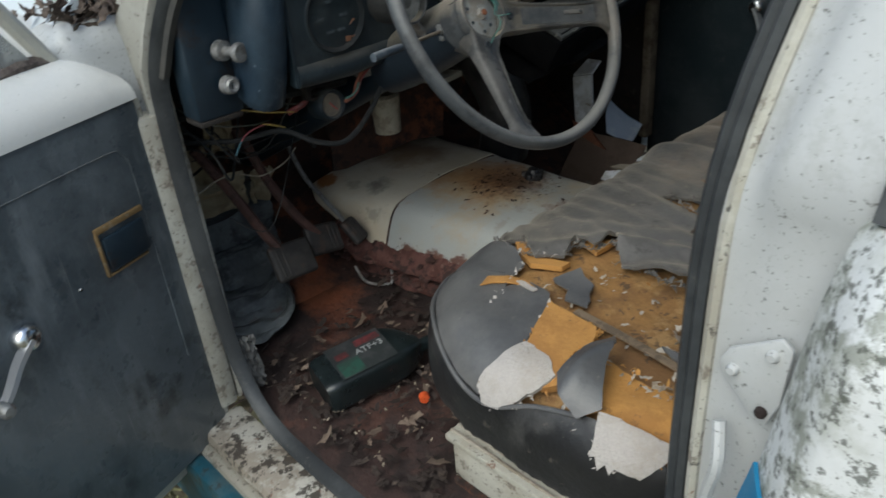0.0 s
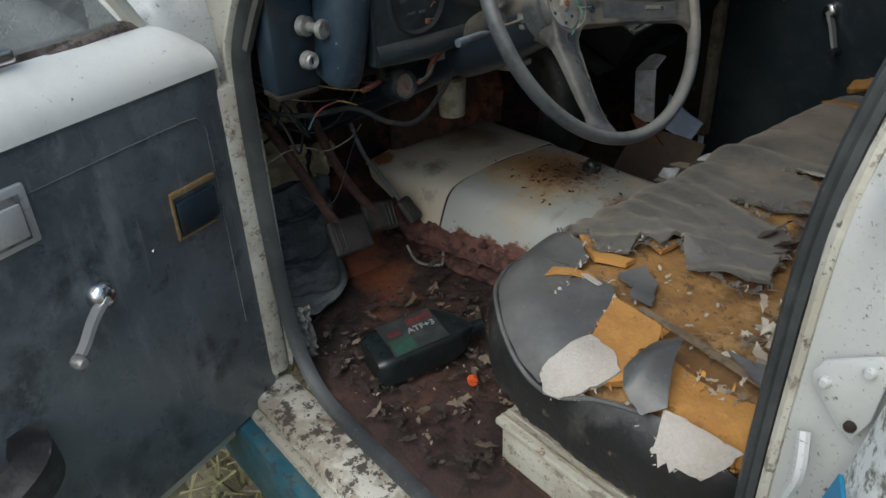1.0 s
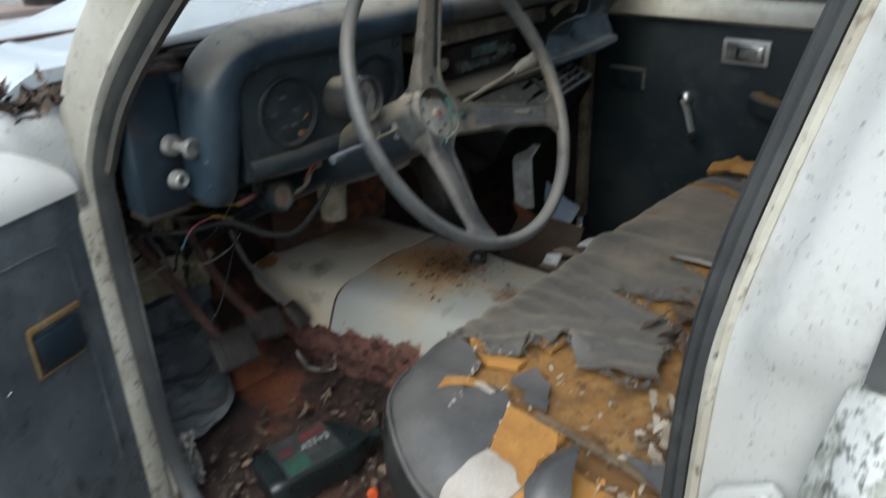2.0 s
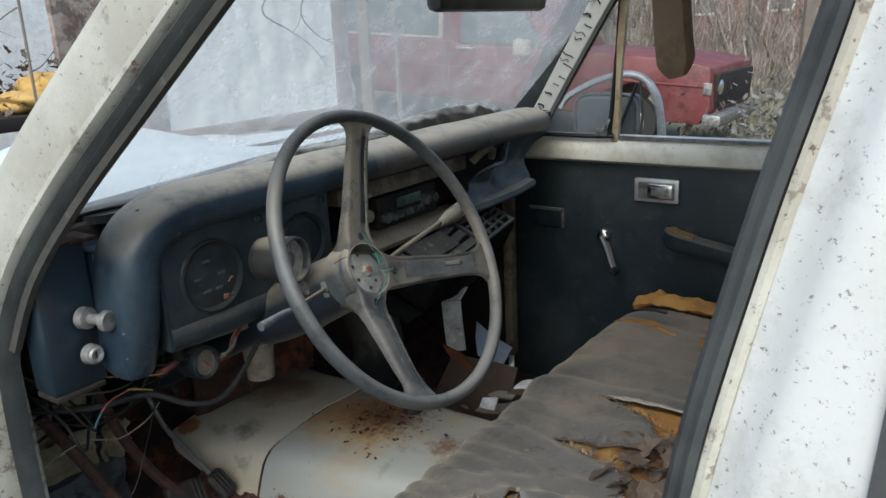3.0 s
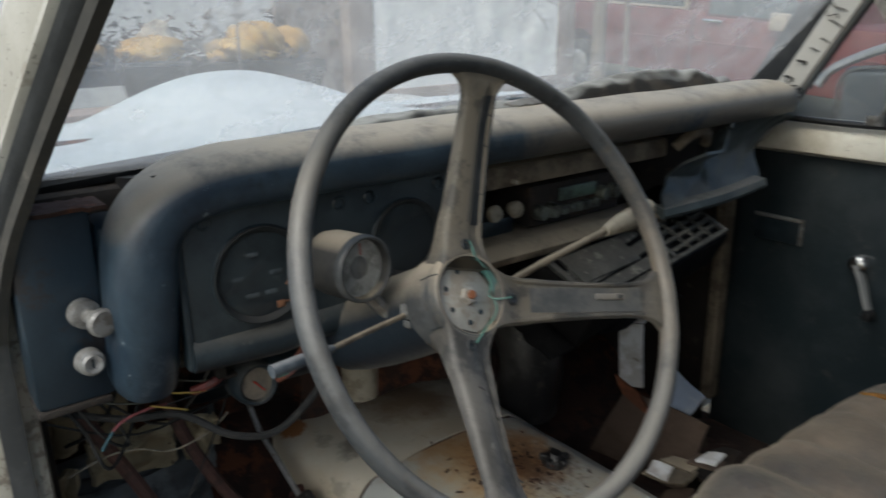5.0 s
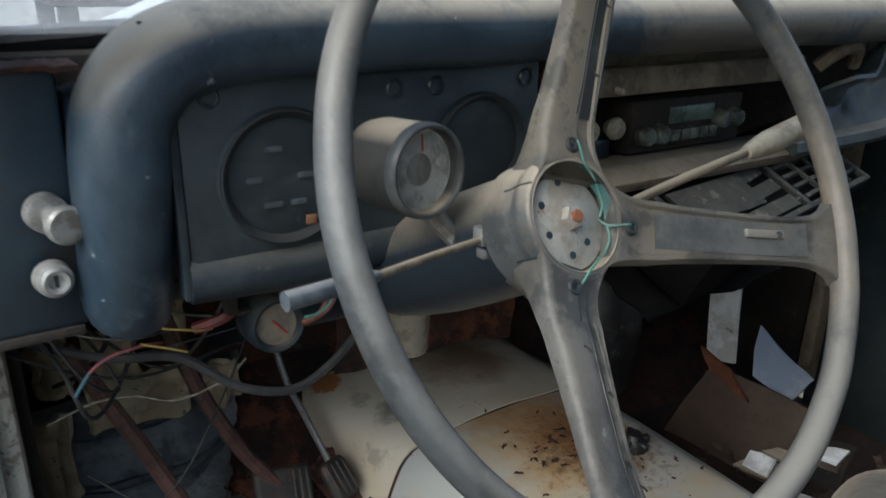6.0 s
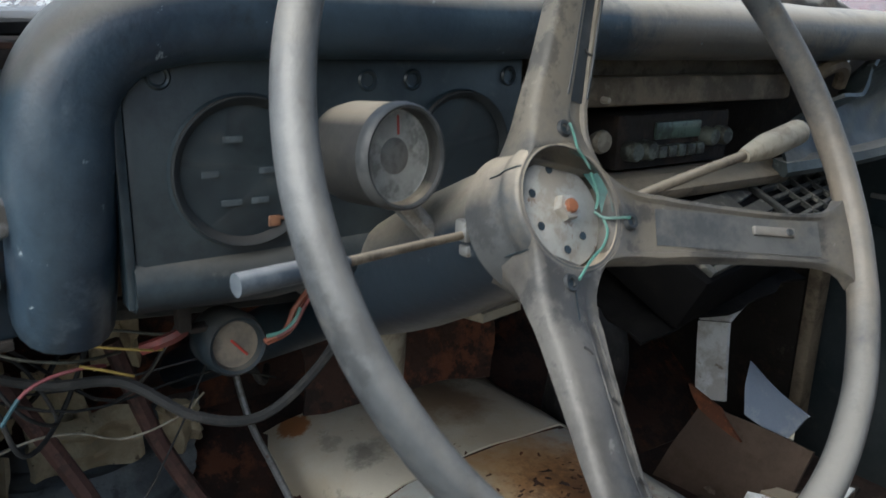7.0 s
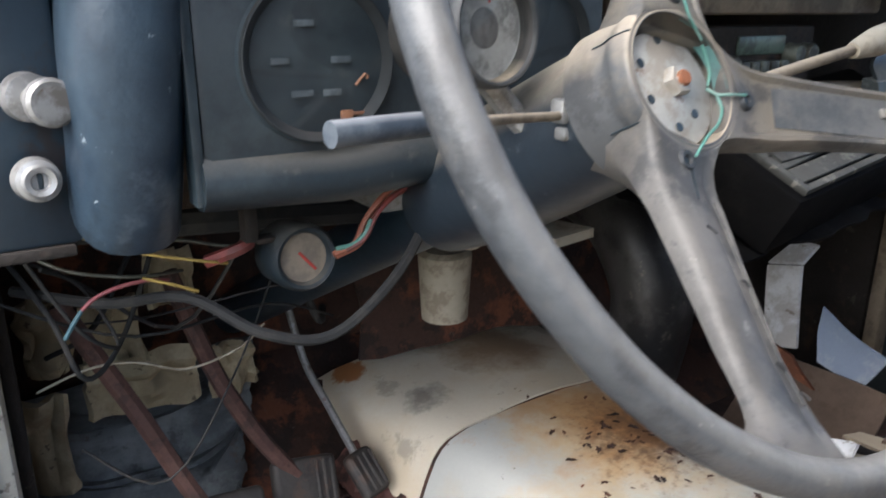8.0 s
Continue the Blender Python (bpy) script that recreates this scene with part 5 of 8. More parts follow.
    part("spoke_screw", lathe([(0, 0.0), (0.0022, 0.0), (0.003, 0.0030), (0.0050, 0.0034), (0.0062, 0.0010), (0.0064, -0.003)], axes(wp(ar, 0.0505, -0.0632), wn), 14), insert_mat, wheel, "recessed spoke screw")
    part("screw_slot", lathe([(0, 0.0006), (0.0022, 0.0004)], axes(wp(ar, 0.0505, -0.0622), wn), 8), dial_black, wheel)


def hub_shell(u, v):
    """The hub: cup wall, flat face, and a skirt that narrows back to the column."""
    a = 2 * math.pi * u
    ro = 0.0440
    ri = 0.0385
    if v < 0.15:
        return wp(a, ri - 0.0010 * (1 - v / 0.15), -0.0860 + 0.0220 * v / 0.15)
    if v < 0.5:
        t = (v - 0.15) / 0.35
        r = ri + (ro - ri) * t
        bead = 0.0005 * math.exp(-((t - 0.12) / 0.12) ** 2)
        return wp(a, r, crest(r) - 0.0005 + bead - 0.0030 * max(0.0, t - 0.55) ** 2 / 0.2)
    t = (v - 0.5) / 0.5
    rb = 0.0452 + 0.0030 * t
    h0 = crest(ro) - 0.0042
    k = min(1.0, t * 1.5)
    k = k * k * (3 - 2 * k)
    return wp(a, ro + 0.0012 * math.sin(min(1.0, t * 4) * math.pi) + (rb - ro) * k, h0 + (-0.1080 - h0) * t ** 0.9)


# Tan on upward faces: dust, plus the lit upper side painted in.
hub_plastic = surface("dusty_top_lit_hub_plastic", (0.046, 0.050, 0.055), 0.5, layers=(((0.085, 0.090, 0.094), 9, 0.42, 0.70, 0.7), ((0.135, 0.117, 0.090), 7, 0.50, 0.66, 0.6), ((0.028, 0.030, 0.032), 26, 0.54, 0.66, 0.6)), up=((0.44, 0.375, 0.285), 0.9, 0.30, 0.86), grain=0.2, bump=0.22, bump_scale=90)
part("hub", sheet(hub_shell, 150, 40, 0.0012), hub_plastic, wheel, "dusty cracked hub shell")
part("hub_floor", lathe([(0, -0.0835), (0.0385, -0.0835)], axes(WO, wn), 36), vinyl_black, wheel)
part("hub_plate", lathe([(0, -0.0700), (0.018, -0.0700), (0.019, -0.0708), (0.0322, -0.0708), (0.0344, -0.0722), (0.0344, -0.0780)], axes(wp(radians(222), 0.0034), wn), 44), horn_metal, wheel, "bare grey metal hub plate")
part("hub_nut", lathe([(0, -0.0630), (0.0048, -0.0630), (0.0052, -0.0640), (0.0080, -0.0642), (0.0092, -0.0660), (0.0092, -0.0712)], axes(WO, wn), 6), horn_metal, wheel, "steering nut with a rusted shaft end")
part("shaft_end", lathe([(0, -0.0612), (0.0040, -0.0613), (0.0047, -0.0625), (0.0047, -0.0650)], axes(WO, wn), 16), surface("orange_rust_metal", (0.25, 0.095, 0.045), 0.8, 0.1, layers=(((0.10, 0.05, 0.03), 200, 0.5, 0.65, 0.7),), grain=0.3, bump=0.3), wheel)
for k, (a, r) in enumerate(((150, 0.0255), (-62, 0.0215), (-104, 0.0262), (200, 0.0238), (95, 0.0262))):
    part("hub_hole", lathe([(0, 0.0004), (0.0026, 0.0004), (0.0030, -0.0005)], axes(wp(radians(a), r, -0.0706), wn), 12), dial_black, wheel)
part("hub_gasket", sheet(lambda u, v: wp(radians(-14 + 84 * u), 0.0318 + 0.0058 * v, -0.0692 + 0.005 * v), 20, 2, 0.0012), surface("teal_gasket", (0.040, 0.105, 0.098), 0.6, layers=(((0.03, 0.05, 0.05), 40, 0.5, 0.65, 0.7),), grain=0.3), wheel)
part("horn_wire", tube([wp(radians(73.7), 0.0535, -0.0585), wp(radians(70), 0.0475, -0.0590), wp(radians(64), 0.0385, -0.0598), wp(radians(44), 0.0352, -0.0635), wp(radians(10), 0.0317, -0.0675), wp(radians(-10), 0.0264, -0.0685)], 0.00095, 6), wire_green, wheel, "green horn wire")
part("horn_wire", tube([wp(radians(-13), 0.0251, -0.0685), wp(radians(-22), 0.0290, -0.0650), wp(radians(-22), 0.0352, -0.0605), wp(radians(-18.5), 0.0470, -0.0590)], 0.00095, 6), wire_green, wheel)
part("horn_wire", tube([wp(radians(-23), 0.0295, -0.0655), wp(radians(-38), 0.0326, -0.0640), wp(radians(-58), 0.0334, -0.0635), wp(radians(-80), 0.0339, -0.0620), wp(radians(-97), 0.0378, -0.0590), wp(radians(-110), 0.0480, -0.0588)], 0.00095, 6), wire_green, wheel)
for a, da in ((138, 9), (208, -6)):
    part("plastic_crack", tube([hub_shell(((a + da * (v - 0.4)) % 360) / 360, v) + (hub_shell((a % 360) / 360, v) - WO + wn * 0.09).normalized() * 0.0003 for v in (0.40, 0.50, 0.58, 0.66, 0.74)], 0.0006, 5), dial_black, wheel)
NUT = WO - wn * 0.063


def col_at(d):
    return NUT - wn * d


column_navy = surface("dusty_column_paint", (0.013, 0.020, 0.029), 0.42, layers=(((0.032, 0.047, 0.060), 5, 0.46, 0.70, 0.65), ((0.09, 0.105, 0.115), 30, 0.62, 0.72, 0.5)), up=((0.36, 0.315, 0.245), 0.9, 0.20, 0.80), grain=0.25, bump=0.15)
column = part("steering_column", sweep([col_at(d) for d in (0.036, 0.075, 0.12, 0.17, 0.21, 0.25)], circle(0.05, 28), scale=lambda t: 0.87 + 0.09 * math.sin(t * 2.6) - 0.25 * max(0, t - 0.7)), column_navy, truck, "navy steering column shroud")
part("column_tube", sweep([col_at(d) for d in (0.2, 0.5, 0.85)], circle(0.030, 18)), navy_flat, column)
part("column_bracket", rbox((-0.30, 0.33, 1.13), (-0.22, 0.47, 1.17), 0.008), dull_metal, column)
stalk_navy = surface("dusty_navy_handle", (0.025, 0.035, 0.050), 0.5, layers=(((0.085, 0.10, 0.115), 20, 0.46, 0.66, 0.7),), up=((0.26, 0.26, 0.26), 0.6, 0.55, 1.0), grain=0.2, bump=0.1)
stalk = part("turn_signal_stalk", tube([(-0.046, 0.360, 1.2262), (-0.024, 0.300, 1.2310), (-0.003, 0.250, 1.2355)], 0.0027, 10), tan_panel, column, "turn signal stalk with a navy handle")
part("stalk_handle", sweep(curve_pts([(-0.004, 0.252, 1.2352), (0.0, 0.235, 1.2362), (0.0062, 0.1896, 1.2364)], 5), circle(0.0058, 14), scale=lambda t: 0.58 + 0.42 * min(1, t * 2.0)), stalk_navy, stalk)
part("stalk_clip", join(rbox((-0.052, 0.354, 1.222), (-0.040, 0.368, 1.236), 0.002), rbox((-0.050, 0.356, 1.212), (-0.040, 0.364, 1.220), 0.002)), dull_metal, stalk)
lever = part("shift_lever", tube([(-0.04, 0.45, 1.222), (-0.046, 0.55, 1.240), (-0.051, 0.664, 1.2565)], 0.0042, 10), tan_panel, column, "column shift lever with a cream knob")
part("lever_knob", sweep(curve_pts([(-0.050, 0.655, 1.255), (-0.052, 0.69, 1.261), (-0.055, 0.735, 1.269), (-0.056, 0.742, 1.270)], 4), circle(0.0112, 16), scale=lambda t: 0.55 + 0.5 * min(1, t * 3) - 0.55 * max(0, t - 0.9) / 0.1), wire_pale, lever)

# added tachometer on the column
TN = Vector((0.975, 0.16, 0.06)).normalized()
TM = axes((-0.068, 0.326, 1.275), TN)
tach = part("tachometer", lathe([(0.0290, -0.010), (0.0296, 0.001), (0.0312, 0.0028), (0.0330, 0.0012), (0.0335, -0.002), (0.0335, -0.045), (0.031, -0.058), (0.022, -0.066), (0, -0.067)], TM, 40), surface("dusty_black_gauge_can", (0.012, 0.013, 0.014), 0.6, layers=(((0.035, 0.033, 0.029), 14, 0.45, 0.66, 0.5),), up=((0.36, 0.305, 0.23), 0.9, 0.60, 0.98), grain=0.2), truck, "black pod tachometer with a chrome bezel and dusty top")
part("tach_bezel", lathe([(0.0298, 0.0010), (0.0304, 0.0036), (0.0318, 0.0040), (0.0332, 0.0026), (0.0340, -0.002), (0.0341, -0.005)], TM, 40), insert_mat, tach)
part("tach_face", lathe([(0, -0.0090), (0.0285, -0.0090), (0.0296, -0.0080)], TM, 36), surface("smudged_gauge_face", (0.36, 0.36, 0.35), 0.5, layers=(((0.13, 0.13, 0.125), 26, 0.44, 0.62, 0.75), ((0.50, 0.49, 0.47), 60, 0.55, 0.68, 0.6)), grain=0.25, bump=0), tach, "pale hazed gauge face")
part("tach_hub", lathe([(0, -0.0075), (0.010, -0.0078), (0.0115, -0.0090)], TM, 24), surface("grey_gauge_boss", (0.15, 0.15, 0.15), 0.5, layers=(((0.08, 0.08, 0.08), 60, 0.45, 0.62, 0.7),), grain=0.2, bump=0), tach)
part("tach_needle", rbox((-0.0008, 0.0135, -0.005), (0.0008, 0.0255, -0.004), 0.0003, 1, m=TM), needle_red, tach, "red gauge needle")
tg = part("tach_glass", lathe([(0, 0.0), (0.0275, -0.001)], TM, 32), dial_glass, tach)
tg.visible_shadow = False
part("tach_strap", tube([(-0.09, 0.335, 1.245), (-0.085, 0.355, 1.222), (-0.075, 0.37, 1.205)], 0.008, 8), dull_metal, tach)

# gauge hanging below the dash
GM = axes((-0.229, 0.270, 1.104), (0.98, 0.05, 0.1))
gauge = part("hanging_gauge", lathe([(0.019, -0.002), (0.021, 0.003), (0.0235, 0.004), (0.026, 0.0), (0.027, -0.010), (0.026, -0.035), (0.022, -0.040), (0, -0.040)], GM, 32), cluster_black, truck, "small round gauge hanging below the dash")
part("gauge_face", lathe([(0, -0.002), (0.0195, -0.002)], GM, 28), surface("tan_gauge_face", (0.20, 0.17, 0.13), 0.5, layers=(((0.10, 0.09, 0.08), 60, 0.45, 0.7, 0.6),), grain=0.2, bump=0), gauge)
part("gauge_needle", rbox((-0.001, -0.014, -0.0015), (0.001, 0.006, -0.0005), 0.0003, 1, m=GM @ Matrix.Rotation(0.7, 4, "Z")), needle_red, gauge)
part("gauge_bracket", join(rbox((-0.25, 0.236, 1.118), (-0.235, 0.262, 1.122), 0.001), rbox((-0.25, 0.228, 1.12), (-0.236, 0.238, 1.15), 0.001)), dark_metal, gauge)


# ---- bench seat ----
SX0, SX1, SY0, SY1, SR, SR2, SZ = 0.045, 0.62, 0.088, 1.36, 0.065, 0.16, 0.93


def seat_point(x, y, off=0.0, sag=True):
    """Lays a point of the unrolled seat cover over the cushion, off metres above it."""
    cx = min(max(x, SX0 + SR + SR2), SX1 - SR - SR2)
    cy = min(max(y, SY0 + SR + SR2), SY1 - SR - SR2)
    dx, dy = x - cx, y - cy
    ln = math.hypot(dx, dy) + 1e-9
    d = ln - SR2
    z0 = SZ
    if sag:
        z0 += 0.008 * noise.noise(Vector((x * 6, y * 5, 1.7))) + 0.003 * noise.noise(Vector((x * 22, y * 18, 4.0)))
    if d <= 0:
        return Vector((x, y, z0 + off))
    ux, uy = dx / ln, dy / ln
    th = min(d / SR, math.pi / 2)
    ex = max(0.0, d - SR * math.pi / 2)
    tuck = max(0.0, ex - 0.05)
    ex = min(ex, 0.05) + 0.15 * tuck
    r = SR + off - min(tuck, 0.1)
    return Vector((cx + ux * (SR2 + r * math.sin(th)), cy + uy * (SR2 + r * math.sin(th)), z0 - SR + r * math.cos(th) - ex))


def pleats(x, y):
    """Shallow sewn channels across the cover."""
    return -0.0035 * math.exp(-(((y * 9.0) % 1.0 - 0.5) / 0.10) ** 2)


cush = sheet(lambda u, v: seat_point(-0.19 + 0.99 * u, -0.08 + 1.58 * v, -0.012 + 0.006 * noise.noise(Vector((u * 30, v * 40, 0))) + 0.003 * noise.noise(Vector((u * 80, v * 110, 3)))), 70, 110, 0.012)
bench = part("bench_seat", cush, foam, truck, "bench seat of worn ochre foam under torn grey vinyl")
# Added black box: shade under the cushion, in place of a seat frame.
part("seat_underside", rbox((0.14, 0.205, 0.60), (0.58, 1.31, 0.83), 0.01), vinyl_black, bench)


def cover_lift(h, wave=0.004, seed=0.0, pl=True):
    def f(x, y):
        return seat_point(x, y, h + wave * noise.noise(Vector((x * 13, y * 13, seed))) + (pleats(x, y) if pl else 0))
    return f


MAIN = [(-0.19, 0.36), (-0.05, 0.335), (0.07, 0.328), (0.118, 0.345), (0.160, 0.322), (0.196, 0.345), (0.178, 0.392), (0.22, 0.380), (0.222, 0.43), (0.274, 0.375), (0.322, 0.386), (0.358, 0.380), (0.378, 0.406),
        (0.352, 0.470), (0.342, 0.526), (0.312, 0.570), (0.256, 0.584), (0.19, 0.607), (0.25, 0.618), (0.316, 0.640), (0.375, 0.652), (0.345, 0.672), (0.322, 0.690), (0.304, 0.732), (0.250, 0.748), (0.202, 0.762), (0.27, 0.778), (0.36, 0.775), (0.45, 0.78),
        (0.70, 0.80), (0.72, 1.25), (0.50, 1.235), (0.268, 1.238), (0.16, 1.236), (0.088, 1.226), (0.04, 1.30), (-0.02, 1.43), (-0.10, 1.44), (-0.19, 1.30)]
def main_lift(x, y):
    """The big cover: channels, long folds and a swollen torn edge."""
    h = 0.005 + 0.004 * noise.noise(Vector((x * 13, y * 13, 0))) + (0.5 + 0.9 * min(1.0, max(0.0, (y - 0.70) / 0.1))) * pleats(x + 0.0, y + 0.04 * x)
    h += 0.0075 * noise.noise(Vector((x * 5 - y * 8, y * 40 + x * 12, 12))) * min(1.0, max(0.25, (0.75 - y) / 0.2))
    near = max(0.0, 1 - abs(y - (0.40 + 0.25 * (x - 0.2))) / 0.15) * min(1.0, max(0.0, (x - 0.09) / 0.08)) if y < 0.60 else 0.0
    h += near * (0.012 + 0.017 * noise.noise(Vector((x * 7, y * 26 - x * 10, 2))))
    h += 0.006 * math.exp(-((y - 0.79) / 0.03) ** 2) + 0.004 * noise.noise(Vector((x * 4, y * 17, 6)))
    return seat_point(x, y, h)


part("seat_cover", fill_outline(MAIN, main_lift, 0.009, 0.005, 0.005, 1.0), vinyl, bench, "grey-brown pleated vinyl cover with ragged tears")
NOSE = [(0.066, 0.325), (0.122, 0.322), (0.168, 0.290), (0.172, 0.255), (0.190, 0.212), (0.208, 0.168), (0.182, 0.230), (0.202, 0.262), (0.242, 0.256), (0.266, 0.220), (0.280, 0.174), (0.286, 0.154), (0.286, 0.118), (0.284, 0.094),
        (0.268, 0.066), (0.226, 0.078), (0.184, 0.100), (0.142, 0.130), (0.105, 0.160), (0.065, 0.20), (0.035, 0.25), (0.01, 0.31)]
part("nose_cover", fill_outline(NOSE, cover_lift(0.006, 0.003, 3.0, False), 0.010, 0.003, 0.003, 2.0), vinyl_blue, bench, "blue-grey vinyl over the worn front corner")
SIDE = [(0.44, 0.114), (0.406, 0.110), (0.352, 0.096), (0.304, 0.074), (0.268, 0.068), (0.226, 0.080), (0.184, 0.102), (0.142, 0.132), (0.105, 0.162), (0.065, 0.202), (0.035, 0.252), (0.01, 0.312), (-0.005, 0.42), (-0.09, 0.42), (-0.09, 0.25), (-0.05, 0.13), (0.02, 0.04), (0.10, -0.02), (0.20, -0.05), (0.74, -0.05), (0.74, 0.114)]
part("side_cover", fill_outline(SIDE, cover_lift(0.007, 0.004, 5.0, False), 0.012, 0.003, 0.001, 3.0), vinyl_black, bench, "black vinyl seat side")
part("piping", tube([seat_point(x, y, 0.009) for x, y in ((0.0, 0.40), (0.01, 0.31), (0.035, 0.25), (0.065, 0.20), (0.105, 0.16), (0.142, 0.13), (0.184, 0.10), (0.226, 0.077), (0.268, 0.066), (0.304, 0.072), (0.352, 0.094), (0.41, 0.108))], 0.0032, 8), vinyl_blue, bench, "worn grey seam piping")
part("piping", tube([seat_point(x, y, 0.006) for x, y in ((0.05, 0.205), (0.072, 0.222), (0.088, 0.232), (0.124, 0.240), (0.160, 0.258))], 0.0012, 6), vinyl_black, bench)
ISL = [(0.215, 0.290), (0.232, 0.334), (0.268, 0.315), (0.298, 0.264), (0.262, 0.264), (0.25, 0.285)]
part("cover_scrap", fill_outline(ISL, cover_lift(0.004, 0.006, 6.0, False), 0.008, 0.003, 0.004, 4.0), vinyl_blue, bench)
ORA = [(0.254, 0.240), (0.334, 0.234), (0.340, 0.222), (0.352, 0.202), (0.346, 0.175), (0.368, 0.124), (0.345, 0.112), (0.292, 0.148), (0.282, 0.172)]
part("foam_block", fill_outline(ORA, cover_lift(0.011, 0.006, 7.0, False), 0.009, 0.012, 0.002, 5.0), foam_bright, bench, "clean orange foam torn open")
ORB = [(0.372, 0.20), (0.44, 0.19), (0.53, 0.20), (0.53, 0.125), (0.50, 0.112), (0.438, 0.118), (0.40, 0.13)]
part("foam_block", fill_outline(ORB, cover_lift(0.0, 0.006, 17.0, False), 0.009, 0.012, 0.003, 5.5), foam_bright, bench)
WH1 = [(0.286, 0.154), (0.300, 0.154), (0.330, 0.144), (0.358, 0.130), (0.350, 0.112), (0.330, 0.092), (0.305, 0.072), (0.284, 0.064), (0.270, 0.078), (0.272, 0.100), (0.280, 0.128)]
part("backing_flap", fill_outline(WH1, cover_lift(0.012, 0.006, 8.0, False), 0.008, 0.006, 0.004, 6.0), fleece, bench, "white fleecy backing folded outward")
FLP = [(0.365, 0.128), (0.364, 0.175), (0.370, 0.222), (0.386, 0.200), (0.405, 0.155), (0.428, 0.122), (0.41, 0.104), (0.385, 0.112)]
part("cover_flap", fill_outline(FLP, lambda x, y: seat_point(x, y, 0.014 + 0.028 * max(0, math.sin((y - 0.08) * 20)) * max(0, 1 - abs(x - 0.385) * 18) + 0.003 * noise.noise(Vector((x * 30, y * 30, 3)))), 0.008, 0.003, 0.002, 7.0), vinyl_blue, bench, "torn vinyl flap standing up")
WH2 = [(0.425, 0.120), (0.455, 0.124), (0.490, 0.131), (0.512, 0.136), (0.508, 0.120), (0.500, 0.100), (0.494, 0.088), (0.480, 0.086), (0.466, 0.084), (0.462, 0.076), (0.456, 0.084), (0.450, 0.074), (0.444, 0.086), (0.437, 0.082), (0.434, 0.100)]
part("backing_flap", fill_outline(WH2, cover_lift(0.013, 0.006, 9.0, False), 0.007, 0.004, 0.003, 8.0), fleece, bench, "frayed white fabric backing")
ORC = [(0.10, 0.345), (0.13, 0.35), (0.165, 0.33), (0.205, 0.345), (0.205, 0.325), (0.165, 0.305), (0.12, 0.325)]
part("foam_edge", fill_outline(ORC, cover_lift(0.001, 0.004, 11.0, False), 0.007, 0.008, 0.003, 9.0), foam_bright, bench)
ORD = [(0.184, 0.395), (0.225, 0.385), (0.225, 0.435), (0.205, 0.41)]
part("foam_edge", fill_outline(ORD, cover_lift(0.003, 0.003, 12.0, False), 0.007, 0.008, 0.002, 9.5), foam_bright, bench)
ORE = [(0.20, 0.763), (0.30, 0.768), (0.45, 0.77), (0.45, 0.70), (0.36, 0.70), (0.315, 0.715), (0.30, 0.74)]
part("foam_edge", fill_outline(ORE, cover_lift(-0.002, 0.006, 13.0, False), 0.009, 0.010, 0.004, 9.8), foam_bright, bench)
part("backing_edge", fill_outline([(0.205, 0.767), (0.30, 0.772), (0.44, 0.776), (0.44, 0.790), (0.30, 0.787), (0.21, 0.779)], cover_lift(0.009, 0.003, 14.0, False), 0.008, 0.004, 0.003, 9.9), fleece, bench)
ORF = [(0.088, 1.12), (0.135, 1.135), (0.165, 1.142), (0.235, 1.08), (0.185, 1.108), (0.13, 1.118)]
part("foam_edge", fill_outline(ORF, cover_lift(0.0125, 0.002, 15.0, False), 0.008, 0.004, 0.003, 10.0), foam_bright, bench, "orange foam showing through a small tear")
part("foam_edge", fill_outline([(0.10, 1.205), (0.17, 1.212), (0.17, 1.220), (0.10, 1.222)], cover_lift(0.009, 0.002, 16.0, False), 0.008, 0.004, 0.002, 10.5), vinyl_black, bench)
part("end_foam", sheet(lambda u, v: (0.075 + 0.40 * u, 1.245 + 0.075 * v + 0.008 * noise.noise(Vector((u * 16, v * 3, 9))), 0.925 + (0.036 + 0.014 * noise.noise(Vector((u * 9, v * 4, 2))) + 0.009 * noise.noise(Vector((u * 34, v * 9, 5)))) * math.sin(math.pi * (0.15 + 0.85 * v)) * (1 - 0.45 * u) * (0.4 + 0.6 * min(1, u * 8))), 40, 10, 0.012), foam_bright, bench, "bulging orange foam at the seat's end")
part("foam_edge", fill_outline([(0.28, 1.096), (0.316, 1.108), (0.346, 1.09), (0.358, 1.054), (0.328, 1.048), (0.292, 1.054)], cover_lift(0.0125, 0.003, 21.0, False), 0.008, 0.004, 0.003, 13.0), foam_bright, bench)
part("foam_edge", fill_outline([(0.31, 1.186), (0.358, 1.174), (0.37, 1.138), (0.346, 1.108), (0.32, 1.15)], cover_lift(0.0125, 0.003, 22.0, False), 0.008, 0.004, 0.003, 13.5), foam_bright, bench)
part("cover_scrap", fill_outline([(0.36, 1.05), (0.42, 1.03), (0.50, 1.02), (0.50, 1.00), (0.42, 1.012), (0.37, 1.03)], cover_lift(0.0085, 0.002, 23.0, False), 0.008, 0.003, 0.003, 14.0), vinyl_black, bench)
part("seat_wire", sweep(curve_pts([seat_point(x, y, 0.004) for x, y in ((0.29, 0.250), (0.38, 0.240), (0.49, 0.222))], 5), [(-0.0055, -0.001), (0.0055, -0.001), (0.005, 0.002), (-0.005, 0.002)]), surface("dirty_cardboard_strip", (0.17, 0.125, 0.08), 0.85, layers=(((0.08, 0.06, 0.04), 30, 0.46, 0.62, 0.7),), grain=0.2), bench, "dirty flat listing strip across the foam")
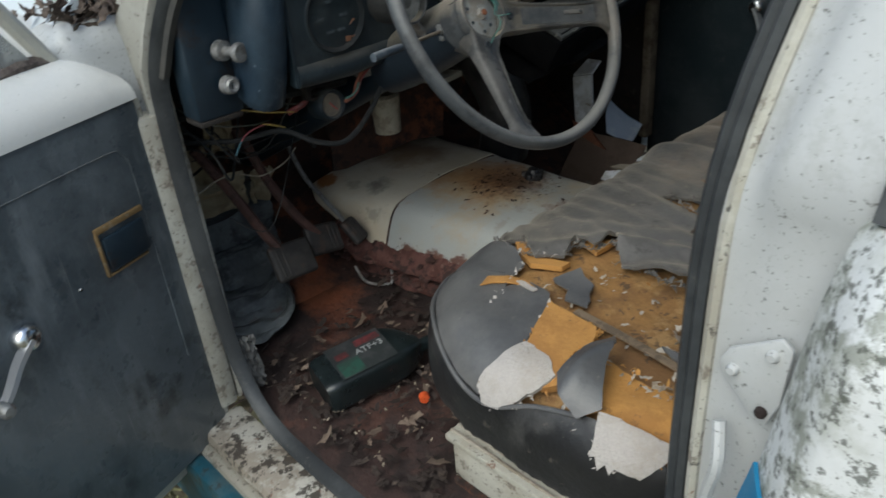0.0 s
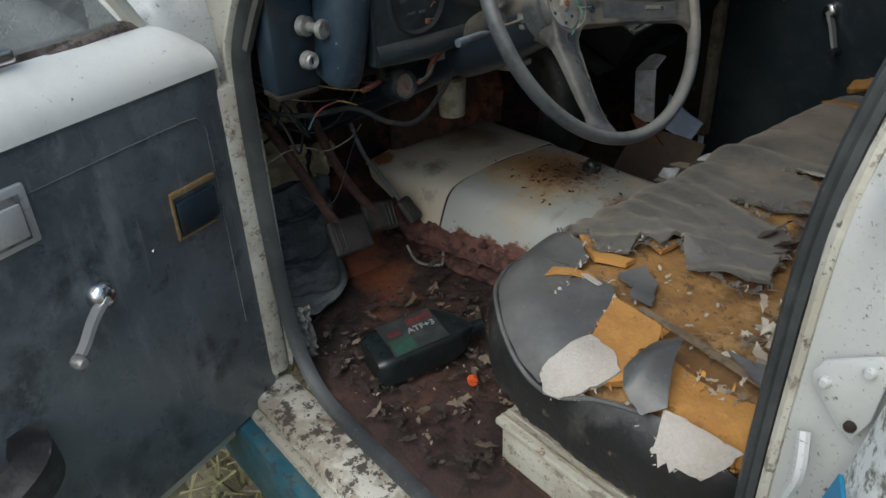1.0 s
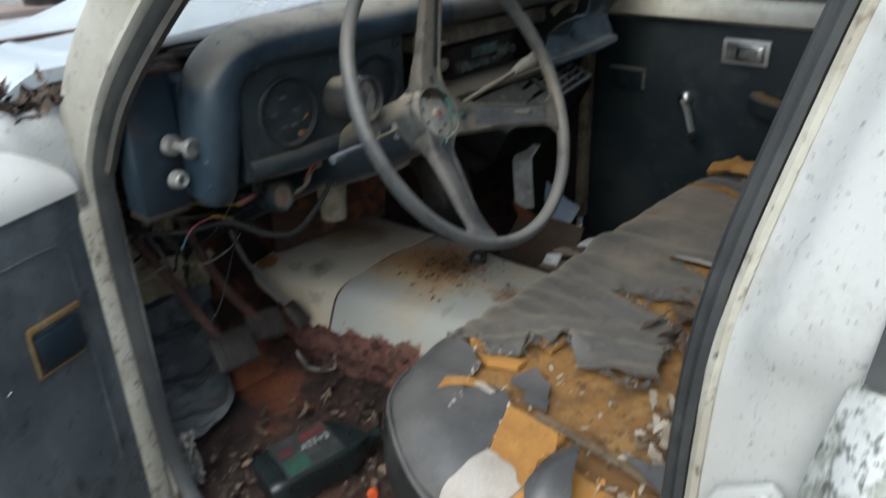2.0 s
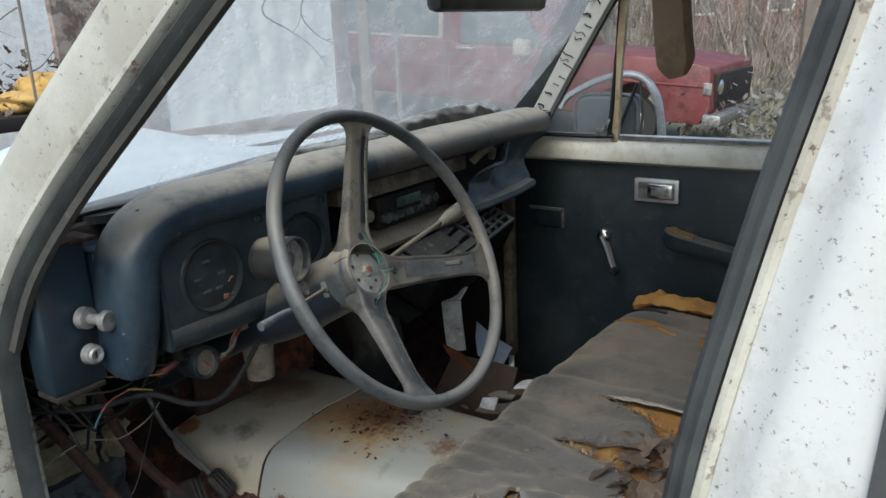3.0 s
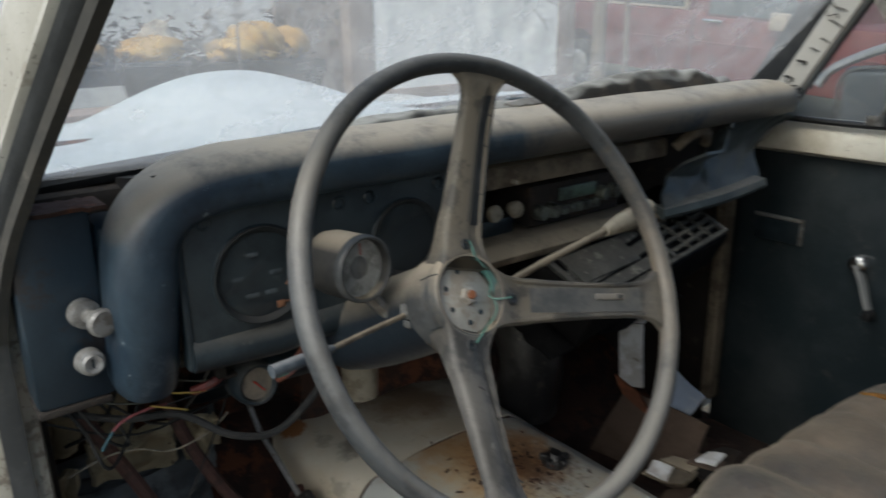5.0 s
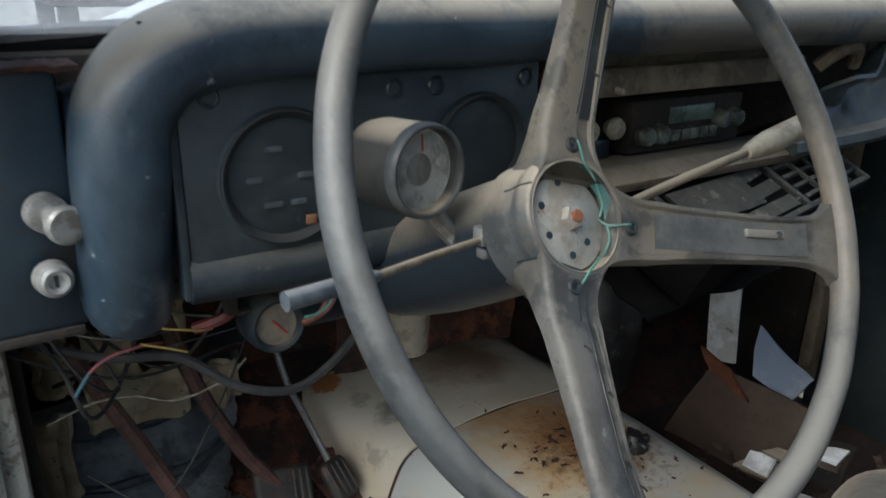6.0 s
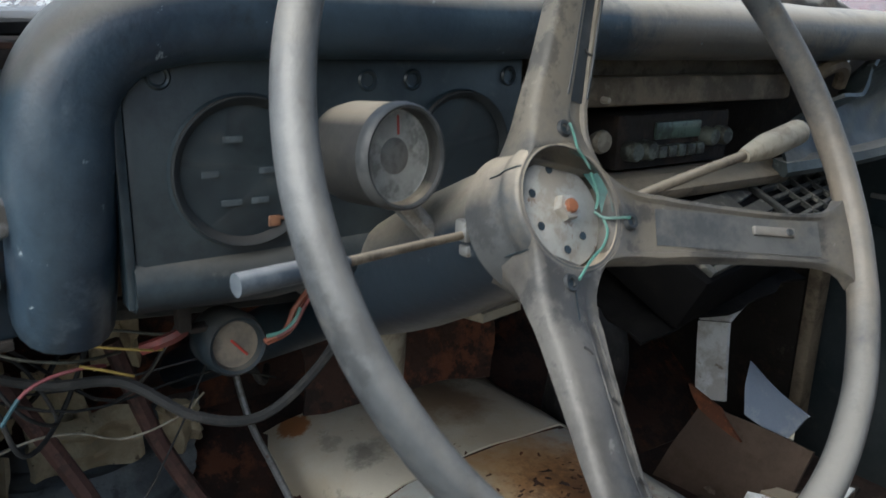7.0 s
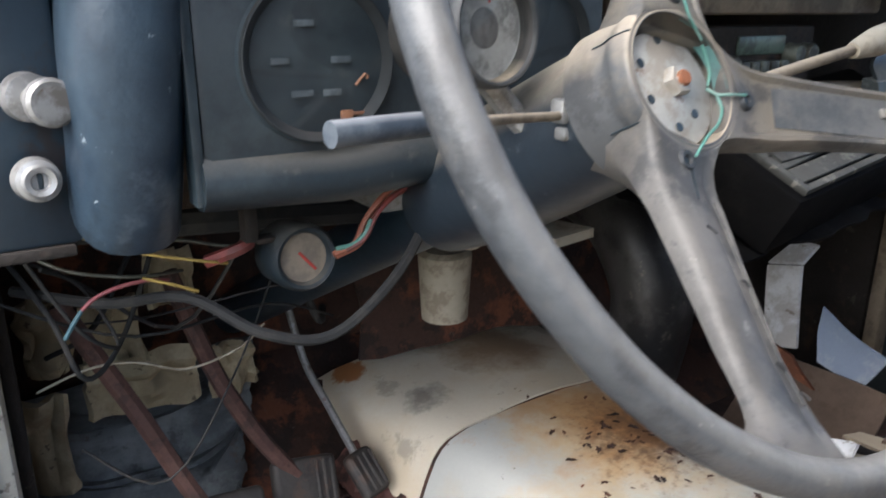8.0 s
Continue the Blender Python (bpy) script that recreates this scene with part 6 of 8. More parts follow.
part("cover_scrap", fill_outline([(0.42, 0.245), (0.47, 0.25), (0.52, 0.235), (0.52, 0.19), (0.49, 0.205), (0.455, 0.225)], cover_lift(0.012, 0.006, 18.0, False), 0.008, 0.003, 0.004, 11.0), vinyl_blue, bench)
part("slit_foam", fill_outline([(0.150, 0.232), (0.172, 0.252), (0.200, 0.258), (0.226, 0.248), (0.205, 0.247), (0.183, 0.238), (0.166, 0.222), (0.158, 0.208)], cover_lift(0.0095, 0.001, 20.0, False), 0.006, 0.002, 0.001, 12.0), foam_bright, bench, "orange foam in a curved slit")
part("cover_scrap", fill_outline([(0.190, 0.246), (0.206, 0.243), (0.226, 0.240), (0.228, 0.246), (0.210, 0.250), (0.196, 0.251)], cover_lift(0.012, 0.004, 19.0, False), 0.006, 0.003, 0.002, 11.5), fleece, bench)
def shreds(name, outline, count, size, seed, material, label):
    """Small torn slivers that stand off a ragged edge."""
    rg = random.Random(seed)
    bm = bmesh.new()
    for k in range(count):
        i = rg.randrange(len(outline) - 1)
        a, b = Vector(outline[i]), Vector(outline[i + 1])
        q = a.lerp(b, rg.random())
        t = rg.uniform(0, 6.28)
        l, w = rg.uniform(*size), rg.uniform(0.0008, 0.003)
        d = Vector((math.cos(t), math.sin(t)))
        n = Vector((-d.y, d.x)) * w
        h0, h1, h2 = 0.004, rg.uniform(0.004, 0.012), rg.uniform(0.0, 0.014)
        v = [bm.verts.new(seat_point(p.x, p.y, h)) for p, h in ((q - n, h0), (q + n, h0), (q + d * l * 0.5 + n * 0.8, h1), (q + d * l * 0.5 - n * 0.8, h1), (q + d * l + n * 0.3, h2))]
        bm.faces.new(v[:4])
        bm.faces.new((v[3], v[2], v[4]))
    part(name, thicken(bm, 0.0006), material, bench, label)


shreds("frayed_edge", MAIN[2:17], 150, (0.006, 0.020), 61, vinyl, "frayed vinyl shreds")
shreds("frayed_thread", MAIN[2:17] + NOSE[:14], 50, (0.004, 0.016), 62, fleece, "pale torn threads")
shreds("frayed_edge", MAIN[16:30], 120, (0.006, 0.022), 63, vinyl, "frayed vinyl shreds")
shreds("frayed_thread", WH1 + WH2[8:], 40, (0.004, 0.012), 64, fleece, "pale torn threads")
shreds("foam_shred", ORA + ORB + ORE, 130, (0.004, 0.012), 65, foam_bright, "orange foam crumbs along the tear")
# the tin seat riser with a ribbed top
riser = part("seat_riser", rbox((0.125, 0.158, 0.588), (0.60, 0.20, 0.676), 0.004), worn_cream, bench, "cream metal seat riser with rusty foot")
part("riser_flange", rbox((0.120, 0.148, 0.672), (0.60, 0.202, 0.684), 0.003), worn_cream, bench)
for k in range(3):
    part("riser_rib", rbox((0.122, 0.158 + 0.014 * k, 0.684), (0.60, 0.164 + 0.014 * k, 0.688), 0.0015, 1), pale_scrap, bench)
part("riser_foot", rbox((0.13, 0.150, 0.583), (0.60, 0.16, 0.597), 0.003), rust, bench)

# ---- doors ----
# passenger door, shut
pd = part("passenger_door", rbox((-0.36, 1.422, 0.56), (0.80, 1.47, 1.236), 0.006), panel_black, truck, "black vinyl passenger door panel with a cream belt")
part("door_belt", extrude_profile([(1.47, 1.232), (1.418, 1.234), (1.402, 1.243), (1.398, 1.258), (1.404, 1.282), (1.416, 1.298), (1.47, 1.302)], -0.36, 0.80), belt_cream, pd, "cream painted window belt")
pd.children[0].matrix_basis = Matrix(((0, 1, 0, 0), (1, 0, 0, 0), (0, 0, 1, 0), (0, 0, 0, 1)))
part("door_skin", rbox((-0.38, 1.47, 0.52), (0.80, 1.50, 1.29), 0.01), white_paint, pd)
esc = part("handle_escutcheon", rbox((0.008, 1.412, 1.143), (0.122, 1.424, 1.203), 0.006), dull_chrome, pd, "chrome recessed inside handle")
part("handle_cup", rbox((0.020, 1.4095, 1.152), (0.112, 1.413, 1.194), 0.004), dull_metal, esc)
part("handle_lever", rbox((0.045, 1.404, 1.155), (0.108, 1.411, 1.191), 0.004), chrome, esc)
part("handle_dimple", rbox((0.055, 1.4025, 1.163), (0.098, 1.405, 1.183), 0.003), dull_metal, esc)


crank_metal = surface("dull_chrome", (0.55, 0.56, 0.57), 0.35, 0.75, layers=(((0.25, 0.22, 0.19), 50, 0.58, 0.70, 0.6),), grain=0.08, bump=0.08)


def crank(name, m, parent, label):
    c = part(name, lathe([(0, 0.022), (0.012, 0.021), (0.018, 0.016), (0.021, 0.006), (0.021, 0.0)], m, 24), chrome, parent, label)
    part("crank_arm", sweep(curve_pts([m @ Vector(q) for q in ((0, 0, 0.014), (0, -0.035, 0.018), (0, -0.070, 0.030), (0, -0.092, 0.034))], 4), [(-0.010, -0.003), (0.010, -0.003), (0.008, 0.004), (-0.008, 0.004)], scale=lambda t: 1 - 0.20 * t), crank_metal, c)
    part("crank_knob", lathe([(0, 0.052), (0.008, 0.050), (0.011, 0.044), (0.0105, 0.030), (0.006, 0.026)], m @ Matrix.Translation((0, -0.094, 0.002)), 18), dull_metal, c)


crank("window_crank", axes((-0.072, 1.422, 1.043), (0, -1, 0)) @ Matrix.Rotation(radians(28), 4, "Z"), pd, "chrome window crank")
for o in pd.children:
    if o.name.startswith("window_crank"):
        o.children[1].data.materials[0] = vinyl_black
part("ashtray_frame", join(rbox((-0.295, 1.417, 1.096), (-0.190, 1.424, 1.104), 0.002), rbox((-0.196, 1.417, 1.048), (-0.190, 1.424, 1.10), 0.002)), dull_metal, pd)
part("ashtray", rbox((-0.292, 1.414, 1.05), (-0.196, 1.423, 1.096), 0.004), dial_black, pd, "black ashtray in the door")
arm = part("armrest", sweep(curve_pts([(0.108, 1.412, 1.068), (0.12, 1.390, 1.062), (0.20, 1.378, 1.050), (0.36, 1.372, 1.028), (0.62, 1.372, 1.01)], 6), [(-0.018, -0.020), (0.018, -0.018), (0.022, 0.0), (0.014, 0.018), (-0.016, 0.018)]), panel_black, pd, "black armrest with worn tan tip")
part("armrest_tip", sweep(curve_pts([(0.106, 1.412, 1.082), (0.125, 1.392, 1.080), (0.175, 1.382, 1.072)], 6), [(-0.012, -0.008), (0.012, -0.008), (0.012, 0.004), (-0.012, 0.004)]), brass_trim, arm)
vent_tan = surface("flaking_tan_bar_paint", (0.50, 0.41, 0.27), 0.6, layers=(((0.30, 0.22, 0.13), 16, 0.48, 0.66, 0.7), ((0.08, 0.06, 0.04), 50, 0.60, 0.68, 0.7)), grain=0.15, bump=0.15)
vent = part("vent_bar", sweep([(-0.045, 1.418, 1.29), (-0.02, 1.372, 1.46), (0.014, 1.325, 1.66)], [(-0.008, -0.008), (0.008, -0.008), (0.008, 0.008), (-0.008, 0.008)]), vent_tan, pd, "tan vent window divider bar")
part("vent_frame", tube([(-0.25, 1.40, 1.306), (-0.06, 1.40, 1.306), (-0.052, 1.398, 1.325), (-0.02, 1.36, 1.50), (0.0, 1.33, 1.63)], 0.006, 8), gasket_black, pd)
part("vent_frame", tube([(-0.265, 1.40, 1.31), (-0.16, 1.372, 1.44), (-0.02, 1.325, 1.63)], 0.013, 10), gasket_black, pd)
g = part("vent_glass", prism([(-0.26, 1.305), (-0.05, 1.305), (-0.01, 1.65)], 0.004, m=Matrix(((1, 0, 0, 0), (0, -0.27, -0.96, 1.41 + 0.27 * 1.30), (0, 1, 0, 0), (0, 0, 0, 1)))), side_glass, pd, "vent window glass")
g.visible_shadow = False
part("vent_latch", join(rbox((-0.09, 1.392, 1.306), (-0.06, 1.40, 1.325), 0.003), tube([(-0.07, 1.392, 1.316), (-0.055, 1.385, 1.335), (-0.05, 1.388, 1.35)], 0.004, 6)), dull_metal, pd)
part("window_channel", sweep([(-0.04, 1.412, 1.302), (0.80, 1.412, 1.299)], [(-0.004, -0.004), (0.004, -0.004), (0.004, 0.004), (-0.004, 0.004)]), dull_metal, pd)
part("door_top_frame", tube([(0.03, 1.315, 1.72), (0.3, 1.312, 1.76), (0.78, 1.312, 1.77)], 0.014, 8), rubber, pd)
part("door_post", rbox((0.74, 1.33, 1.25), (0.82, 1.44, 1.78), 0.02), white_paint, truck)
part("jamb_strip", rbox((-0.355, 1.37, 0.66), (-0.33, 1.405, 1.16), 0.004), tan_panel, truck)

# driver's door, swung open about its hinge
HINGE = Vector((-0.345, 0.0, 0.0))
ang = radians(-70)
DR = Matrix.Translation(HINGE) @ Matrix.Rotation(ang, 4, "Z")   # local x runs along the door, local y points through it to the cab side


def door_box(lo, hi, bevel=0.004, seg=2):
    return rbox(lo, hi, bevel, seg, m=DR)


dd = part("driver_door", door_box((0.0, -0.030, 0.515), (0.90, 0.0, 1.172), 0.008), door_vinyl, truck, "open driver's door with a scuffed black panel and white belt")


def belt(u, v):
    x = 0.0 + 0.90 * u
    a = v * math.pi * 0.62
    y = 0.004 - 0.11 * (1 - math.cos(a)) / (1 - math.cos(math.pi * 0.62))
    z = 1.172 + 0.072 * math.sin(a) / 1.0
    nose = max(0.0, 1 - x / 0.06)
    return DR @ Vector((x, y, z - 0.05 * nose ** 2 * v))


belt_white = surface("spotted_white_belt_paint", (0.76, 0.75, 0.71), 0.42, layers=(((0.60, 0.60, 0.57), 4, 0.45, 0.7, 0.5), ((0.06, 0.055, 0.05), 95, 0.65, 0.68, 0.85), ((0.33, 0.17, 0.07), 9, 0.66, 0.74, 0.7), (RUST, 40, 0.69, 0.72, 0.8)), grain=0.05, bump=0.06)
part("door_belt", sheet(belt, 40, 16, 0.006), belt_white, dd, "white door top with rust spots")
part("door_skin", door_box((-0.02, -0.125, 0.42), (0.93, -0.105, 1.22), 0.02), white_paint, dd)
part("door_edge", door_box((-0.012, -0.108, 0.47), (0.0, -0.004, 1.17), 0.006), worn_cream, dd, "worn cream door edge")
part("door_bottom", door_box((0.0, -0.108, 0.47), (0.90, -0.03, 0.52), 0.006), cream, dd)
part("panel_crease", tube([DR @ Vector(q) for q in ((0.045, 0.001, 0.72), (0.045, 0.002, 1.06), (0.047, 0.002, 1.085), (0.055, 0.002, 1.103), (0.075, 0.0018, 1.112), (0.20, 0.0012, 1.112), (0.34, 0.0002, 1.109))], 0.0011, 6), door_vinyl, dd)
e2 = part("handle_escutcheon", door_box((0.345, 0.0, 1.048), (0.46, 0.010, 1.130), 0.006), dull_chrome, dd, "chrome recessed inside handle")
part("handle_cup", door_box((0.358, 0.010, 1.058), (0.447, 0.0125, 1.120), 0.004), dull_metal, e2)
part("handle_lever", door_box((0.362, 0.012, 1.064), (0.415, 0.018, 1.110), 0.004), dull_chrome, e2)
crank("window_crank", DR @ axes((0.293, 0.0, 0.930), (0, 1, 0)) @ Matrix.Rotation(radians(-56), 4, "Z"), dd, "chrome window crank")
part("ashtray_frame", join(join(door_box((0.050, 0.0, 1.008), (0.142, 0.006, 1.018), 0.002), door_box((0.137, 0.0, 0.938), (0.143, 0.005, 1.010), 0.002)), door_box((0.060, 0.0, 0.936), (0.142, 0.004, 0.940), 0.0015)), brass_trim, dd, "worn gold ashtray frame")
part("ashtray", door_box((0.056, 0.0, 0.945), (0.135, 0.009, 1.000), 0.006), navy_flat, dd, "dark blue ashtray drawer")
part("armrest", sweep(curve_pts([DR @ Vector(q) for q in ((0.455, 0.0, 0.785), (0.475, 0.045, 0.780), (0.53, 0.055, 0.765), (0.65, 0.055, 0.735), (0.84, 0.05, 0.715))], 6), [(-0.03, -0.025), (0.025, -0.03), (0.03, 0.0), (0.02, 0.025), (-0.025, 0.025)]), vinyl_black, dd, "black padded armrest")
part("screw", lathe([(0, 0.002), (0.002, 0.002), (0.003, 0)], DR @ axes((0.19, 0.001, 0.945), (0, 1, 0)), 8), chrome, dd)
brown_rubber = surface("dusty_brown_rubber", (0.085, 0.062, 0.056), 0.8, layers=(((0.20, 0.17, 0.145), 20, 0.46, 0.64, 0.7), ((0.03, 0.025, 0.022), 45, 0.52, 0.64, 0.7)), grain=0.25, bump=0.3)
part("vent_window_frame", tube([DR @ Vector(q) for q in ((0.06, -0.075, 1.235), (0.12, -0.07, 1.25), (0.38, -0.07, 1.248), (0.385, -0.07, 1.60))], 0.010, 8, smooth=3), brown_rubber, dd, "metal vent window frame")
part("vent_rubber", sweep(curve_pts([DR @ Vector(q) for q in ((0.05, -0.088, 1.232), (0.12, -0.085, 1.244), (0.40, -0.085, 1.246), (0.88, -0.085, 1.246))], 5), [(-0.018, -0.006), (0.018, -0.006), (0.013, 0.006), (-0.013, 0.006)]), brown_rubber, dd, "dusty brown rubber under the vent window")
part("vent_window_frame", tube([DR @ Vector(q) for q in ((0.06, -0.075, 1.235), (0.16, -0.06, 1.38), (0.30, -0.05, 1.56), (0.36, -0.05, 1.62))], 0.012, 8, smooth=3), cream, dd)
part("window_frame", tube([DR @ Vector(q) for q in ((0.36, -0.05, 1.62), (0.5, -0.05, 1.68), (0.86, -0.05, 1.70), (0.90, -0.06, 1.25))], 0.014, 8, smooth=4), cream, dd)
part("vent_latch", join(tube([DR @ Vector(q) for q in ((0.30, -0.06, 1.255), (0.30, -0.045, 1.30), (0.31, -0.04, 1.325), (0.335, -0.042, 1.33), (0.345, -0.05, 1.31), (0.345, -0.06, 1.262))], 0.005, 6), door_box((0.27, -0.07, 1.25), (0.37, -0.05, 1.268), 0.004)), chrome, dd, "chrome vent latch")
g = part("vent_glass", prism([(0.10, 1.255), (0.38, 1.255), (0.38, 1.60), (0.335, 1.60)], 0.004, m=DR @ Matrix(((1, 0, 0, 0), (0, 0, 1, -0.068), (0, 1, 0, 0), (0, 0, 0, 1)))), dirty_glass, dd, "dirty vent glass")
g.visible_shadow = False

# ---- pedals, mat, wires ----
red_rust = surface("red_rust_steel", (0.060, 0.029, 0.024), 0.8, layers=(((0.11, 0.055, 0.042), 20, 0.48, 0.66, 0.6), ((0.03, 0.018, 0.014), 40, 0.52, 0.64, 0.7)), grain=0.3, bump=0.4)
pedal_rubber = surface("worn_pedal_rubber", (0.022, 0.020, 0.019), 0.65, layers=(((0.046, 0.042, 0.038), 18, 0.46, 0.66, 0.65), ((0.07, 0.042, 0.030), 30, 0.55, 0.66, 0.6)), grain=0.3, bump=0.3)


def pedal(name, place, turn, half_w, half_h, ribs, arm, label):
    """A rubber pad with a rounded edge and a few ribs, on a bent steel arm."""
    m = Matrix.Translation(place) @ Euler([radians(q) for q in turn]).to_matrix().to_4x4()
    p = part(name, rbox((-0.009, -half_w, -half_h), (0.009, half_w, half_h), 0.010, 3, m=m), pedal_rubber, truck, label)
    for y in ribs:
        part("pedal_rib", rbox((0.008, y - 0.0026, -half_h * 0.8), (0.0112, y + 0.0026, half_h * 0.8), 0.002, 1, m=m), pedal_rubber, p)
    if arm:
        part("pedal_arm", tube(arm, 0.010, 8), red_rust, p)
    return p


pedal("clutch_pedal", (-0.405, 0.235, 0.757), (-10, -34, 10), 0.048, 0.037, (-0.034, -0.020), ((-0.46, 0.115, 1.02), (-0.445, 0.149, 0.945), (-0.44, 0.174, 0.888), (-0.435, 0.192, 0.842), (-0.425, 0.212, 0.795), (-0.414, 0.228, 0.765)), "worn brown-black clutch pedal on a rusty arm")
pedal("brake_pedal", (-0.462, 0.348, 0.736), (-14, -34, 10), 0.042, 0.033, (0.014, 0.024, 0.034), ((-0.50, 0.225, 1.02), (-0.49, 0.255, 0.915), (-0.485, 0.279, 0.855), (-0.48, 0.302, 0.808), (-0.474, 0.325, 0.770), (-0.468, 0.342, 0.745)), "worn brake pedal on a rusty arm")
ap = pedal("accelerator_pedal", (-0.474, 0.436, 0.714), (0, -42, 20), 0.022, 0.031, (-0.015, -0.005, 0.005, 0.015), None, "small ribbed accelerator pedal")
part("pedal_rod", tube([(-0.66, 0.405, 0.93), (-0.615, 0.414, 0.825), (-0.56, 0.424, 0.775), (-0.49, 0.434, 0.722)], 0.0052, 8), dull_metal, ap, "thin grey pedal rod")
part("floor_bracket", tube([(-0.475, 0.425, 0.625), (-0.450, 0.422, 0.606), (-0.425, 0.424, 0.600), (-0.390, 0.446, 0.600), (-0.384, 0.456, 0.606), (-0.404, 0.474, 0.622)], 0.0034, 8), dull_metal, truck, "bent metal rod on the floor")


def mat_sheet(u, v):
    """Rubber mat lying up the toe board: folds across it, a rounded lower edge and curled sides."""
    w = 2 * v - 1
    x = -0.408 - 0.345 * u - 0.085 * abs(w) ** 3 * (1 - u) - 0.012 * w
    y = 0.075 + (0.190 + 0.13 * u) * v + 0.010 * noise.noise(Vector((u * 5, v * 2, 4)))
    base = 0.603 + 0.20 * max(0.0, (-0.50 - x) / 0.27) ** 1.1
    fold = math.sin(u * 25 + 0.9 * w + 1.4 * noise.noise(Vector((u * 3, v * 2, 6))))
    curl = 0.022 * max(0.0, -w - 0.3) ** 1.5 + 0.012 * max(0.0, w - 0.6)
    return (x, y, base + 0.011 * fold * abs(fold) + 0.012 + curl + 0.010 * noise.noise(Vector((u * 4, v * 4, 8))) + 0.0016 * math.sin(u * 130 + 3 * w))


floor_mat = part("floor_mat", sheet(mat_sheet, 70, 60, 0.006), mat_rubber, None, "folded grey-black rubber floor mat on the toe board")
tagged(floor_mat, category="floor mat")
scrap = part("carpet_scrap", sheet(lambda u, v: (-0.30 + 0.018 * noise.noise(Vector((u * 9, v * 9, 0))) - 0.01 * v, 0.040 + 0.035 * u + 0.006 * noise.noise(Vector((v * 30, u * 5, 2))) * u, 0.60 + 0.11 * v), 8, 14, 0.003), grey_fuzz, None, "ragged grey carpet scrap beside the door sill")
tagged(scrap, category="carpet scrap")

wire_dull = surface("dull_green_wire", (0.065, 0.068, 0.052), 0.6, layers=(((0.03, 0.028, 0.022), 40, 0.48, 0.66, 0.7),), grain=0.2)
WIRES = ((cable, 0.0045, ((-0.40, 0.08, 1.06), (-0.33, 0.14, 1.06), (-0.27, 0.19, 1.075), (-0.235, 0.235, 1.048), (-0.23, 0.29, 1.035), (-0.225, 0.345, 1.075), (-0.20, 0.365, 1.14), (-0.19, 0.362, 1.20))),
         (wire_pink, 0.0015, ((-0.27, 0.117, 1.080), (-0.27, 0.126, 1.087), (-0.27, 0.140, 1.092), (-0.27, 0.162, 1.094), (-0.28, 0.180, 1.088))),
         (wire_teal, 0.0017, ((-0.272, 0.104, 1.060), (-0.271, 0.110, 1.070), (-0.27, 0.117, 1.080))),
         (wire_yellow, 0.0012, ((-0.27, 0.160, 1.096), (-0.268, 0.180, 1.088), (-0.27, 0.199, 1.078))),
         (wire_orange, 0.0024, ((-0.22, 0.290, 1.106), (-0.22, 0.308, 1.112), (-0.22, 0.318, 1.130), (-0.22, 0.338, 1.149), (-0.22, 0.363, 1.158), (-0.215, 0.39, 1.166))),
         (wire_orange, 0.0024, ((-0.223, 0.293, 1.103), (-0.222, 0.313, 1.110), (-0.221, 0.324, 1.129), (-0.219, 0.342, 1.145), (-0.217, 0.366, 1.154), (-0.213, 0.392, 1.162))),
         (wire_red, 0.0020, ((-0.218, 0.300, 1.108), (-0.216, 0.315, 1.116), (-0.217, 0.327, 1.134), (-0.216, 0.345, 1.148), (-0.213, 0.366, 1.156), (-0.21, 0.392, 1.164))),
         (wire_green, 0.0019, ((-0.22, 0.292, 1.110), (-0.218, 0.306, 1.112), (-0.217, 0.316, 1.120), (-0.217, 0.321, 1.130))),
         (wire_yellow, 0.0011, ((-0.29, 0.12, 1.13), (-0.26, 0.16, 1.118), (-0.25, 0.20, 1.108), (-0.26, 0.22, 1.10))),
         (wire_dull, 0.0013, ((-0.28, 0.14, 1.12), (-0.26, 0.18, 1.125), (-0.255, 0.22, 1.115), (-0.27, 0.25, 1.11))),
         (wire_red, 0.0052, ((-0.262, 0.205, 1.103), (-0.255, 0.216, 1.108), (-0.250, 0.228, 1.113), (-0.252, 0.236, 1.116))),
         (cable, 0.0024, ((-0.42, 0.06, 1.12), (-0.36, 0.10, 1.05), (-0.35, 0.12, 0.99), (-0.40, 0.16, 1.0), (-0.42, 0.20, 1.08))),
         (wire_pale, 0.0013, ((-0.42, 0.085, 0.955), (-0.42, 0.130, 0.967), (-0.42, 0.171, 0.963), (-0.42, 0.216, 0.944), (-0.42, 0.269, 0.953), (-0.42, 0.298, 0.974))),
         (cable, 0.0018, ((-0.34, 0.09, 1.10), (-0.33, 0.12, 1.04), (-0.36, 0.15, 1.01), (-0.38, 0.13, 1.06), (-0.35, 0.10, 1.09))),
         (cable, 0.005, ((-0.55, 0.30, 1.10), (-0.50, 0.36, 1.0), (-0.52, 0.40, 0.92), (-0.60, 0.44, 0.9))),
         (wire_dull, 0.0014, ((-0.40, 0.05, 1.15), (-0.34, 0.10, 1.10), (-0.30, 0.15, 1.09), (-0.32, 0.20, 1.08))))
harness = part("wiring_harness", tube([(-0.44, 0.05, 1.10), (-0.36, 0.13, 1.115), (-0.31, 0.25, 1.12), (-0.33, 0.42, 1.10)], 0.012, 8), cable, truck, "tangle of loose wires and cables under the dash")
for mt, r, pts in WIRES:
    part("wire", tube(pts, r, 7), mt, harness)
insulation = surface("yellowed_insulation", (0.40, 0.34, 0.225), 0.9, layers=(((0.24, 0.19, 0.115), 8, 0.47, 0.66, 0.7), ((0.07, 0.05, 0.035), 40, 0.62, 0.68, 0.8)), grain=0.25, bump=0.6)
